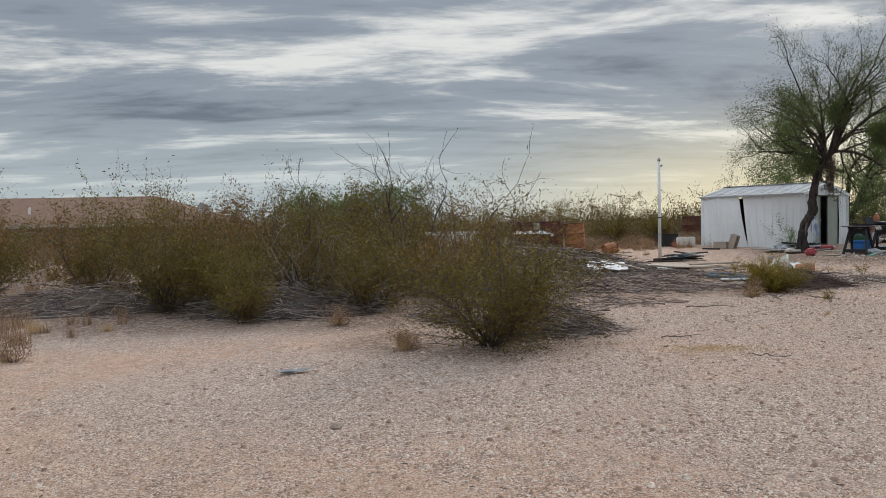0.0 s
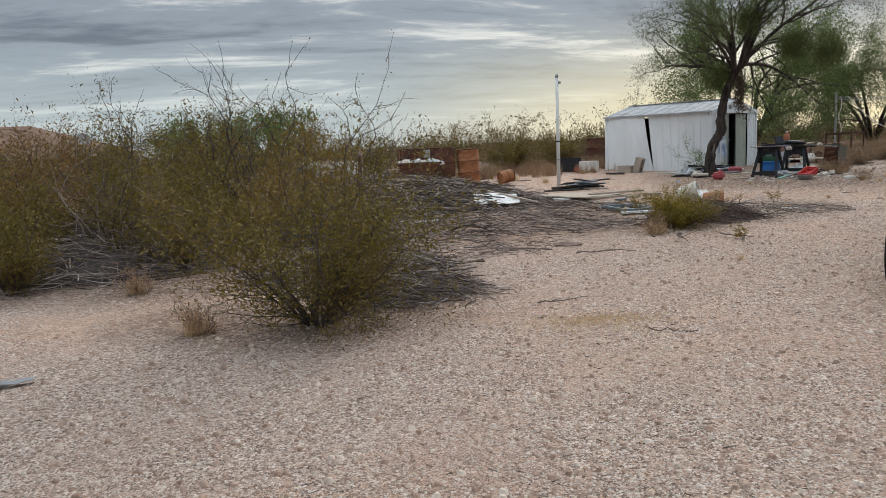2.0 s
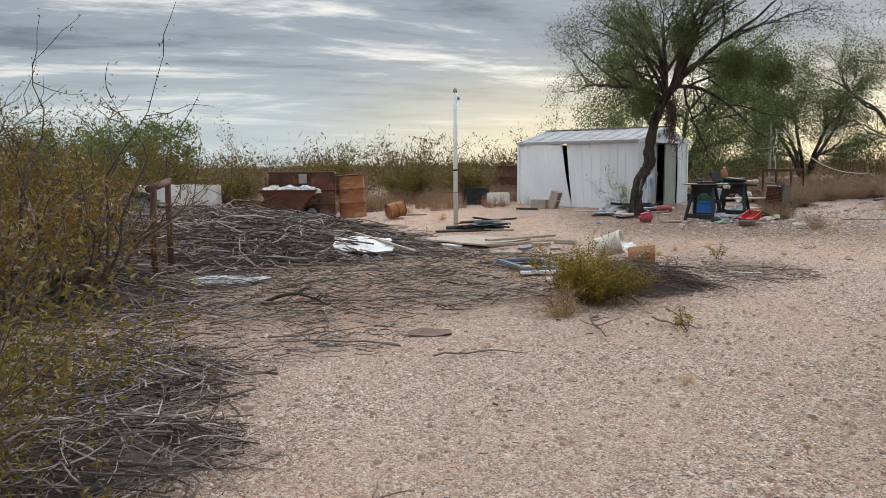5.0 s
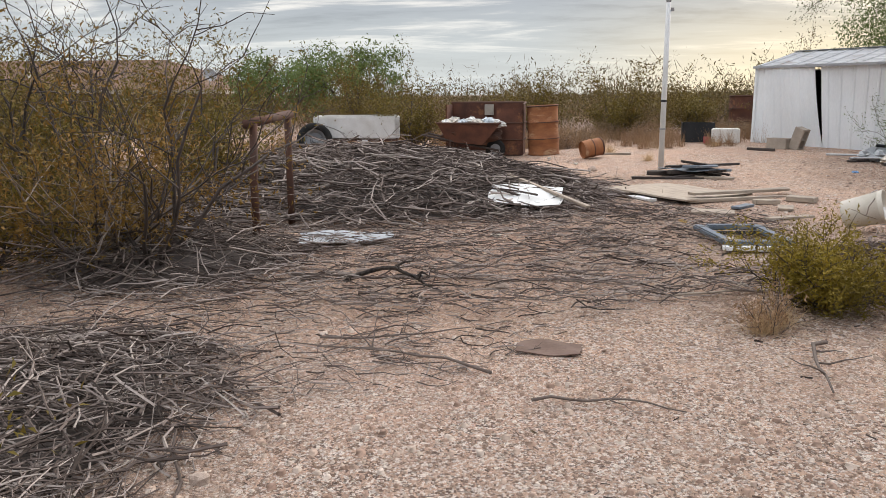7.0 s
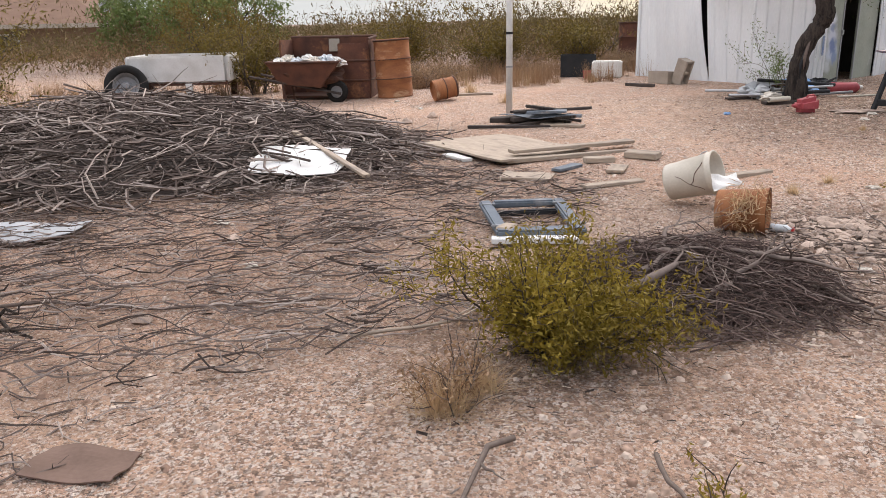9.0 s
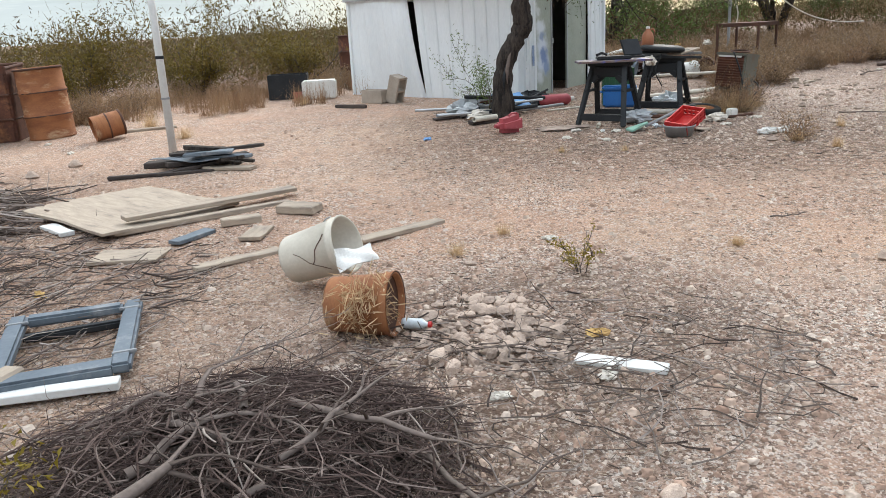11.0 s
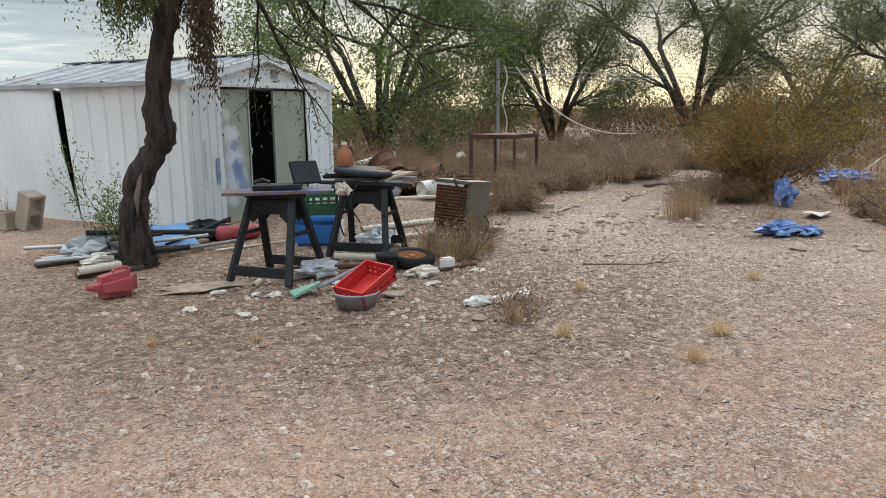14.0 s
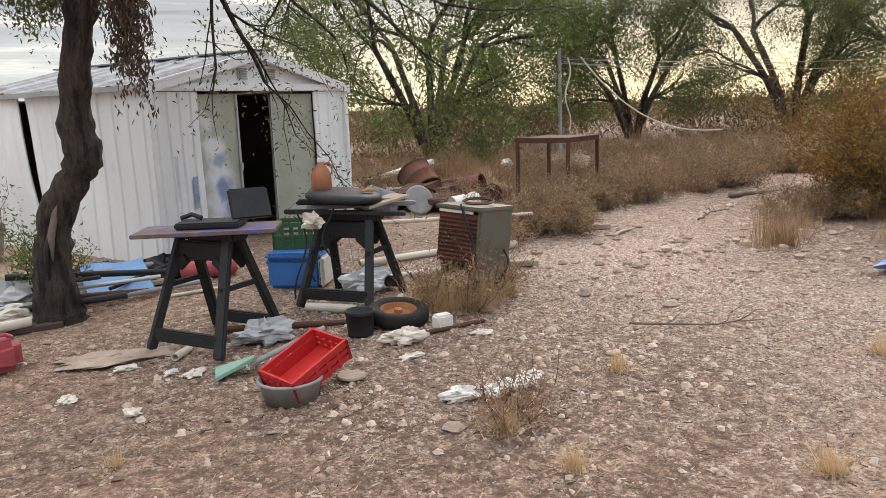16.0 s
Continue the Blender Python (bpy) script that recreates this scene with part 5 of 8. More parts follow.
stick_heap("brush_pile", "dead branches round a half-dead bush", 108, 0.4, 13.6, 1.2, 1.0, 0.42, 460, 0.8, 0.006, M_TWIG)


def uprooted_bush(x, y, seed, label, roots, size):
    """A dead bush thrown down: thick bent stems that fork and spread over the heap below them."""
    rs = np.random.default_rng(seed)
    e = thing("dead_bush", x, y, label, "dead bush")
    spread = Kind(thin=0.0035, kids=(0, 3, 4, 5), wiggle=0.2, up=-0.02, angle=46, shrink=0.55, first=0.2, taper=0.5)
    for px, py, pz, az, rise, r in roots:
        wood = Geo()
        d = np.array([math.cos(radians(az)), math.sin(radians(az)), rise])
        grow(rs, wood, [], np.array([px, py, pz]), d / np.linalg.norm(d), size * rs.uniform(0.8, 1.2), r, 2, spread)
        for k in range(len(wood.v)):
            z = np.maximum(wood.v[k][:, 2], 0.012)
            wood.v[k][:, 2] = np.where(z > 0.24, 0.24 + (z - 0.24) * 0.4, z)
        part("stem", wood, M_DEAD, e, smooth=True)
    return e


uprooted_bush(6.02, 13.15, 901, "uprooted dead creosote bush with thick grey stems", [
    (-0.62, -0.42, 0.06, 8, 0.10, 0.032), (-0.60, -0.38, 0.07, 60, 0.12, 0.022), (-0.30, -0.15, 0.16, 35, 0.10, 0.024), (0.05, 0.05, 0.22, 100, 0.35, 0.016), (0.0, -0.1, 0.2, 160, 0.12, 0.018),
    (0.1, -0.3, 0.14, 200, 0.10, 0.015), (0.2, 0.1, 0.2, -40, 0.08, 0.018), (-0.35, 0.1, 0.16, 10, 0.1, 0.02), (-0.1, 0.2, 0.22, 60, 0.45, 0.014), (0.15, -0.2, 0.16, 10, 0.15, 0.016), (-0.2, 0.3, 0.18, 130, 0.25, 0.014)], 0.5)
# loose sticks over the ground
stick_heap("fallen_sticks", "thin layer of grey sticks over gravel", 109, 2.6, 14.0, 3.0, 1.9, 0.06, 1900, 0.3, 0.0045, M_DEAD, 0, (0.15, 0.5), False)
stick_heap("fallen_sticks", "thin layer of grey sticks round boards", 110, 4.4, 15.6, 1.6, 1.6, 0.06, 1000, 0.32, 0.0042, M_DEAD, 0, (0.6, 0.6), False)
stick_heap("fallen_sticks", "thin layer of twigs on gravel", 111, 1.6, 12.0, 2.0, 1.3, 0.05, 620, 0.3, 0.004, M_DEAD, 0, (0.0, 0.6), False)
stick_heap("fallen_sticks", "thin layer of twigs round the stone heap", 112, 7.3, 13.6, 1.1, 0.9, 0.04, 300, 0.28, 0.0035, M_TWIG, 0, None, False)


def branch(x, y, rz, length, radius, seed, label="bent dead branch lying on the ground", mat=None, z=0.02, forks=3, lift=0.0):
    rs = np.random.default_rng(seed)
    e = thing("dead_branch", x, y, label, "branch", rz=rz)
    k = 9
    t = np.linspace(0, 1, k)
    pts = np.stack([t * length, 0.06 * length * np.sin(4 * t + rs.uniform(0, 6)) + rs.normal(0, 0.012 * length, k), z + radius + lift * np.sin(np.pi * t) + np.abs(rs.normal(0, 0.01, k))], 1)
    part("stem", Geo().tube(pts, np.linspace(radius, radius * 0.4, k), 7), mat or M_TWIG, e, smooth=True)
    for _ in range(forks):
        i = int(rs.integers(2, k - 1))
        d = np.array([rs.uniform(0.3, 1), rs.choice((-1, 1)) * rs.uniform(0.4, 1), rs.uniform(0, 0.5)])
        f = pts[i] + np.outer(np.linspace(0, 1, 5), d / np.linalg.norm(d)) * length * rs.uniform(0.15, 0.35) + rs.normal(0, 0.01, (5, 3))
        f[0] = pts[i]
        f[:, 2] = np.maximum(f[:, 2], 0.008)
        part("fork", Geo().tube(f, np.linspace(radius * 0.55, radius * 0.15, 5), 5), mat or M_TWIG, e, smooth=True)


branch(3.2, 11.2, 160, 1.2, 0.009, 1), branch(1.6, 12.95, 8, 2.6, 0.013, 2), branch(2.05, 12.9, -20, 0.8, 0.02, 3, "gnarled dead root lying on gravel", M_BARK, 0.02, 5, 0.12)
branch(3.4, 10.9, -8, 0.7, 0.008, 4), branch(4.3, 12.7, 4, 1.3, 0.010, 5, "pale thin dead branch lying on the ground", M_PALE_WOOD), branch(5.0, 11.7, -110, 0.8, 0.012, 6), branch(5.5, 11.6, -80, 0.6, 0.010, 7)
branch(6.5, 13.3, -75, 1.0, 0.013, 9)
branch(3.0, 7.55, -30, 0.35, 0.006, 14), branch(2.4, 8.6, 10, 0.5, 0.007, 15), branch(1.0, 9.8, -8, 0.9, 0.018, 16, "pale split branch on a twig heap", M_PALE_WOOD, 0.12, 2), branch(12.3, 14.6, 60, 0.6, 0.007, 17), branch(9.3, 14.9, 5, 0.3, 0.006, 18)
branch(2.2, 11.6, 20, 0.9, 0.008, 19), branch(0.2, 10.2, 30, 1.3, 0.016, 20, mat=M_TWIG_DARK, forks=5, lift=0.1), branch(0.6, 11.2, -15, 1.2, 0.015, 21, mat=M_TWIG_DARK, forks=5, lift=0.1), branch(-0.3, 13.2, 20, 1.5, 0.02, 22, mat=M_DEAD, forks=5, lift=0.25)


# ---- iron and timber by the brush piles ----
def iron_pole():
    e = thing("pole", 5.38, 19.25, "tall thin white metal pole standing in the yard", "pole", rx=-0.3)
    p = part("shaft", Geo().tube([(0, 0, -0.1), (0, 0, 1.2), (0, 0, 2.42)], [0.042, 0.038, 0.034], 14), M_WHITE_PAINT, e, smooth=True)
    part("collar", Geo().tube([(0, 0, 1.02), (0, 0, 1.05)], 0.045, 14), M_BLACK, p)
    part("collar", Geo().tube([(0, 0, 0.62), (0, 0, 0.64)], 0.046, 14), M_GREY, p)
    part("cap", Geo().lathe([(0.0, 2.52), (0.025, 2.50), (0.04, 2.46), (0.03, 2.42)], 12), M_GREY, e)
    part("bracket", Geo().box((0.05, 0, 2.32), (0.06, 0.03, 0.05)), M_GREY, e)


iron_pole()


def drum(name, x, y, label, r, h, mat, rz=0, rx=0, ry=0, z=None, sides=32, ribs=(0.33, 0.66), lid=True):
    e = thing(name, x, y, label, "barrel", rz=rz, rx=rx, ry=ry, z=z)
    pr = [(r * 1.0, 0.0), (r * 1.02, 0.015), (r, 0.03)]
    for q in ribs:
        pr += [(r, h * q - 0.035), (r * 1.055, h * q - 0.008), (r * 1.055, h * q + 0.008), (r, h * q + 0.035)]
    pr += [(r, h - 0.03), (r * 1.02, h - 0.012), (r * 1.0, h), (r * 0.95, h), (r * 0.95, h - 0.03), (r * 0.95, 0.03)]
    g = Geo().lathe(pr, sides)
    rs = np.random.default_rng(int(x * 10))
    g.v[0][:, :2] *= (1 + rs.normal(0, 0.006, (len(g.v[0]), 1)))
    part("shell", g, mat, e, smooth=True)
    part("bottom", Geo().lathe([(0.0, 0.03), (r * 0.96, 0.03), (r * 0.97, 0.0)], sides), mat, e)
    for q in (*ribs, 0.985):
        part("hoop", Geo().lathe([(r * 1.01, h * q - 0.016), (r * 1.06, h * q - 0.008), (r * 1.062, h * q + 0.006), (r * 1.01, h * q + 0.012)], sides), M_RUST_DARK, e, smooth=True)
    if lid:
        part("lid", Geo().lathe([(r * 0.96, h - 0.02), (0.0, h - 0.025)], sides), M_RUST_DARK, e)
    return e


drum("oil_drum", 3.72, 21.7, "upright rusty orange oil drum", 0.275, 0.88, M_RUST_ORANGE, ry=-3)
drum("rusty_can", 4.35, 20.9, "small rusty can lying on its side", 0.15, 0.34, M_RUST_ORANGE, rz=20, ry=80, z=gz(4.4, 20.9) + 0.15, sides=20, ribs=(0.5,))
drum("oil_drum", 8.2, 25.6, "dark red rusty oil drum beside the shed", 0.29, 0.85, M_RUST)


def rusty_bin():
    e = thing("rusty_tank", 2.66, 21.95, "rusty steel tank cut open at the front", "tank", rz=-4)
    part("back_panel", Geo().box((0, 0.33, 0.46), (1.40, 0.03, 0.92)), M_RUST, e, bevel=0.008)
    for q in (-1, 1):
        part("side_panel", Geo().box((q * 0.69, 0, 0.45), (0.03, 0.66, 0.90)), M_RUST, e, bevel=0.008)
    part("bottom", Geo().box((0, 0, 0.03), (1.36, 0.64, 0.04)), M_RUST_DARK, e)
    part("front_panel", Geo().box((0.45, -0.33, 0.42), (0.46, 0.03, 0.84)), M_RUST, e, bevel=0.008)
    for z in (0.28, 0.58):
        part("rib", Geo().tube([(0.22, -0.35, z), (0.69, -0.35, z), (0.71, 0.3, z)], 0.018, 6), M_RUST_DARK, e)
    part("rim", Geo().tube([(-0.70, 0.34, 0.93), (0.70, 0.34, 0.93)], 0.022, 8), M_RUST_DARK, e)
    part("rim", Geo().tube([(0.70, -0.34, 0.90), (0.70, 0.34, 0.93)], 0.020, 8), M_RUST_DARK, e)
    part("patch", Geo().box((0.02, 0.30, 0.80), (0.17, 0.03, 0.2)), M_BEIGE, e, "pale square patch", bevel=0.004)
    b = thing("wheelbarrow", 2.42, 21.38, "rusty wheelbarrow heaped with white rubbish", "wheelbarrow", rz=-6)
    top = [(-0.56, -0.30, 0.62), (0.56, -0.30, 0.62), (0.50, 0.28, 0.64), (-0.52, 0.28, 0.64)]
    low = [(-0.40, -0.20, 0.30), (0.24, -0.20, 0.24), (0.22, 0.18, 0.24), (-0.38, 0.18, 0.30)]
    part("tray", Geo().add(low + top, [(3, 2, 1, 0), (0, 1, 5, 4), (1, 2, 6, 5), (2, 3, 7, 6), (3, 0, 4, 7)]).add([(x * 0.97, y * 0.97, z + 0.015) for x, y, z in low] + [(x * 0.97, y * 0.96, z) for x, y, z in top], [(0, 1, 2, 3), (4, 5, 1, 0), (5, 6, 2, 1), (6, 7, 3, 2), (7, 4, 0, 3)]), M_RUST, b)
    for k in range(4):
        part("rim", Geo().tube([top[k], top[(k + 1) % 4]], 0.016, 8), M_RUST_DARK, b)
    for q in (-0.2, 0.2):
        part("leg", Geo().tube([(-0.36, q, 0.36), (-0.30, q, -0.02)], 0.018, 7), M_RUST_DARK, b)
        part("shaft", Geo().tube([(0.52, q * 0.4, 0.14), (-0.85, q * 1.3, 0.42)], 0.02, 7), M_TWIG_DARK, b)
    w = part("wheel", Geo().lathe([(0.09, -0.035), (0.15, -0.04), (0.175, 0), (0.15, 0.04), (0.09, 0.035)], 22, pose(0.44, 0, 0.165, 90, 0, 0)), M_RUBBER, b, smooth=True)
    part("rim_disc", Geo().lathe([(0.0, -0.03), (0.1, -0.025), (0.1, 0.025), (0.0, 0.03)], 18, pose(0.44, 0, 0.165, 90, 0, 0)), M_GREY, w)


rusty_bin()


def crumple(name, x, y, label, category, size, mat, seed, z=None, rz=0, flat=0.35, cover=None):
    """A crumpled bag, cloth or scrap: a lumpy folded skin."""
    rs = np.random.default_rng(seed)
    nu, nv = 22, 14
    v = []
    ph = rs.uniform(0, 6, 8)
    for j in range(nv):
        b = math.pi * j / (nv - 1)
        for i in range(nu):
            a = 2 * math.pi * i / nu
            r = 1 + 0.20 * math.sin(3 * a + ph[0] + 2 * b) + 0.16 * math.sin(5 * a - 3 * b + ph[1]) + 0.10 * math.sin(9 * a + 5 * b + ph[2]) + rs.normal(0, 0.13)
            v.append((size[0] * r * math.sin(b) * math.cos(a), size[1] * r * math.sin(b) * math.sin(a), max(size[2] * (1 + math.cos(b) * r) * 0.5, 0.004 * rs.uniform(0.2, 1))))
    f = [(j * nu + i, (j + 1) * nu + i, (j + 1) * nu + (i + 1) % nu, j * nu + (i + 1) % nu) for j in range(nv - 1) for i in range(nu)]
    e = part(name, Geo().add(v, f), mat)
    e.matrix_basis = pose(x, y, (gz(x, y) if z is None else z) - 0.004, 0, 0, rz)
    return tagged(e, label, category)


for i in range(7):
    crumple("rubbish_bag", 1.98 + 0.145 * i, 21.40 + 0.07 * (i % 2) - 0.015 * i, "crumpled white rubbish bag heaped in a wheelbarrow", "rubbish bag", (0.10 + 0.012 * (i % 3), 0.15, 0.13 + 0.03 * (i % 2)), (M_WHITE, M_CLOTH, M_SPRAY_W)[i % 3], 200 + i, z=gz(2.42, 21.4) + 0.54, rz=40 * i)
crumple("rubbish", 2.4, 21.4, "dark rubbish filling a wheelbarrow", "rubbish", (0.46, 0.2, 0.32), M_RUST_DARK, 208, z=gz(2.4, 21.4) + 0.27)


def scrap_truck():
    e = thing("scrap_truck_bed", 0.05, 22.2, "white dented pickup truck bed lying among bushes", "truck bed", rz=8)
    part("side", Geo().box((0.15, -0.45, 0.52), (1.5, 0.05, 0.42)), M_WHITE_PAINT, e, bevel=0.03)
    part("side", Geo().box((0.15, 0.75, 0.52), (1.5, 0.05, 0.42)), M_WHITE_PAINT, e, bevel=0.03)
    part("tailgate", Geo().box((0.92, 0.15, 0.52), (0.05, 1.2, 0.42)), M_WHITE_PAINT, e, bevel=0.02)
    part("front_wall", Geo().box((-0.62, 0.15, 0.48), (0.05, 1.2, 0.5)), M_WHITE_PAINT, e, bevel=0.02)
    part("floor_pan", Geo().box((0.15, 0.15, 0.30), (1.5, 1.2, 0.06)), M_RUST_DARK, e)
    part("support", Geo().box((0.30, -0.42, 0.15), (0.10, 0.10, 0.30)), M_WHITE_PAINT, e)
    part("support", Geo().box((0.85, 0.6, 0.15), (0.10, 0.10, 0.30)), M_RUST_DARK, e)
    part("support", Geo().box((-0.55, 0.6, 0.15), (0.10, 0.10, 0.30)), M_RUST_DARK, e)


scrap_truck()


def wheel(name, x, y, label, r, w, rz, tilt, z, rim_mat):
    e = new(name)
    e.matrix_basis = pose(x, y, gz(x, y) + z, 0, 0, rz) @ pose(0, 0, 0, tilt, 0, 0)
    tagged(e, label, "tyre")
    part("tyre", Geo().lathe([(r * 0.6, -w * 0.45), (r * 0.86, -w * 0.55), (r * 0.97, -w * 0.4), (r, 0), (r * 0.97, w * 0.4), (r * 0.86, w * 0.55), (r * 0.6, w * 0.45), (r * 0.58, 0), (r * 0.6, -w * 0.45)], 30), M_RUBBER, e, smooth=True)
    part("rim", Geo().lathe([(0.02, w * 0.05), (r * 0.2, w * 0.1), (r * 0.25, -w * 0.1), (r * 0.48, -w * 0.05), (r * 0.56, w * 0.3), (r * 0.62, w * 0.42)], 24), rim_mat, e)
    part("hub", Geo().lathe([(0.0, w * 0.4), (r * 0.14, w * 0.36), (r * 0.15, 0)], 12), rim_mat, e)


wheel("spare_wheel", -0.45, 21.45, "old car wheel leaning on a white truck bed", 0.33, 0.2, 20, 72, 0.32, M_GREY)
wheel("spare_wheel", -0.75, 21.2, "old car tyre lying in scrap", 0.30, 0.18, 0, 12, 0.11, M_RUST_DARK)
wheel("spare_wheel", -0.05, 21.1, "small worn wheel standing in scrap", 0.14, 0.08, 60, 80, 0.135, M_WHITE_PAINT)
crumple("scrap_heap", -0.5, 21.0, "dark heap of scrap iron in front of a truck bed", "scrap", (0.5, 0.3, 0.16), M_RUST_DARK, 220)


def pipe_gate():
    e = thing("pipe_gate", 0.95, 14.15, "rusty bent pipe frame standing over dead branches", "pipe frame")
    a, b = np.array([0.0, 0.0, 0.0]), np.array([0.02, 1.02, 0.0])
    part("post", Geo().tube([a + (0, 0, -0.1), a + (0, 0, 0.6), a + (0.02, 0, 1.12)], 0.036, 12), M_RUST_DARK, e, smooth=True)
    part("post", Geo().tube([b + (0, 0, -0.1), b + (0, 0, 0.6), b + (0.0, 0, 1.17)], 0.036, 12), M_RUST_DARK, e, smooth=True)
    part("crossbar", Geo().tube([a + (-0.01, -0.1, 1.12), b + (0.01, 0.06, 1.18)], 0.042, 12), M_RUST_DARK, e, smooth=True)


pipe_gate()


def sheet(name, x, y, label, category, size, mat, seed, rz=0, z=0.02, bend=0.05, rx=0, ry=0, thick=0.006):
    """A thin bent sheet with ragged edges."""
    rs = np.random.default_rng(seed)
    n, m = 14, 10
    ph = rs.uniform(0, 6, 4)
    v = []
    for i in range(n):
        for j in range(m):
            a, b = i / (n - 1) - 0.5, j / (m - 1) - 0.5
            edge = 1 + 0.03 * math.sin(9 * b + ph[0]) * (abs(a) > 0.45) + 0.03 * math.sin(8 * a + ph[1]) * (abs(b) > 0.45)
            v.append((a * size[0] * edge, b * size[1] * edge, bend * (math.sin(4 * a + ph[2]) * math.cos(3 * b + ph[3]) + 0.3 * math.sin(9 * a + 6 * b))))
    v = np.array(v)
    v[:, 2] -= v[:, 2].min()
    f = [(i * m + j, (i + 1) * m + j, (i + 1) * m + j + 1, i * m + j + 1) for i in range(n - 1) for j in range(m - 1)]
    low = v - np.array([0, 0, thick])
    k = n * m
    rim = [i * m for i in range(n)] + [(n - 1) * m + j for j in range(1, m)] + [i * m + m - 1 for i in range(n - 2, -1, -1)] + [j for j in range(m - 2, 0, -1)]
    side = [(rim[q], rim[(q + 1) % len(rim)], rim[(q + 1) % len(rim)] + k, rim[q] + k)[::-1] for q in range(len(rim))]
    g = Geo().add(np.vstack([v, low]), f + [tuple(t + k for t in q[::-1]) for q in f] + side)
    ob = part(name, g, mat, smooth=False)
    ob.matrix_basis = pose(x, y, gz(x, y) + z, rx, ry, rz)
    return tagged(ob, label, category)


sheet("metal_sheet", 3.38, 16.0, "bent white metal sheet lying on the brush pile", "metal sheet", (0.80, 0.60), M_WHITE_PAINT, 301, -4, 0.16, 0.014, 13, 2)
sheet("plywood_sheet", 5.2, 17.1, "weathered pale plywood sheet lying on the ground", "plywood", (1.32, 1.05), M_PALE_WOOD, 302, -55, 0.03, 0.012, 0, 0, 0.02)
sheet("rusty_sheet", 3.5, 11.62, "torn dark brown sheet lying on the sand", "metal sheet", (0.36, 0.2), M_CARDBOARD, 303, -8, 0.006, 0.012)
sheet("plastic_sheet", 1.72, 14.42, "crumpled pale plastic sheet lying on sticks", "plastic sheet", (0.85, 0.46), M_SHED_GREY, 304, 12, 0.02, 0.03)
sheet("shard", -1.46, 7.5, "grey and white plastic shard on gravel", "scrap", (0.3, 0.08), M_GREY, 305, 15, 0.01, 0.02)
sheet("metal_sheet", 5.6, 18.6, "slate-blue sheet on a heap of dark boards", "metal sheet", (0.7, 0.3), M_SLATE, 306, -25, 0.10, 0.02)


def plank(x, y, rz, size, mat=None, label="weathered grey board lying on the ground", z=0.0, ry=0.0, rx=0.0):
    bm = bmesh.new()
    bmesh.ops.create_cube(bm, size=1.0, matrix=Matrix.Diagonal((*size, 1)))
    bmesh.ops.subdivide_edges(bm, edges=[e for e in bm.edges if abs(e.verts[0].co.x - e.verts[1].co.x) > size[0] * 0.5], cuts=3)
    rs = np.random.default_rng(int(abs(x * 97 + y * 31)))
    for vv in bm.verts:
        vv.co += Vector(rs.normal(0, 0.035, 3)) * min(size[1], 0.12)* 0.6
    bmesh.ops.bevel(bm, geom=bm.edges[:], offset=min(size) * 0.12, segments=1, affect="EDGES")
    ob = part("board", bm, mat or M_PALE_WOOD)
    ob.matrix_basis = pose(x, y, gz(x, y) + size[2] / 2 + z, rx, ry, rz)
    return tagged(ob, label, "board", "boards on the ground")


plank(3.60, 16.15, -55, (1.5, 0.055, 0.025), M_PALE_WOOD, "pale batten leaning across a white sheet", 0.20, 8), plank(5.86, 16.74, 23, (1.32, 0.12, 0.035), z=0.06), plank(5.8, 16.58, 21, (1.30, 0.08, 0.04)), plank(5.36, 15.85, -14, (0.44, 0.28, 0.02)), plank(5.73, 16.1, 48, (0.34, 0.10, 0.03), M_SLATE, "slate-blue board lying on sticks")
plank(6.15, 16.0, 70, (0.30, 0.15, 0.025)), plank(6.03, 15.5, 22, (0.55, 0.09, 0.025)), plank(6.47, 16.48, -32, (0.30, 0.17, 0.06)), plank(7.08, 15.66, 25, (0.66, 0.10, 0.03)), plank(4.75, 16.75, -58, (0.40, 0.10, 0.03), M_WHITE_PAINT, "white painted board lying on sticks")
plank(6.05, 16.35, 8, (0.28, 0.10, 0.05)), plank(5.6, 18.85, -12, (0.95, 0.16, 0.06), M_TWIG_DARK, "charred dark board on a low heap"), plank(5.75, 18.65, 20, (0.8, 0.12, 0.05), M_TWIG_DARK, "charred dark board on a low heap", 0.05), plank(5.5, 18.4, -4, (1.3, 0.06, 0.03), M_TWIG_DARK, "charred dark board on a low heap")
plank(5.95, 18.35, -30, (0.5, 0.14, 0.03)), plank(7.54, 13.42, -37, (0.37, 0.075, 0.02), M_WHITE_PAINT, "white painted board lying on gravel"), plank(5.28, 13.93, -1, (0.56, 0.07, 0.035), M_WHITE_PAINT, "white and pink painted strip lying before a frame", 0.02)
plank(5.1, 14.05, 60, (0.14, 0.10, 0.10), M_PALE_WOOD, "short sawn log end on the ground"), plank(4.8, 21.5, 10, (0.9, 0.1, 0.03)), plank(7.6, 22.0, -40, (0.5, 0.06, 0.05), M_TWIG_DARK, "dark stick of timber on the sand"), plank(8.75, 20.2, 20, (0.6, 0.12, 0.04), M_TWIG_DARK, "dark rotten board beside the tree")
plank(8.9, 19.55, 10, (0.5, 0.14, 0.04), M_TWIG_DARK, "dark rotten board beside the tree"), plank(13.65, 20.6, -25, (0.35, 0.07, 0.05)), plank(12.4, 19.7, -20, (0.4, 0.13, 0.05)), plank(13.0, 24.4, 60, (1.0, 0.10, 0.05))


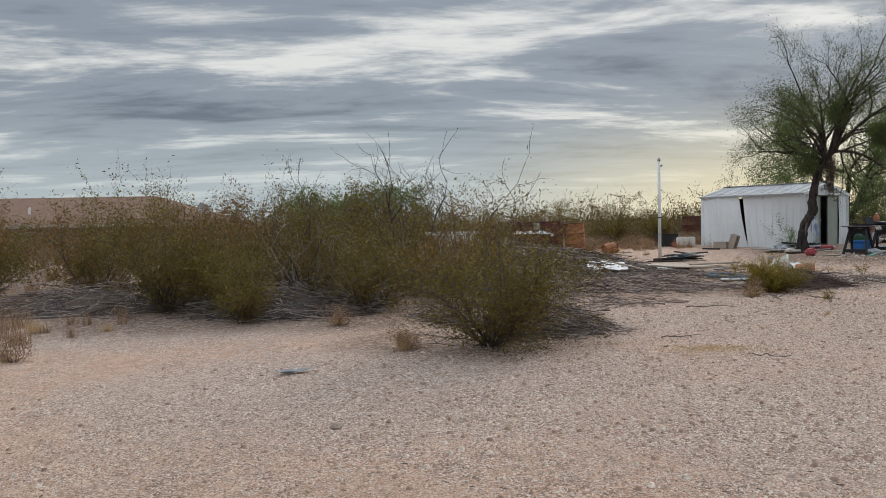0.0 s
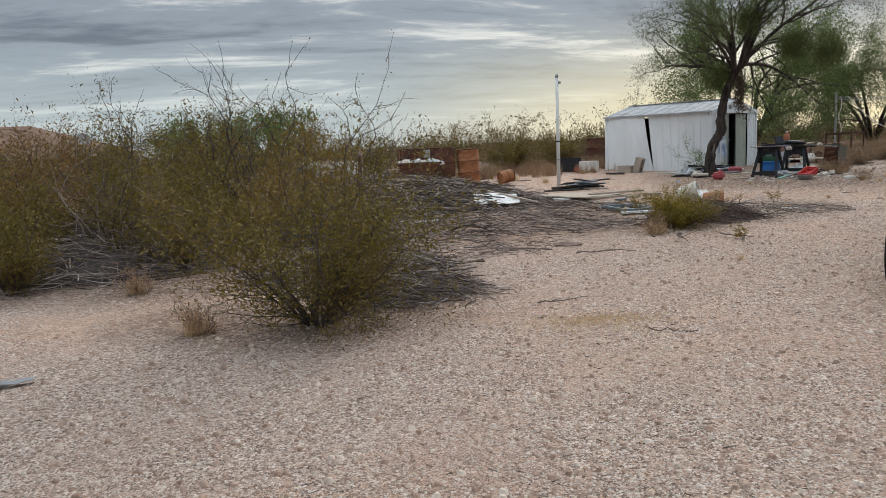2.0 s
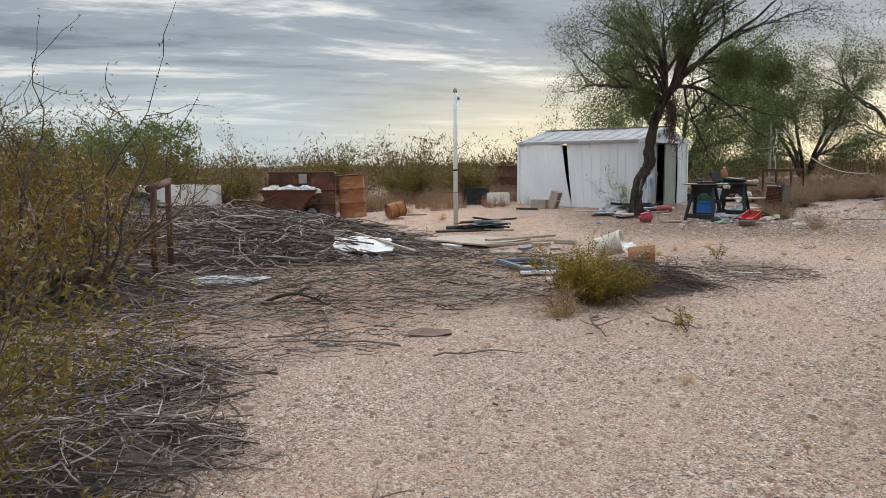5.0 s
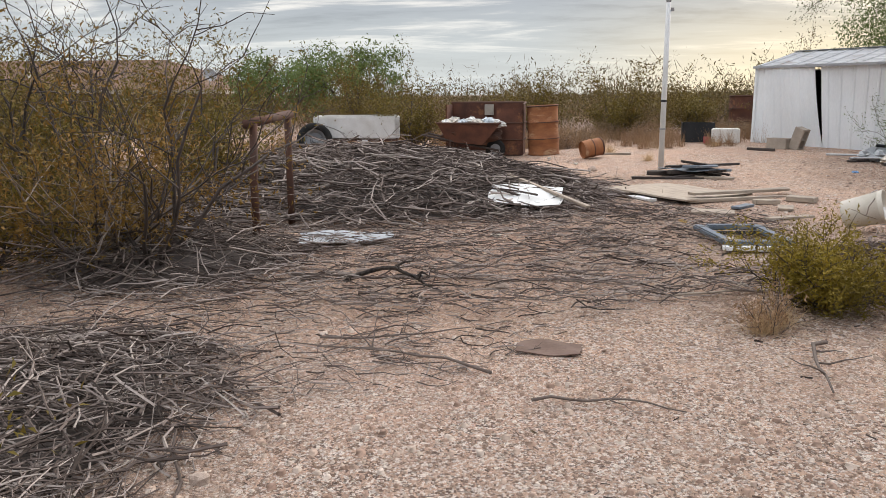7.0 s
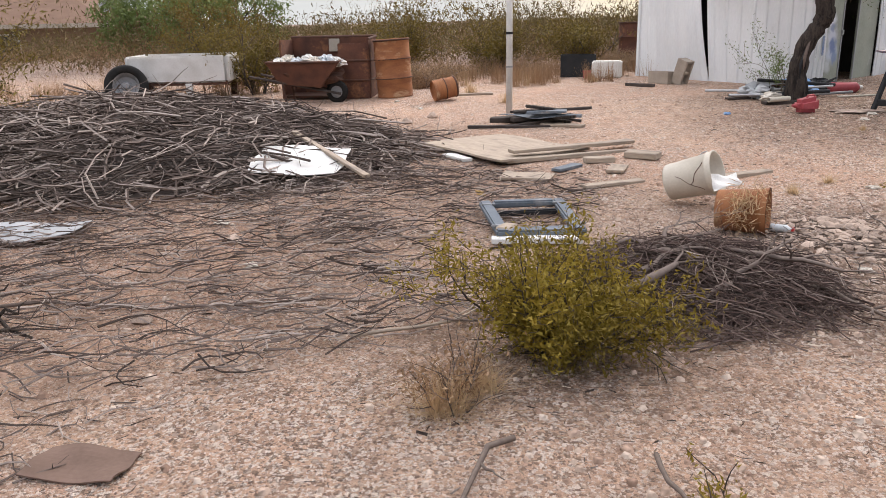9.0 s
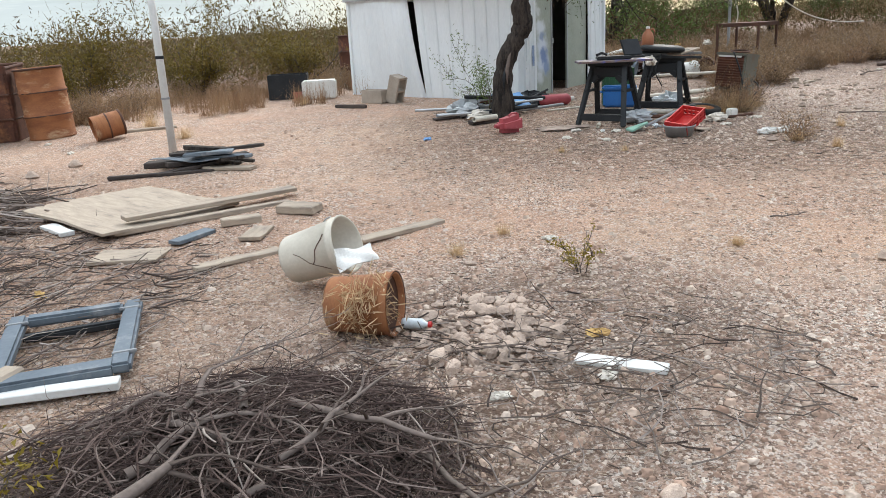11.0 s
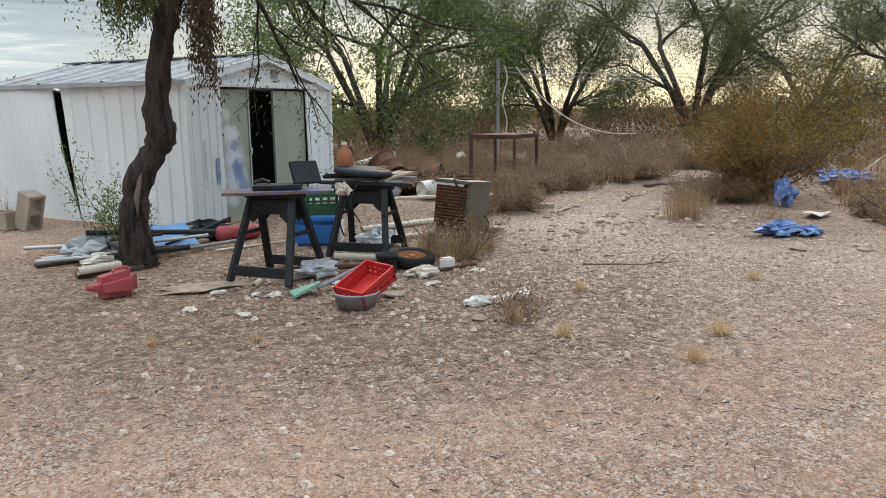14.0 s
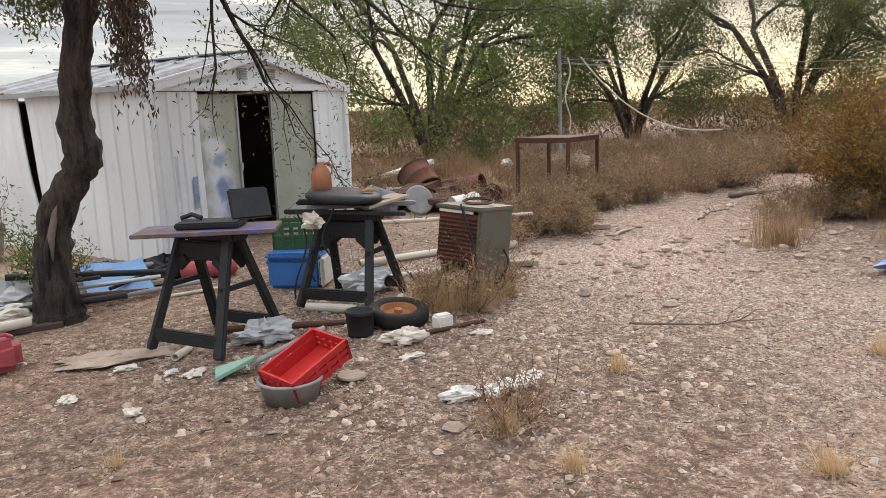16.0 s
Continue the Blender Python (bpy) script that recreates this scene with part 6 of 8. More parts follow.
charred = np.random.default_rng(88)
for i in range(11):
    plank(5.72 + charred.normal(0, 0.22), 18.55 + charred.normal(0, 0.13), charred.uniform(-50, 40), (charred.uniform(0.25, 0.7), charred.uniform(0.05, 0.13), 0.03), (M_TWIG_DARK, M_BARK, M_SLATE)[i % 3], "charred dark board on a low heap", 0.02 + 0.016 * i, charred.uniform(-9, 9))


def steel_frame():
    e = thing("scrap_trestle", 5.28, 14.40, "slate-grey steel frame with crossbars lying on twigs", "steel frame", rz=5)
    for q in (-1, 1):
        bar = part("side_bar", Geo().box((q * 0.255, 0, 0.06), (0.085, 0.86, 0.05), Matrix.Rotation(q * -0.03, 4, "Z")), M_SLATE, e, bevel=0.012)
        for y in (-0.3, 0.3):
            part("strap", Geo().box((q * 0.255, y, 0.082), (0.10, 0.022, 0.014)), M_GREY, bar, bevel=0.003)
    part("crossbar", Geo().box((0, 0.34, 0.075), (0.44, 0.075, 0.05)), M_SLATE, e, bevel=0.012)
    part("crossbar", Geo().box((0, 0.20, 0.04), (0.44, 0.05, 0.04), Matrix.Rotation(0.06, 4, "Z")), M_BLACK, e, bevel=0.01)
    part("crossbar", Geo().box((0, -0.38, 0.055), (0.44, 0.11, 0.05)), M_SLATE, e, bevel=0.012)


steel_frame()


def bucket(name, x, y, label, r, h, mat, rx=0, ry=0, rz=0, z=None, rim=0.012, handle=True, sides=26):
    e = thing(name, x, y, label, "bucket", z=z, rx=rx, ry=ry, rz=rz)
    pr = [(0.0, 0.012), (r * 0.84, 0.012), (r * 0.86, 0.0), (r * 0.88, 0.01), (r * 0.99, h * 0.86), (r * 1.04, h * 0.87), (r * 1.0, h * 0.9), (r * 1.06, h * 0.985), (r * 1.03, h), (r * 0.96, h * 0.99), (r * 0.86, 0.03), (0.0, 0.03)]
    part("shell", Geo().lathe(pr, sides), mat, e, smooth=True)
    if handle:
        a = np.linspace(0, np.pi, 12)
        part("handle", Geo().tube(np.stack([r * 1.08 * np.cos(a), 0.25 * r * np.sin(a), h * 0.88 + 0.0 * a - r * 0.9 * np.sin(a)], 1), 0.004, 6), M_ALU, e)
    return e


bb = bucket("bucket", 6.34, 14.95, "broken cream plastic bucket lying on its side", 0.15, 0.36, M_PVC, rx=0, ry=72, rz=-34, z=gz(6.4, 14.9) + 0.15)
for a0, z0, a1, z1, r in ((-1.9, 0.10, -0.9, 0.28, 0.0022), (-1.3, 0.20, -2.3, 0.30, 0.0028)):
    t = np.linspace(0, 1, 7)
    a, z = a0 + (a1 - a0) * t, z0 + (z1 - z0) * t + 0.008 * np.sin(9 * t)
    q = 0.129 + 0.021 * z / 0.32
    part("crack", Geo().tube(np.stack([q * np.cos(a), q * np.sin(a), z], 1), r, 5), M_RUST_DARK, bb, "dark open crack")
sheet("bucket_shard", 6.64, 14.66, "broken white shard of a plastic bucket", "scrap", (0.22, 0.12), M_WHITE, 310, 20, 0.20, 0.03, 40, 0)
rb = bucket("bucket", 6.475, 14.25, "rusty steel bucket on its side spilling straw", 0.145, 0.31, M_RUST_ORANGE, ry=88, rz=-27, z=gz(6.5, 14.2) + 0.135, handle=False)
part("bucket_bottom", Geo().lathe([(0.0, 0.27), (0.136, 0.275), (0.148, 0.31), (0.155, 0.312)], 26), M_RUST_DARK, rb)


def straw(x, y, z, seed, size, n, mat, label):
    rs = np.random.default_rng(seed)
    p = rs.normal(0, 1, (n, 3)) * np.array(size)
    a = rs.normal(0, 1, (n, 3))
    a /= np.linalg.norm(a, axis=1)[:, None]
    b = np.cross(a, rs.normal(0, 1, (n, 3)))
    b /= np.linalg.norm(b, axis=1)[:, None]
    s = rs.uniform(0.02, 0.05, (n, 1))
    ob = part("straw_clump", quads_mesh("straw_clump", np.stack([p - a * s, p + b * 0.003, p + a * s, p - b * 0.003], 1)), mat)
    ob.matrix_basis = pose(x, y, z)
    return tagged(ob, label, "straw", kind="stuff")


straw(2.82, 8.0, gz(2.82, 8.0) + 0.012, 321, (0.30, 0.13, 0.004), 700, M_GRASS, "orange-yellow straw bits strewn on sand")
straw(6.60, 14.06, gz(6.6, 14.05) + 0.17, 320, (0.06, 0.03, 0.06), 700, M_GRASS, "yellow straw clinging to a rusty bucket")


def stone_mesh(seed, size, squash=(1, 1, 0.7)):
    bm = bmesh.new()
    bmesh.ops.create_icosphere(bm, subdivisions=2, radius=1.0)
    rs = np.random.default_rng(seed)
    ph = rs.uniform(0, 6, 3)
    for vv in bm.verts:
        c = vv.co
        k = 1 + 0.16 * math.sin(3 * c.x + ph[0]) + 0.14 * math.sin(4 * c.y + ph[1]) + 0.12 * math.sin(5 * c.z + ph[2]) + rs.normal(0, 0.04)
        vv.co = Vector((c.x * k * squash[0], c.y * k * squash[1], c.z * k * squash[2])) * size
    me = bpy.data.meshes.new("stone")
    bm.to_mesh(me)
    bm.free()
    me.materials.append(M_STONE)
    return me


STONES = [stone_mesh(400 + i, 1.0, (1, 0.8 + 0.05 * i, 0.55 + 0.05 * i)) for i in range(6)]


def stone(x, y, r, k, label="pale stone on the ground", group="stones in the heap", z=0.25):
    ob = new("stone", STONES[k % 6])
    ob.matrix_basis = pose(x, y, gz(x, y) + r * z, 0, 0, 47 * k) @ Matrix.Diagonal((r, r, r, 1))
    return tagged(ob, label, "stone", group)


rs = np.random.default_rng(77)
for i in range(190):
    a, q = rs.uniform(0, 2 * np.pi), rs.uniform(0, 1) ** 0.7
    stone(7.15 + 0.36 * q * math.cos(a), 13.95 + 0.48 * q * math.sin(a), rs.uniform(0.012, 0.04), i, "pale pinkish stone in a low stone heap", z=0.25 + 0.8 * (1 - q) * rs.uniform())
for i, (sx, sy, sr) in enumerate([(-0.79, 5.6, 0.07), (9.43, 14.1, 0.075), (6.86, 13.75, 0.085), (8.17, 14.62, 0.05), (7.33, 14.9, 0.05), (3.3, 14.2, 0.09), (3.2, 12.9, 0.08), (4.3, 12.9, 0.06), (2.1, 13.3, 0.08), (1.6, 13.4, 0.07), (6.95, 12.5, 0.05), (7.3, 12.6, 0.06),
                                  (14.4, 17.6, 0.12), (14.9, 17.3, 0.10), (15.5, 17.0, 0.13), (13.7, 19.5, 0.09), (12.0, 17.6, 0.06), (10.9, 17.1, 0.07), (12.8, 18.2, 0.07), (13.2, 20.8, 0.08), (2.1, 10.1, 0.06), (1.9, 9.8, 0.07), (2.3, 9.9, 0.05), (2.0, 9.4, 0.06), (4.4, 19.4, 0.12), (4.1, 18.9, 0.1)]):
    stone(sx, sy, sr * 0.62, i + 3, group="loose stones")


# ---- small litter near the stone heap ----
def bottle():
    e = thing("bottle", 6.83, 14.1, "clear plastic bottle with a red cap lying on stones", "bottle", rz=-30, z=gz(6.83, 14.1) + 0.036)
    m = pose(0, 0, 0, 0, 90, 0)
    e.scale = (0.72, 0.72, 0.72)
    part("body", Geo().lathe([(0.0, -0.08), (0.033, -0.08), (0.036, -0.05), (0.034, 0.0), (0.036, 0.05), (0.014, 0.085), (0.013, 0.1)], 18, m), M_SPRAY_W, e, smooth=True)
    part("cap", Geo().lathe([(0.0, 0.118), (0.02, 0.116), (0.02, 0.095)], 14, m), M_RED, e)


bottle()
crumple("plastic_scrap", 7.58, 13.74, "orange plastic scrap on stones", "scrap", (0.05, 0.035, 0.03), M_STRAW, 330)
for i, (sx, sy, mt, nm) in enumerate([(7.0, 13.35, M_CLOTH, "white"), (7.45, 13.35, M_CLOTH, "white"), (8.0, 18.9, M_BLUE_SHEET, "blue"), (4.95, 15.3, M_STRAW, "yellow"), (3.55, 13.7, M_CLOTH, "white"), (3.1, 14.6, M_CLOTH, "white"), (1.75, 9.4, M_CLOTH, "white"), (0.9, 9.3, M_CLOTH, "white"), (1.3, 13.9, M_CLOTH, "white"), (7.9, 15.1, M_CLOTH, "white"),
                                      (9.55, 18.55, M_CLOTH, "white"), (9.9, 18.3, M_CLOTH, "white"), (10.15, 18.25, M_CLOTH, "white"), (9.6, 17.9, M_CLOTH, "white"), (11.5, 18.2, M_CLOTH, "white"), (11.0, 18.0, M_CLOTH, "white"), (10.4, 18.4, M_SPRAY_W, "pale blue"), (9.3, 18.2, M_CLOTH, "white"), (15.0, 17.5, M_CLOTH, "white"), (16.2, 18.2, M_CLOTH, "white"), (15.6, 21.0, M_CLOTH, "white"), (3.8, 21.0, M_CLOTH, "white"), (4.2, 20.2, M_CLOTH, "white")]):
    crumple("litter_scrap", sx, sy, f"crumpled {nm} scrap of litter on the ground", "litter", (0.038 + 0.01 * (i % 4), 0.024 + 0.008 * (i % 3), 0.028), mt, 340 + i, rz=37 * i)
scraps = np.random.default_rng(91)
for i in range(16):
    crumple("litter_scrap", 10.7 + scraps.normal(0, 0.7), 18.55 + scraps.normal(0, 0.35), "small crumpled scrap of litter on the dirt", "litter", (0.03 + 0.012 * (i % 3), 0.022, 0.026), (M_CLOTH, M_WHITE, M_GREY, M_CARDBOARD)[i % 4], 430 + i, rz=53 * i)
for i, (sx, sy) in enumerate([(11.05, 17.38), (11.25, 17.36), (11.4, 17.4)]):
    crumple("rag", sx, sy, "dirty white rag lying on the ground", "rag", (0.10, 0.04, 0.06), M_WHITE, 380 + i, rz=20 * i)


# ---- beside the shed and the tree ----
def block(x, y, rz, z, rx=0, label="grey-tan concrete block beside the shed"):
    e = new("concrete_block")
    e.matrix_basis = pose(x, y, gz(x, y) + z, 0, 0, rz) @ pose(0, 0, 0, rx, -72 if z > 0.15 else 0, 0)
    tagged(e, label, "concrete block", "blocks by the shed")
    L_, W_, H_ = 0.40, 0.19, 0.19
    for sy in (-1, 1):
        part("face_shell", Geo().box((0, sy * (W_ / 2 - 0.017), 0), (L_, 0.034, H_)), M_CONCRETE, e, bevel=0.004)
    for sx in (-1, 0, 1):
        part("web", Geo().box((sx * (L_ / 2 - 0.018), 0, 0), (0.034, W_ - 0.07, H_ - 0.002)), M_CONCRETE, e, bevel=0.004)


block(8.30, 22.15, -52, 0.195, 0, "tan concrete block leaning upright against the shed")
block(8.02, 22.35, -52, 0.095)


def gas_can():
    e = thing("fuel_can", 8.88, 18.78, "faded red plastic fuel can lying on its side", "fuel can", rz=20)
    e.scale = (0.8, 0.8, 0.85)
    bm = bmesh.new()
    bmesh.ops.create_cube(bm, size=1.0, matrix=Matrix.Translation((0, 0, 0.115)) @ Matrix.Diagonal((0.36, 0.25, 0.23, 1)))
    for vv in bm.verts:
        if vv.co.x < 0:
            vv.co.z = 0.06 + (vv.co.z - 0.06) * 0.72
            vv.co.y *= 0.8
    bmesh.ops.bevel(bm, geom=bm.edges[:], offset=0.055, segments=4, affect="EDGES")
    part("body", bm, M_RED_FADED, e)
    part("spout", Geo().lathe([(0.0, 0.07), (0.022, 0.07), (0.028, 0.0)], 14, pose(-0.17, 0, 0.10, 0, -80, 0)), M_RED_FADED, e)
    part("handle", Geo().tube([(-0.02, -0.03, 0.22), (0.02, -0.03, 0.245), (0.1, -0.03, 0.245), (0.14, -0.03, 0.22)], 0.014, 8), M_RED_FADED, e)


gas_can()


def pipe(x, y, rz, length, r, mat, label, z=0.0, ry=0.0, name="pipe"):
    m = pose(0, 0, 0, 0, 90, 0)
    ob = part(name, Geo().lathe([(r * 0.8, -length / 2), (r, -length / 2), (r, length / 2), (r * 0.8, length / 2), (r * 0.8, -length / 2)], 14, m), mat, smooth=False)
    ob.matrix_basis = pose(x, y, gz(x, y) + r + z, 0, ry, rz)
    return tagged(ob, label, "pipe", "pipes on the ground")


pipe(8.95, 19.93, 2, 1.15, 0.017, M_ALU, "bright aluminium pipe lying by the tree", 0.06), pipe(9.0, 20.25, 10, 1.2, 0.02, M_ALU, "dull aluminium pipe lying by the tree", 0.02), pipe(8.9, 20.6, -14, 1.3, 0.018, M_ALU, "dull aluminium pipe lying by the tree", 0.03)
pipe(9.7, 20.1, 22, 0.9, 0.018, M_GREY, "grey pipe lying by the tree", 0.03), pipe(9.75, 20.45, 40, 0.9, 0.014, M_BLACK, "black pipe on a heap of scrap", 0.12, -8), pipe(9.5, 20.75, 15, 1.3, 0.02, M_RUST_DARK, "dark rusty pipe on a heap of scrap", 0.06, -5), pipe(10.15, 20.1, 14, 0.7, 0.012, M_PVC, "thin pale pipe on the ground")
pipe(8.82, 19.45, 24, 0.34, 0.032, M_PVC, "short pale plastic pipe by the tree", 0.04), pipe(10.8, 19.08, -38, 0.36, 0.03, M_PVC, "pale plastic pipe under a sawhorse"), pipe(12.5, 20.2, 22, 0.42, 0.035, M_PVC, "pale plastic pipe lying on gravel"), pipe(11.9, 20.3, 12, 1.3, 0.03, M_PVC, "long pale plastic pipe lying on gravel")
pipe(12.9, 24.5, 130, 1.2, 0.035, M_WHITE, "white plastic pipe leaning behind the shed", 0.2, 14), pipe(13.1, 24.0, 150, 1.0, 0.03, M_WHITE, "white plastic pipe behind the shed", 0.02), pipe(12.2, 20.9, -12, 1.8, 0.02, M_PVC, "pale pipe lying across rubbish", 0.18), pipe(9.85, 18.62, 60, 0.16, 0.022, M_PVC, "short brown plastic pipe end")
crumple("tarp", 8.80, 20.15, "grey tarp crumpled beside the tree", "tarp", (0.22, 0.15, 0.20), M_SHED_GREY, 390)
crumple("tarp", 8.92, 19.78, "dirty white tarp crumpled beside the tree", "tarp", (0.2, 0.1, 0.12), M_CLOTH, 391)
scrapped = np.random.default_rng(89)
for i in range(8):
    pipe(9.1 + scrapped.normal(0, 0.3), 20.3 + scrapped.normal(0, 0.28), scrapped.uniform(-25, 35), scrapped.uniform(0.5, 1.2), 0.015 + 0.008 * (i % 2), (M_ALU, M_GREY, M_RUST_DARK, M_BLACK)[i % 4], "bent pipe on a heap of scrap by the tree", 0.03 + 0.02 * i, scrapped.uniform(-8, 8))
for i in range(4):
    plank(8.7 + 0.28 * i, 20.15 + 0.14 * (i % 2), 12 + 9 * i, (0.7, 0.08, 0.025), (M_TWIG_DARK, M_PALE_WOOD)[i % 2], "rotten board under a heap of scrap", 0.005 * i)
sheet("blue_board", 9.45, 20.35, "light blue plastic panel leaning on scrap", "plastic panel", (0.46, 0.40), M_BLUE_SHEET, 311, 12, 0.10, 0.012, 28, 0, 0.02)
crumple("black_bag", 9.8, 20.7, "black bag on a heap of pipes", "bag", (0.26, 0.15, 0.17), M_BLACK, 392)
crumple("black_bag", 9.35, 20.75, "black bag on a heap of pipes", "bag", (0.24, 0.16, 0.15), M_BLACK, 393)


def extinguisher():
    e = thing("red_cylinder", 10.12, 20.55, "red metal cylinder lying by the shed door", "gas cylinder", rz=3, z=gz(10.1, 20.55) + 0.075)
    m = pose(0, 0, 0, 0, 90, 0)
    part("body", Geo().lathe([(0.0, -0.22), (0.05, -0.21), (0.075, -0.17), (0.075, 0.17), (0.05, 0.21), (0.02, 0.23)], 20, m), M_RED_FADED, e, smooth=True)
    part("neck", Geo().lathe([(0.03, 0.215), (0.03, 0.27), (0.0, 0.275)], 12, m), M_WHITE, e)


extinguisher()


# ---- the work place with two sawhorses ----
def sawhorse(x, y, rz, H):
    e = thing("sawhorse", x, y, "black plastic folding sawhorse standing on dirt", "sawhorse", rz=rz, group="sawhorses by the shed")
    wl, sp = 0.52, 0.27
    for s in (-1, 1):
        for q in (-1, 1):
            a, b = np.array([q * wl / 2, s * sp, 0.0]), np.array([q * (wl / 2 - 0.08), s * 0.045, H])
            d = b - a
            m = Vector(d).to_track_quat("Z", "Y").to_matrix()
            part("leg", Geo().box((a + b) / 2, (0.058, 0.045, float(np.linalg.norm(d))), m), M_BLACK, e, bevel=0.008)
        c = np.array([0, s * (sp - 0.03), 0.09])
        part("foot_rail", Geo().box(c, (wl - 0.02, 0.04, 0.075)), M_BLACK, e, bevel=0.008)
        part("arch", Geo().box((0, s * 0.065, H - 0.07), (wl - 0.14, 0.035, 0.11)), M_BLACK, e, bevel=0.01)
        for q in (-1, 1):
            part("gusset", Geo().box((q * (wl / 2 - 0.12), s * 0.08, H - 0.14), (0.09, 0.03, 0.06), Matrix.Rotation(q * 0.7, 4, "Y")), M_BLACK, e, bevel=0.006)
    part("top_rail", Geo().box((0, 0, H + 0.012), (wl - 0.04, 0.13, 0.045)), M_BLACK, e, bevel=0.008)
    for q in (-1, 1):
        part("brace", Geo().box((q * (wl / 2 - 0.045), 0, 0.36), (0.025, 0.34, 0.03)), M_BLACK, e, bevel=0.004)
    return e


sawhorse(10.06, 18.78, -48, 0.63)
sawhorse(11.0, 19.3, -42, 0.57)
ZT = gz(10.06, 18.78) + 0.665


def on(name, x, y, z, geo, mat, label, category, rz=0, rx=0, ry=0, smooth=False, bevel=0.0):
    ob = part(name, geo, mat, smooth=smooth, bevel=bevel)
    ob.matrix_basis = pose(x, y, z, rx, ry, rz)
    return tagged(ob, label, category)


on("table_board", 10.06, 18.72, ZT + 0.012, Geo().box((0, 0, 0), (0.78, 0.34, 0.022)), M_SIGN, "printed board with red and blue patches on a sawhorse", "board", -16, bevel=0.003)
tb = thing("tool_case", 10.16, 18.74, "open black plastic tool case on a sawhorse", "tool case", rz=-20, z=ZT + 0.024)
part("tray", Geo().box((-0.08, -0.02, 0.02), (0.36, 0.22, 0.035)), M_BLACK, tb, bevel=0.008)
part("lid", Geo().box((0.12, 0.08, 0.115), (0.23, 0.022, 0.20), rot(-32, 0, 25).to_4x4()), M_BLACK, tb, bevel=0.01)
part("clamp", Geo().tube([(-0.26, 0.0, 0.05), (-0.2, 0.02, 0.07), (-0.14, 0.0, 0.05)], 0.014, 7), M_BLACK, tb)
Z2 = gz(11.0, 19.3) + 0.605
for i, (dx, dy, a, ln, wd, mt) in enumerate([(-0.05, -0.12, -20, 0.8, 0.06, M_BLACK), (0.1, 0.02, -5, 0.75, 0.05, M_GREY), (0.0, 0.12, -35, 0.7, 0.05, M_BLACK), (-0.15, 0.05, -60, 0.5, 0.05, M_BLACK)]):
    on("black_bar", 11.0 + dx, 19.3 + dy, Z2 + 0.02 + 0.022 * i, Geo().box((0, 0, 0), (ln, wd, 0.03)), mt, "black plastic bar lying across a sawhorse", "bar", a, 0, 3 - 2 * i, bevel=0.006)
on("round_seat", 10.98, 19.32, Z2 + 0.10, Geo().lathe([(0.0, 0.05), (0.2, 0.048), (0.25, 0.03), (0.26, 0.0), (0.2, -0.02), (0.0, -0.025)], 26), M_BLACK, "round black seat pad on a sawhorse", "seat pad", 0, 3, 4, True)
on("table_board", 11.22, 19.25, Z2 + 0.07, Geo().box((0, 0, 0), (0.34, 0.2, 0.016)), M_PALE_WOOD, "thin weathered board on a sawhorse", "board", 20, 0, -8)
on("scraper", 11.12, 19.22, Z2 + 0.152, Geo().box((0, 0, 0), (0.10, 0.03, 0.02)), M_STRAW, "yellow plastic scraper on a seat pad", "scraper", 15, bevel=0.006)
jg = thing("jug", 10.86, 19.45, "orange-brown plastic jug with handle and white cap", "jug", rz=-20, z=Z2 + 0.145)
jg.scale = (0.84, 0.84, 0.86)
part("body", Geo().lathe([(0.0, 0.0), (0.075, 0.0), (0.083, 0.02), (0.083, 0.12), (0.065, 0.17), (0.03, 0.21), (0.026, 0.235)], 24), M_JUG, jg, smooth=True)
part("cap", Geo().lathe([(0.0, 0.26), (0.028, 0.258), (0.028, 0.23)], 16), M_WHITE, jg)
part("handle", Geo().tube([(0.03, 0.0, 0.21), (0.07, 0, 0.225), (0.095, 0, 0.19), (0.085, 0, 0.13)], 0.011, 8), M_JUG, jg, smooth=True)
for i in range(3):
    t = np.linspace(0, 1, 14)
    part_c = part("cable", Geo().tube(np.stack([10.62 + 0.10 * i + 0.05 * np.sin(5 * t + i), 19.1 + 0.03 * np.cos(4 * t), Z2 + 0.06 - t * (0.56 - 0.1 * i)], 1), 0.006, 6), M_BLACK, smooth=True)
    tagged(part_c, "thin black cable hanging from a sawhorse", "cable", "hanging cables")
crumple("foam_scrap", 10.72, 19.12, "grey foam scrap hanging on a sawhorse", "scrap", (0.06, 0.06, 0.1), M_CLOTH, 394, z=Z2 - 0.06)


def cooler():
    e = thing("cooler", 10.74, 19.92, "blue picnic cooler with a white end on the ground", "cooler", rz=-28)
    part("body", Geo().box((0, 0, 0.115), (0.40, 0.26, 0.22)), M_BLUE, e, bevel=0.025)
    part("lid", Geo().box((0, 0, 0.245), (0.42, 0.28, 0.05)), M_BLUE, e, bevel=0.018)
    part("liner", Geo().box((0.205, 0, 0.125), (0.045, 0.25, 0.23)), M_WHITE, e, bevel=0.02)
    part("handle", Geo().tube([(-0.215, -0.08, 0.19), (-0.245, 0, 0.19), (-0.215, 0.08, 0.19)], 0.012, 7), M_BLUE, e)


cooler()


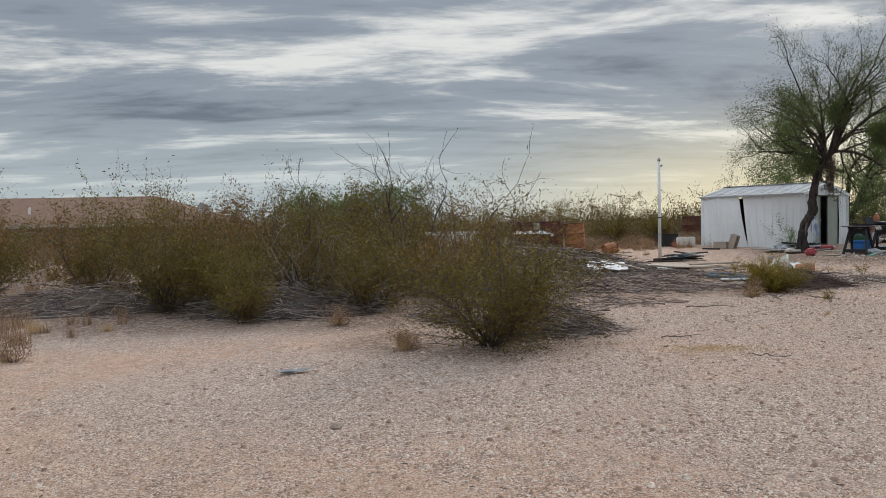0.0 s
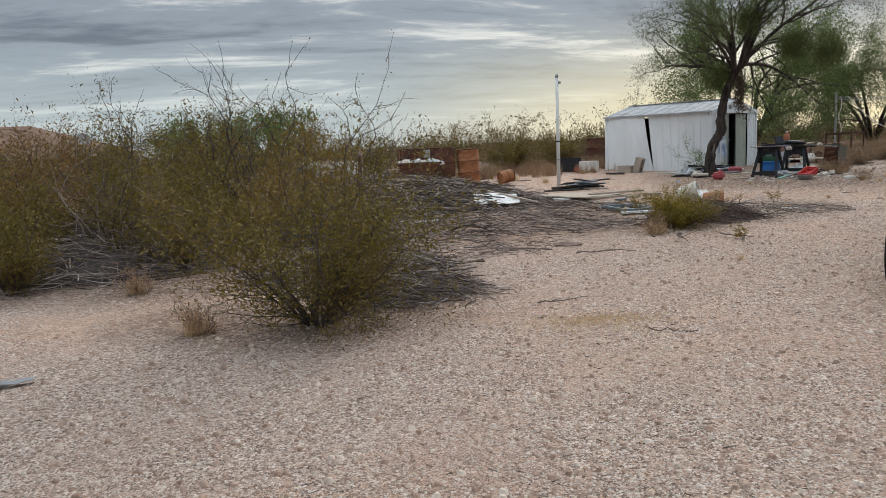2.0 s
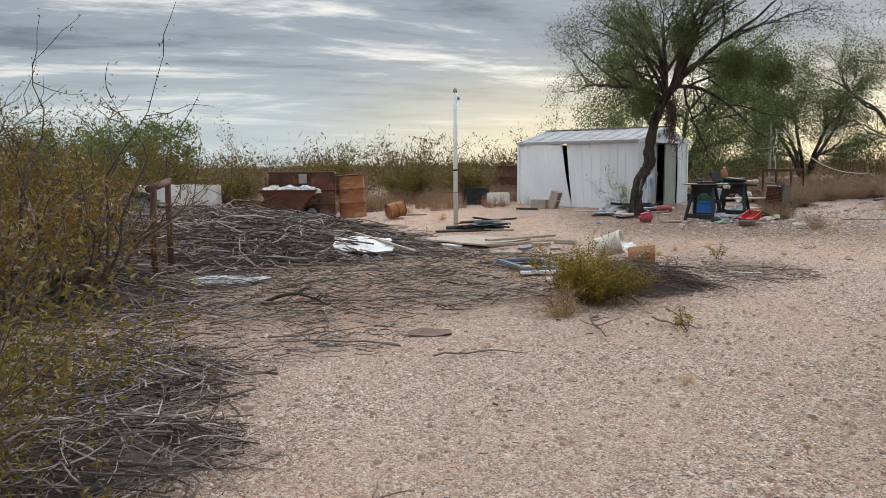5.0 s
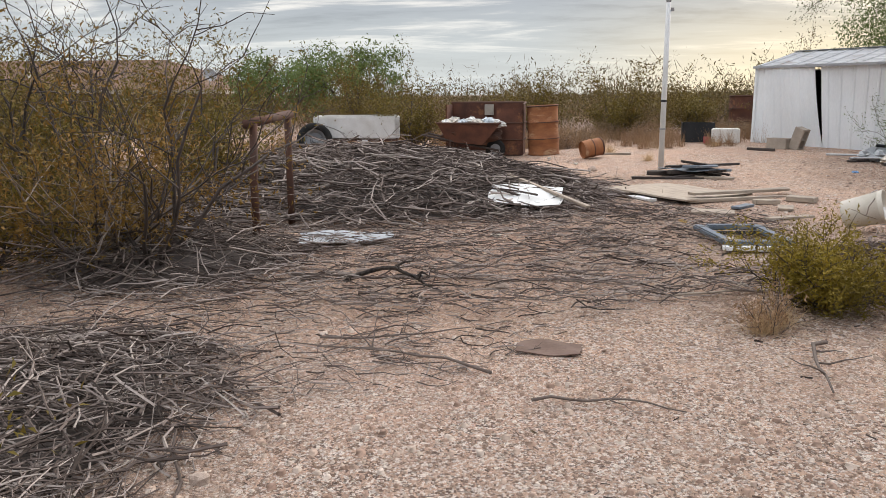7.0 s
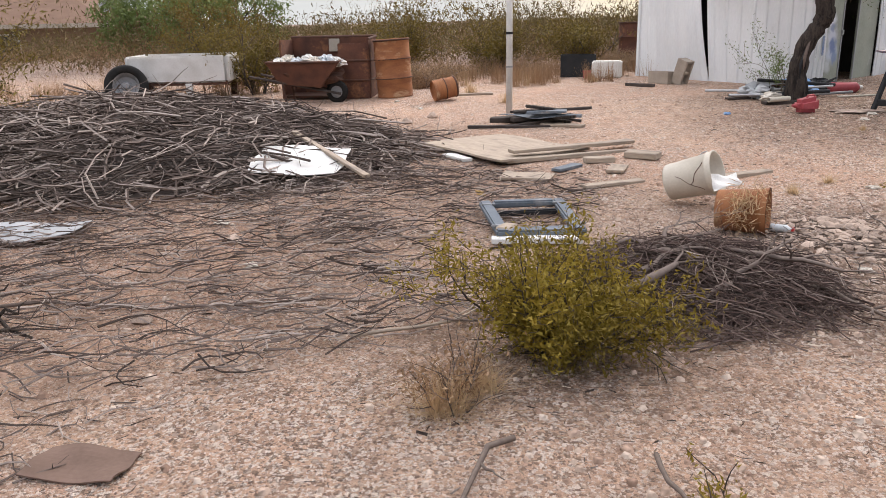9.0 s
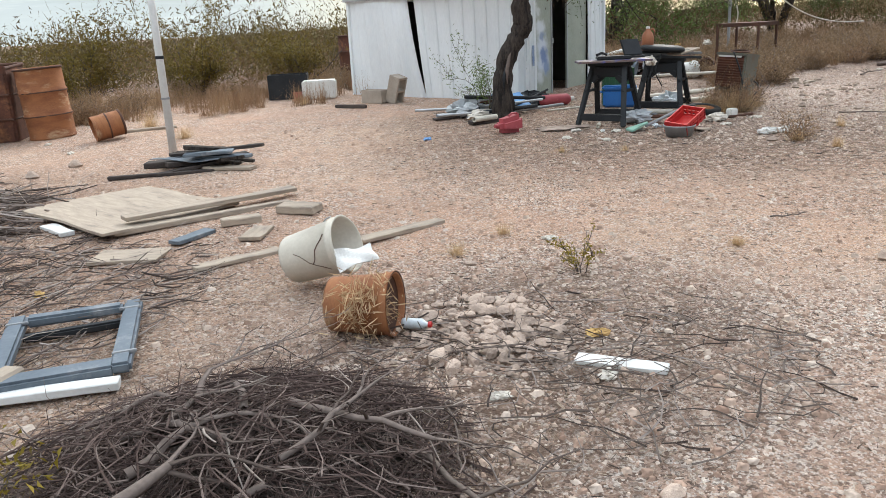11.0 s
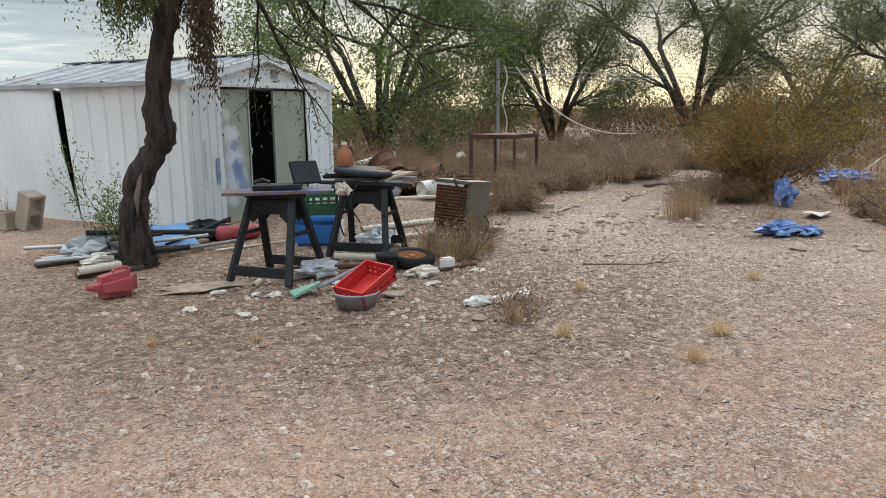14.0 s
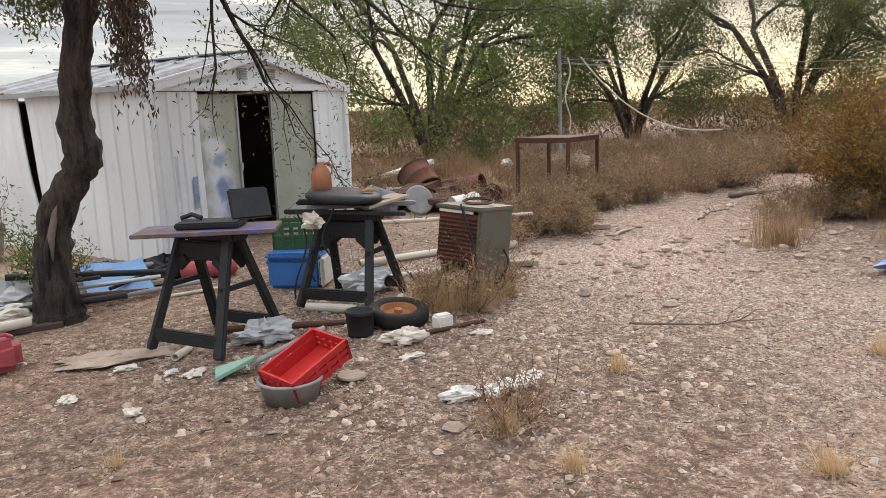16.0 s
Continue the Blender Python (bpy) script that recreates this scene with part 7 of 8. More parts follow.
def crate(name, x, y, z, rz, rx, ry, size, mat, label, rows=4):
    e = new(name)
    e.matrix_basis = pose(x, y, z, 0, 0, rz) @ pose(0, 0, 0, rx, ry, 0)
    tagged(e, label, "crate")
    a, b, h = size
    part("base", Geo().box((0, 0, 0.008), (a, b, 0.014)), mat, e)
    for k in range(rows):
        zz = 0.02 + (h - 0.03) * k / (rows - 1)
        hh = 0.035 if k == rows - 1 else 0.022
        for s in (-1, 1):
            part("slat", Geo().box((0, s * b / 2, zz), (a, 0.012, hh)), mat, e)
            part("slat", Geo().box((s * a / 2, 0, zz), (0.012, b, hh)), mat, e)
    for i in range(6):
        t = -0.5 + i / 5
        for s in (-1, 1):
            part("rib", Geo().box((t * a, s * b / 2, h / 2), (0.016, 0.016, h)), mat, e)
            part("rib", Geo().box((s * a / 2, t * b, h / 2), (0.016, 0.016, h)), mat, e)
    for s in (-1, 1):
        part("side_wall", Geo().box((0, s * (b / 2 - 0.008), h * 0.42), (a - 0.02, 0.006, h * 0.62)), mat, e)


crate("crate", 10.80, 20.1, gz(10.8, 20.1), -20, 0, 0, (0.36, 0.28, 0.46), M_GREEN, "dark green slatted plastic crate behind a cooler", 6)
tub = thing("tub", 10.32, 17.76, "round grey plastic tub on the dirt", "tub")
part("shell", Geo().lathe([(0.0, 0.01), (0.17, 0.01), (0.19, 0.0), (0.225, 0.12), (0.24, 0.13), (0.24, 0.145), (0.22, 0.145), (0.18, 0.02), (0.0, 0.02)], 28), M_GREY, tub, smooth=True)
tub.scale = (0.66, 0.66, 0.75)
crate("crate", 10.42, 17.82, gz(10.4, 17.8) + 0.085, 30, 6, -20, (0.36, 0.23, 0.11), M_RED, "bright red plastic crate tilted in a grey tub", 3)
bm_ = thing("broom", 10.0, 18.2, "mint green broom with a pale handle on the ground", "broom", rz=-4)
part("handle", Geo().tube([(0.18, 0, 0.05), (0.58, 0.02, 0.20)], 0.016, 8), M_GREY, bm_)
part("head", Geo().add([(0.0, -0.09, 0.01), (0.0, 0.09, 0.01), (0.2, 0.02, 0.075), (0.2, -0.02, 0.075), (0.0, -0.09, 0.03), (0.0, 0.09, 0.03), (0.2, 0.02, 0.095), (0.2, -0.02, 0.095)], [(3, 2, 1, 0), (4, 5, 6, 7), (0, 1, 5, 4), (1, 2, 6, 5), (2, 3, 7, 6), (3, 0, 4, 7)]), M_TEAL, bm_)
wheel("spare_wheel", 11.12, 18.62, "small black tyre with a rusty rim lying on dirt", 0.19, 0.085, 10, 8, 0.06, M_RUST_ORANGE)
bucket("bucket", 10.85, 18.5, "small black plastic pot on the dirt", 0.085, 0.15, M_BLACK, handle=False)
on("sponge_block", 11.32, 18.38, gz(11.32, 18.38) + 0.05, Geo().box((0, 0, 0), (0.11, 0.08, 0.09)), M_WHITE, "white foam block on the dirt", "foam block", 10, bevel=0.012)
on("lid_disc", 10.64, 17.86, gz(10.64, 17.86) + 0.012, Geo().lathe([(0.0, 0.012), (0.07, 0.01), (0.075, 0.0)], 20), M_PALE_WOOD, "flat tan disc lying on the dirt", "disc")
crumple("plastic_bag", 10.32, 18.66, "grey plastic bag under a sawhorse", "bag", (0.15, 0.11, 0.13), M_SHED_GREY, 395)
crumple("plastic_bag", 11.15, 19.45, "pale grey plastic bag under a sawhorse", "bag", (0.17, 0.12, 0.16), M_SPRAY_W, 396)
crumple("plastic_bag", 11.05, 18.25, "grey cloth scrap on the dirt", "bag", (0.12, 0.07, 0.08), M_CLOTH, 397)
crumple("sand_patch", 9.5, 18.75, "pale spilled mortar on the dirt", "mortar", (0.30, 0.13, 0.03), M_STONE, 398)
pipe(11.35, 18.35, 12, 0.5, 0.014, M_RUST_DARK, "thin dark rusty bar on the dirt"), pipe(10.5, 18.85, -15, 0.9, 0.02, M_RUST_DARK, "dark bar lying under the sawhorses"), pipe(11.6, 19.7, 8, 1.2, 0.028, M_PVC, "pale plastic pipe behind the sawhorses")


def condenser():
    e = thing("metal_case", 11.78, 19.1, "rusty louvred metal case leaning in dry weeds", "metal case", rz=-52, rx=-5, ry=4)
    part("side_panel", Geo().box((0.16, 0.0, 0.30), (0.03, 0.46, 0.60)), M_OLIVE, e, bevel=0.01)
    part("side_panel", Geo().box((-0.16, 0.05, 0.36), (0.03, 0.36, 0.48)), M_OLIVE, e, bevel=0.01)
    part("top_panel", Geo().box((0, 0.0, 0.605), (0.36, 0.48, 0.03)), M_OLIVE, e, bevel=0.008)
    part("back_panel", Geo().box((0, 0.22, 0.32), (0.32, 0.02, 0.55)), M_RUST_DARK, e)
    fr = part("grille", Geo().box((0, -0.20, 0.40), (0.31, 0.02, 0.34)), M_RUST, e)
    for k in range(11):
        part("fin", Geo().box((0, -0.215, 0.26 + 0.028 * k), (0.29, 0.02, 0.008), Matrix.Rotation(0.5, 4, "X")), M_RUST, fr)
    part("label_plate", Geo().box((-0.02, -0.222, 0.585), (0.26, 0.01, 0.03)), M_WHITE, e)
    part("coil", Geo().lathe([(0.10, -0.01), (0.115, 0), (0.10, 0.01), (0.09, 0), (0.10, -0.01)], 18, pose(0.02, 0, 0.645, 8, 0, 0)), M_RUST_DARK, e)
    a = np.linspace(0, 1, 16)
    part("cable", Geo().tube(np.stack([0.02 + 0.17 * np.sin(2.2 * a), -0.24 - 0.03 * np.sin(3 * a), 0.63 - 0.62 * a], 1), 0.009, 6), M_BLACK, e, smooth=True)
    part("cable", Geo().tube(np.stack([0.19 + 0.10 * np.sin(np.pi * a), 0.1 - 0.25 * a, 0.32 - 0.30 * a + 0.05 * np.sin(np.pi * a)], 1), 0.009, 6), M_BLACK, e, smooth=True)


condenser()

# scrap behind the sawhorses
drum("rusty_can", 12.85, 23.1, "rusty open steel can tipped on a scrap heap", 0.21, 0.34, M_RUST, rz=20, rx=-50, z=gz(12.9, 23.2) + 0.16, sides=24, ribs=(0.5,), lid=False)
drum("rusty_can", 13.15, 22.7, "rusty open steel can lying on its side", 0.17, 0.26, M_RUST, rz=50, rx=80, z=gz(13.1, 22.7) + 0.17, sides=24, ribs=(0.5,), lid=False)
drum("rusty_can", 13.5, 22.35, "small rusty can lying on its side", 0.13, 0.25, M_RUST, rz=-50, rx=80, z=gz(13.5, 22.35) + 0.13, sides=20, ribs=(0.5,))
drum("rusty_can", 13.2, 22.0, "small dark rusty can lying on its side", 0.13, 0.22, M_RUST_DARK, rz=-20, rx=80, z=gz(13.2, 22.0) + 0.13, sides=20, ribs=(0.5,))
bucket("bucket", 12.72, 21.9, "white plastic bucket lying on its side", 0.13, 0.3, M_WHITE, ry=88, rz=8, z=gz(12.7, 21.9) + 0.13, handle=False)
bucket("bucket", 12.2, 22.3, "blue-grey plastic bucket lying among scrap", 0.15, 0.32, M_SLATE, ry=80, rz=140, z=gz(12.2, 22.3) + 0.15, handle=False)
on("barrel_lid", 12.5, 22.35, gz(12.5, 22.35) + 0.17, Geo().lathe([(0.0, 0.015), (0.15, 0.012), (0.17, 0.0), (0.16, -0.015), (0.0, -0.01)], 24), M_GREY, "round grey drum lid leaning on scrap", "lid", 0, 70, 10)
crumple("scrap_heap", 12.9, 22.75, "heap of rusty scrap and wire behind the work place", "scrap", (0.5, 0.35, 0.28), M_RUST_DARK, 399)
crumple("scrap_heap", 12.3, 23.0, "heap of dark scrap beside the shed", "scrap", (0.45, 0.3, 0.2), M_TWIG_DARK, 400)


def rack_table():
    e = thing("steel_table", 14.4, 22.65, "rusty thin-legged steel table standing in dry grass", "table", rz=33)
    part("tabletop", Geo().box((0, 0, 0.72), (0.80, 0.72, 0.025)), M_RUST_DARK, e, bevel=0.004)
    for sx in (-1, 1):
        for sy in (-1, 1):
            part("leg", Geo().box((sx * 0.38, sy * 0.34, 0.335), (0.035, 0.035, 0.75)), M_RUST_DARK, e)
    for sy in (-1, 1):
        part("apron", Geo().box((0, sy * 0.34, 0.69), (0.75, 0.03, 0.035)), M_RUST_DARK, e)
    for sx in (-1, 1):
        part("apron", Geo().box((sx * 0.38, 0, 0.69), (0.03, 0.68, 0.035)), M_RUST_DARK, e)


rack_table()
crumple("dry_weed_ball", 13.85, 22.95, "tan clump of dry weed caught on a table leg", "weed", (0.06, 0.06, 0.08), M_CLOTH, 401, z=gz(13.9, 22.9) + 0.4)

# fence post, wires and ropes behind the table
po = thing("fence_post", 16.2, 25.9, "thin grey steel post with wires tied to it", "post")
part("post", Geo().tube([(0, 0, -0.1), (0, 0, 1.9)], 0.03, 8), M_GREY, po)
for i, (z0, dx, dy, z1, sag) in enumerate([(1.72, 9.0, 3.2, 1.9, 0.08), (1.66, 9.0, 3.2, 1.8, 0.10), (1.7, 4.2, 4.0, 1.75, 0.03)]):
    t = np.linspace(0, 1, 18)
    w_ = part("wire", Geo().tube(np.stack([dx * t, dy * t, z0 + (z1 - z0) * t - sag * np.sin(np.pi * t)], 1), 0.004, 5), M_GREY, po)
t = np.linspace(0, 1, 24)
rp = part("rope", Geo().tube(np.stack([0.4 + 2.6 * t, -0.4 * t, 1.4 * (1 - t) ** 2.4 + 0.35 + 0.1 * t], 1), 0.013, 6), M_PVC, po, "pale drooping rope")
part("rope", Geo().tube(np.stack([0.15 + 0.05 * np.sin(9 * t), 0 * t, 1.75 - 1.2 * t], 1), 0.012, 6), M_PVC, po)

p2 = thing("fence_post", 20.77, 20.54, "blue-grey steel post with a flat cap in dry brush", "post")
part("post", Geo().tube([(0, 0, -0.1), (0, 0, 1.62)], 0.036, 10), M_SLATE, p2)
part("cap", Geo().box((0, 0, 1.64), (0.24, 0.12, 0.05)), M_SLATE, p2, bevel=0.012)
part("rope", Geo().tube(np.stack([-0.05 - 2.2 * t, -0.3 * t, 0.9 * (1 - t) ** 1.6 + 0.05], 1), 0.006, 6), M_PVC, p2, "pale drooping rope")
tk = np.linspace(0, 1, 30)
for dz in (0.0, 0.1):
    wire = part("wire", Geo().tube(np.stack([16.2 + 4.57 * tk, 25.9 - 5.36 * tk, 2.74 + dz - 0.26 * tk - 0.16 * np.sin(np.pi * tk)], 1), 0.0035, 5), M_GREY)
    tagged(wire, "thin slack wire strung between two posts", "wire", "wires between posts")
sheet("rusty_sheet", 21.4, 20.4, "curved dark red metal sheet lying in brush", "metal sheet", (0.9, 0.7), M_RED_FADED, 312, 20, 0.3, 0.12, 18, 0)
shrub("creosote_bush", 15.55, 17.15, "sparse tan-orange shrub beside blue tarps", 22, 0.8, 0.8, 20, BUSHY, 12, 0.05, 0.014, M_TWIG, M_LEAF_WEED)
shrub("creosote_bush", 16.7, 17.6, "sparse tan-orange shrub beside blue tarps", 23, 0.75, 0.9, 20, BUSHY, 14, 0.05, 0.014, M_TWIG, M_LEAF_ORANGE)

# containers by the shed's rear corner
on("storage_box", 7.3, 23.35, gz(7.3, 23.35) + 0.14, Geo().box((0, 0, 0), (0.52, 0.36, 0.28)), M_WHITE, "white plastic box on the sand beside the shed", "box", -10, bevel=0.02)
bx = thing("black_box", 6.85, 23.75, "open black plastic box on the sand", "box", rz=-8)
for c, s in (((0, -0.2, 0.19), (0.62, 0.02, 0.38)), ((0, 0.2, 0.19), (0.62, 0.02, 0.38)), ((-0.3, 0, 0.19), (0.02, 0.4, 0.38)), ((0.3, 0, 0.19), (0.02, 0.4, 0.38))):
    part("wall_panel", Geo().box(c, s), M_BLACK, bx)
part("base", Geo().box((0, 0, 0.012), (0.6, 0.4, 0.02)), M_BLACK, bx)
on("small_pot", 6.95, 23.35, gz(6.95, 23.35) + 0.0, Geo().lathe([(0.0, 0.01), (0.06, 0.0), (0.075, 0.13), (0.065, 0.13), (0.05, 0.02), (0, 0.02)], 16), M_RED_FADED, "small reddish pot on the sand", "pot")

# blue tarps in the far bushes
for i, (bx_, by_, sz) in enumerate([(14.8, 18.15, (0.22, 0.13, 0.13)), (15.1, 18.05, (0.18, 0.1, 0.08)), (16.15, 19.25, (0.16, 0.1, 0.3)), (18.5, 20.2, (0.4, 0.2, 0.2)), (18.9, 20.3, (0.26, 0.2, 0.14))]):
    crumple("tarp", bx_, by_, "crumpled bright blue tarp caught in dry brush", "tarp", sz, M_TARP, 410 + i, rz=30 * i)
sheet("shard", 15.9, 18.6, "pale flat scrap on gravel", "scrap", (0.35, 0.2), M_CLOTH, 420, 20, 0.02, 0.02)


# ---- dry grass and weeds ----
def blades(rs, centres, heights, per, width, lean=0.45):
    k = len(centres) * per
    c = np.repeat(centres, per, 0)
    h = np.repeat(heights, per) * rs.uniform(0.5, 1.1, k)
    az = rs.uniform(0, 2 * np.pi, k)
    ln = np.abs(rs.normal(0, lean, k))
    base = c + rs.normal(0, 0.2, (k, 3)) * np.array([1, 1, 0]) * h[:, None]
    az = az + rs.normal(0, 0.8, k)
    sw = np.stack([-np.sin(az), np.cos(az), 0 * az], 1) * width
    tip = base + np.stack([np.cos(az) * ln * h, np.sin(az) * ln * h, h * np.clip(1 - 0.35 * ln, 0.2, 1)], 1)
    return np.stack([base - sw, base + sw, tip], 1)


def tuft(x, y, h, seed, per=90, mat=None, label="dry tan grass tuft on the sand", lean=0.5):
    rs = np.random.default_rng(seed)
    ob = part("grass_tuft", quads_mesh("grass_tuft", blades(rs, np.array([[0, 0, 0.0]]), np.array([h]), int(per * 1.5), 0.0017, lean), 3), mat or M_GRASS)
    ob.matrix_basis = pose(x, y, gz(x, y) - 0.004)
    return tagged(ob, label, "grass", "grass tufts")


for i, (gx, gy, gh, gp) in enumerate([(-4.6, 10.6, 0.28, 160), (-0.45, 8.5, 0.34, 260), (-1.4, 10.4, 0.32, 240), (8.86, 14.6, 0.13, 90), (7.67, 15.34, 0.16, 90), (7.3, 15.1, 0.18, 90), (4.76, 11.95, 0.34, 260), (4.9, 12.1, 0.30, 200), (11.1, 17.0, 0.26, 140), (12.05, 16.2, 0.24, 120), (11.6, 15.95, 0.2, 140), (9.0, 17.6, 0.16, 60),
                                      (9.55, 17.4, 0.14, 60), (11.2, 16.6, 0.2, 120), (-4.9, 8.6, 0.34, 240), (-5.2, 7.2, 0.3, 200), (-4.6, 6.4, 0.3, 200), (-3.9, 5.4, 0.26, 160), (-6.0, 9.6, 0.4, 240), (-5.6, 10.6, 0.4, 240), (11.5, 18.75, 0.6, 300), (11.7, 18.72, 0.55, 280), (11.4, 18.95, 0.55, 240), (12.0, 18.95, 0.3, 160), (5.4, 20.6, 0.35, 160), (4.9, 21.8, 0.4, 200), (7.0, 22.8, 0.25, 140), (13.2, 17.0, 0.2, 100), (12.4, 15.2, 0.2, 100), (7.9, 10.0, 0.15, 80), (4.9, 9.9, 0.15, 80), (11.9, 17.4, 0.22, 100), (1.0, 17.0, 0.75, 160)]):
    tuft(gx, gy, gh * 0.62, 500 + i, gp, lean=0.95)
for i, (gx, gy, gh) in enumerate([(11.45, 18.85, 0.5), (11.62, 18.72, 0.48), (11.95, 18.95, 0.42), (11.15, 17.05, 0.3), (-0.4, 8.55, 0.36), (-1.4, 10.4, 0.34), (4.8, 12.0, 0.34), (-4.7, 8.5, 0.4)]):
    shrub("dry_weed", gx, gy, "brown twiggy dry weed with withered leaves", 560 + i, gh, gh * 0.9, 18, BUSHY, 14, 0.03, 0.012, M_DEAD, M_GRASS_RED, "dry weeds", levels=1, base=0.08, radius=0.003)
for i, (gx, gy) in enumerate([(7.84, 14.5), (5.6, 11.2)]):
    shrub("seedling", gx, gy, "small yellow-green creosote seedling on gravel", 540 + i, 0.26, 0.12, 5, SPINDLY, 12, 0.012, 0.012, M_TWIG, M_LEAF_GREEN, levels=1, base=0.02, radius=0.004)


weeds = np.random.default_rng(580)
WEED_KIND = Kind(thin=0.0022, kids=(0, 4, 5, 4), wiggle=0.2, up=0.05, angle=44, first=0.1)
protos = []
for i in range(4):
    gh = (0.28, 0.36, 0.24, 0.42)[i]
    protos.append(shrub("dry_weed", (12.75, 13.55, 14.45, 13.2)[i], (20.5, 21.2, 21.6, 22.0)[i], "tan twiggy dry weed bush on stony dirt", 590 + i, gh, gh * 1.3, 16, WEED_KIND, 12, 0.03, 0.013, M_DEAD, (M_GRASS_RED, M_LEAF_WEED, M_LEAF_SCRUB, M_LEAF_WEED)[i], "dry weeds", levels=2, base=0.14, radius=0.004))
for cx, cy, ax, ay, n in [(13.3, 20.9, 0.6, 0.5, 8), (15.2, 22.0, 1.5, 0.6, 14), (16.8, 23.4, 2.2, 1.0, 18), (16.0, 19.9, 0.5, 0.4, 5), (17.2, 18.4, 1.0, 0.7, 12), (18.5, 22.6, 2.2, 1.6, 16), (19.5, 25.0, 3.0, 1.6, 16), (14.0, 24.6, 1.6, 0.9, 9), (6.6, 24.2, 2.2, 0.7, 7), (3.9, 23.0, 1.2, 0.6, 4)]:
    for _ in range(n):
        a, q = weeds.uniform(0, 2 * np.pi), weeds.uniform(0, 1) ** 0.5
        wx, wy = cx + ax * q * math.cos(a), cy + ay * q * math.sin(a)
        copy_thing(protos[int(weeds.integers(4))], pose(wx, wy, gz(wx, wy) - 0.01, 0, 0, weeds.uniform(0, 360)))
for i in range(110):
    a, q = weeds.uniform(0, 2 * np.pi), weeds.uniform(0, 1) ** 0.6
    stone(14.0 + 1.7 * q * math.cos(a), 19.2 + 1.3 * q * math.sin(a), 0.018 + 0.03 * weeds.uniform() ** 2, i, "pale stone half sunk in dirt", "loose stones")
branch(14.6, 20.3, 30, 0.9, 0.012, 31), branch(16.0, 21.4, 10, 1.1, 0.03, 32, "grey rotten log lying before dry brush", M_DEAD, 0.0, 3), branch(12.3, 17.9, -20, 0.8, 0.008, 33), branch(13.6, 20.1, 40, 0.5, 0.022, 34, "short bleached log on the dirt", M_PALE_WOOD, 0.0, 0)


def grass_fields():
    rs = np.random.default_rng(600)
    spots = []
    for cx, cy, ax, ay, n in [(14.6, 22.6, 1.6, 0.9, 40), (16.2, 24.2, 3.0, 1.2, 70), (15.6, 19.2, 1.2, 0.6, 12), (18.5, 18.6, 1.8, 1.4, 110), (20, 27, 6, 2.6, 170), (27, 27, 5, 4, 260), (-4, 20, 6, 4, 260), (5.2, 23.8, 3.2, 1.4, 160), (11, 28, 5, 2.5, 220), (-8, 12, 3.5, 4.5, 200), (13.5, 25.8, 2.2, 1.2, 110), (21, 22, 3, 2, 120), (1.5, 24.5, 3.5, 2, 160)]:
        a, q = rs.uniform(0, 2 * np.pi, n), rs.uniform(0, 1, n) ** 0.5
        spots.append(np.stack([cx + ax * q * np.cos(a), cy + ay * q * np.sin(a)], 1))
    xy = np.concatenate(spots)
    c = np.column_stack([xy, ground_plane(xy[:, 0], xy[:, 1])])
    ob = part("dry_grass", quads_mesh("dry_grass", blades(rs, c, rs.uniform(0.2, 0.5, len(c)), 50, 0.0034, 0.5), 3), M_GRASS_RED)
    tagged(ob, "tan and reddish dry grass among the bushes", "grass", kind="stuff")


grass_fields()


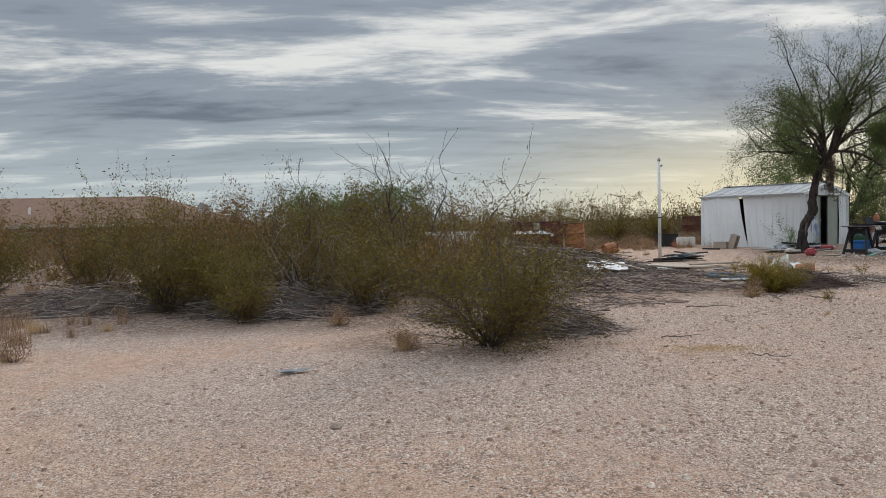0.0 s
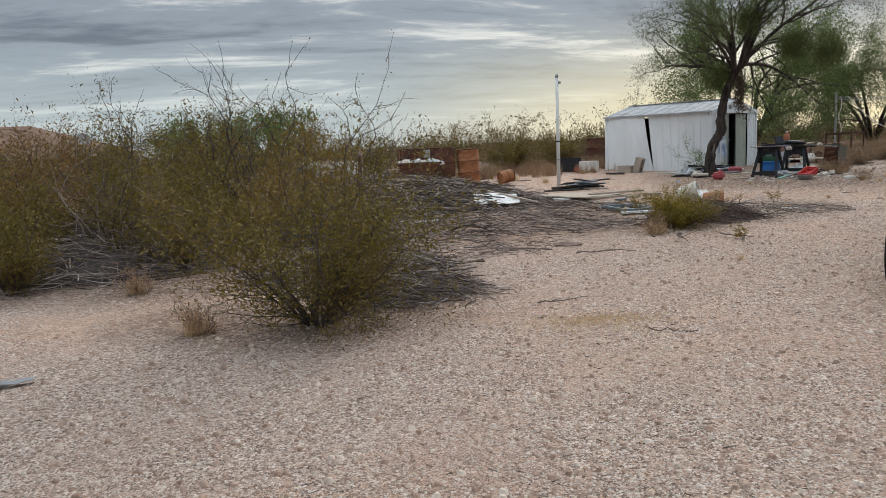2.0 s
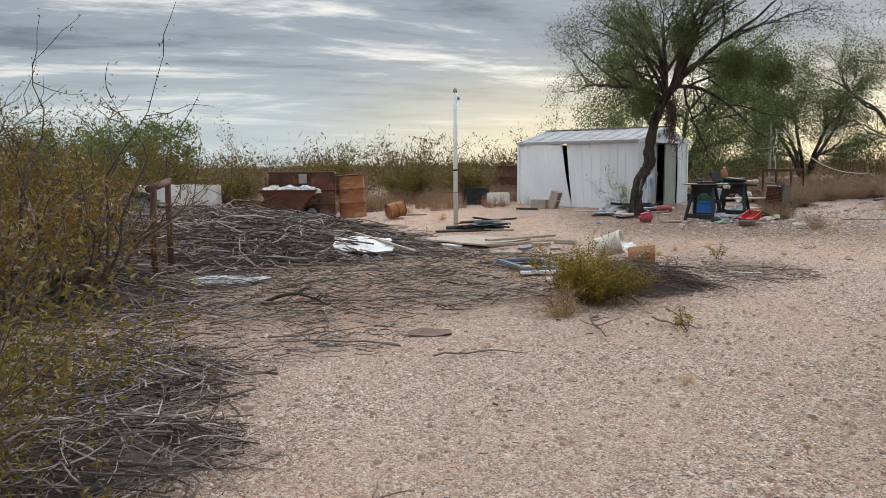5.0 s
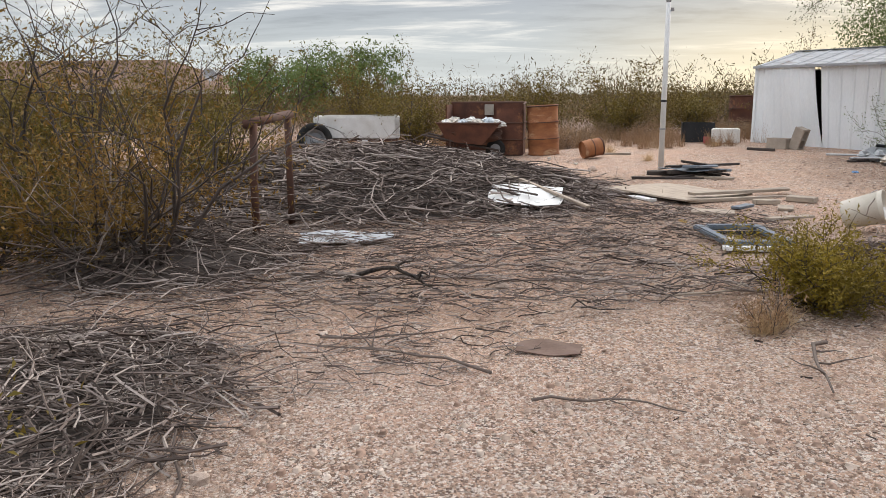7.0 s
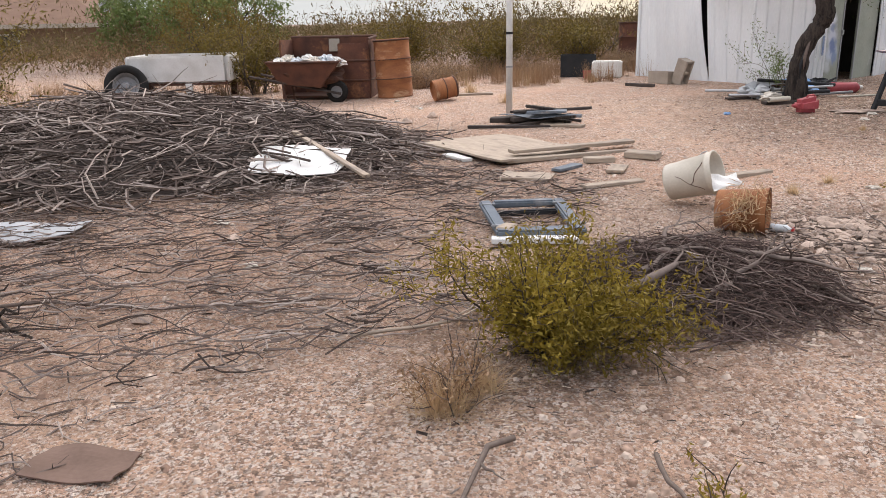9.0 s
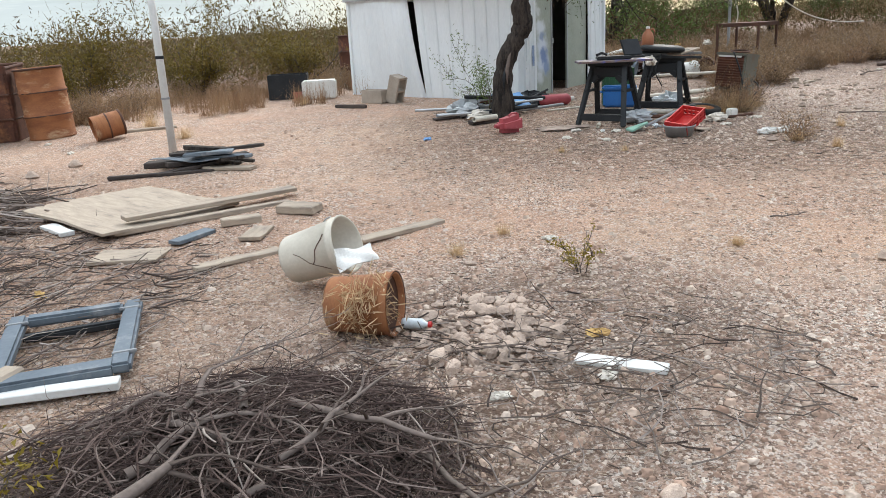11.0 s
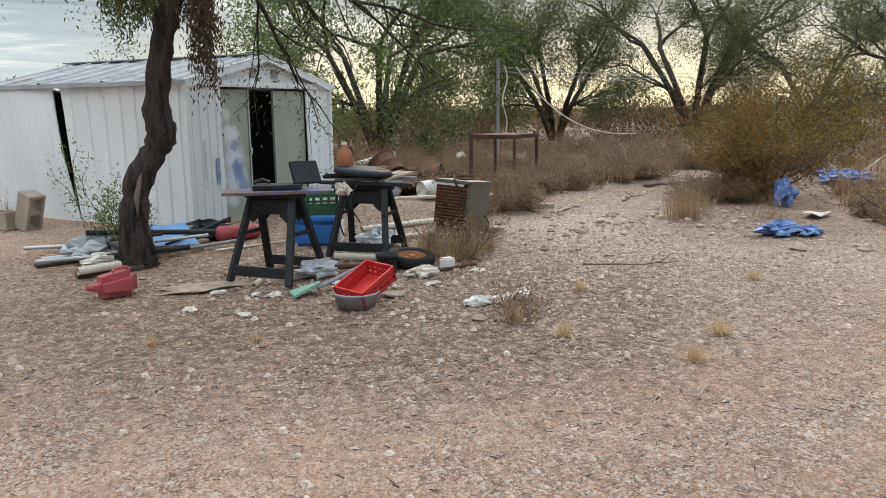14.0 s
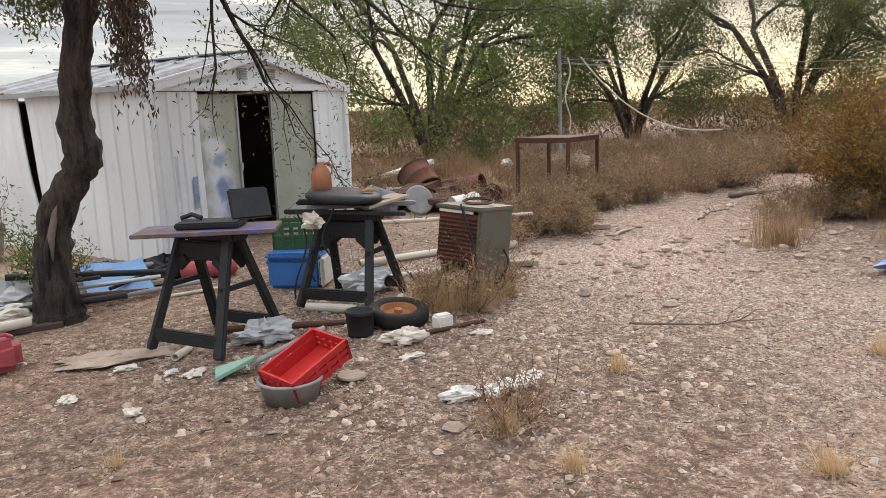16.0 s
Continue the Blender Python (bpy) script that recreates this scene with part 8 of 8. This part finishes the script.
# ---- loose gravel, chips and twigs over the yard ----
def scatter(name, label, category, seed, count, kind, mat):
    """Thousands of small pieces, thicker where the ground is stony or littered."""
    rs = np.random.default_rng(seed)
    # strewn along the strip of yard that the path crosses
    t = rs.uniform(0, 1, count * 3)
    cx, cy = 0.5 + 11.5 * t ** 1.15, 2.2 + 17.5 * t
    x, y = cx + rs.normal(0, 2.9, len(t)), cy + rs.normal(0, 2.1, len(t))
    w = blobs(x, y, GRAVEL if kind == "pebble" else LITTER)
    keep = rs.uniform(0, 1, len(t)) < (0.38 + 0.62 * w if kind == "pebble" else 0.16 + 0.84 * w)
    x, y = x[keep][:count], y[keep][:count]
    k = len(x)
    z = ground_plane(x, y) + bumps(x, y)
    if kind == "pebble":
        s = 0.0055 + 0.0075 * rs.pareto(2.9, k).clip(0, 2.8)
        ang = np.arange(4) * np.pi / 2
        low = np.stack([np.cos(ang), np.sin(ang), 0 * ang], 1)
        top = np.stack([0.66 * np.cos(ang + 0.5), 0.66 * np.sin(ang + 0.5), 0 * ang + 0.6], 1)
        v = np.vstack([low, top])[None] * (1 + rs.normal(0, 0.2, (k, 8, 3)))
        faces = np.array([(0, 1, 5), (0, 5, 4), (1, 2, 6), (1, 6, 5), (2, 3, 7), (2, 7, 6), (3, 0, 4), (3, 4, 7), (4, 5, 6), (4, 6, 7)])
    else:
        s = rs.uniform(0.007, 0.02, k) * (1 + 0.4 * (rs.uniform(0, 1, k) < 0.08))
        wd = rs.uniform(0.04, 0.11, k)
        v = np.zeros((k, 6, 3))
        for q, (px, py, pz) in enumerate([(-1, -1, 0), (-1, 1, 0), (1, 1, 0), (1, -1, 0), (-1, 0, 1.2), (1, 0, 1.2)]):
            v[:, q, 0], v[:, q, 1], v[:, q, 2] = px, py * wd, pz * wd
        v[:, 2:4, 1] += rs.normal(0, 0.15, (k, 1))
        v[:, 5, 1] += rs.normal(0, 0.1, k)
        v[:, 4:, 2] += np.abs(rs.normal(0, 0.12, (k, 1)))
        faces = np.array([(0, 3, 5), (0, 5, 4), (2, 1, 4), (2, 4, 5), (3, 2, 5)])
    a = rs.uniform(0, 2 * np.pi, k)
    ca, sa = np.cos(a)[:, None], np.sin(a)[:, None]
    xx, yy = v[:, :, 0] * ca - v[:, :, 1] * sa, v[:, :, 0] * sa + v[:, :, 1] * ca
    P = np.stack([xx, yy, v[:, :, 2]], -1) * s[:, None, None] + np.stack([x, y, z - 0.001], 1)[:, None]
    per = v.shape[1]
    tri = (faces[None] + per * np.arange(k)[:, None, None]).reshape(-1, 3)
    me = bpy.data.meshes.new(name)
    me.vertices.add(per * k)
    me.vertices.foreach_set("co", P.reshape(-1))
    me.loops.add(3 * len(tri))
    me.loops.foreach_set("vertex_index", tri.reshape(-1).astype(np.int32))
    me.polygons.add(len(tri))
    me.polygons.foreach_set("loop_start", np.arange(0, 3 * len(tri), 3, dtype=np.int32))
    me.update(calc_edges=True)
    tagged(part(name, me, mat), label, category, kind="stuff")


scatter("gravel", "loose pale and brown gravel strewn over sand", "gravel", 700, 70000, "pebble", M_PEBBLE)
scatter("bark_chips", "pale twig bits and bark chips strewn over dirt", "wood chips", 701, 52000, "chip", M_CHIP)
scatter("dark_twigs", "dark twig bits strewn over dirt", "twigs", 702, 24000, "chip", M_TWIG)
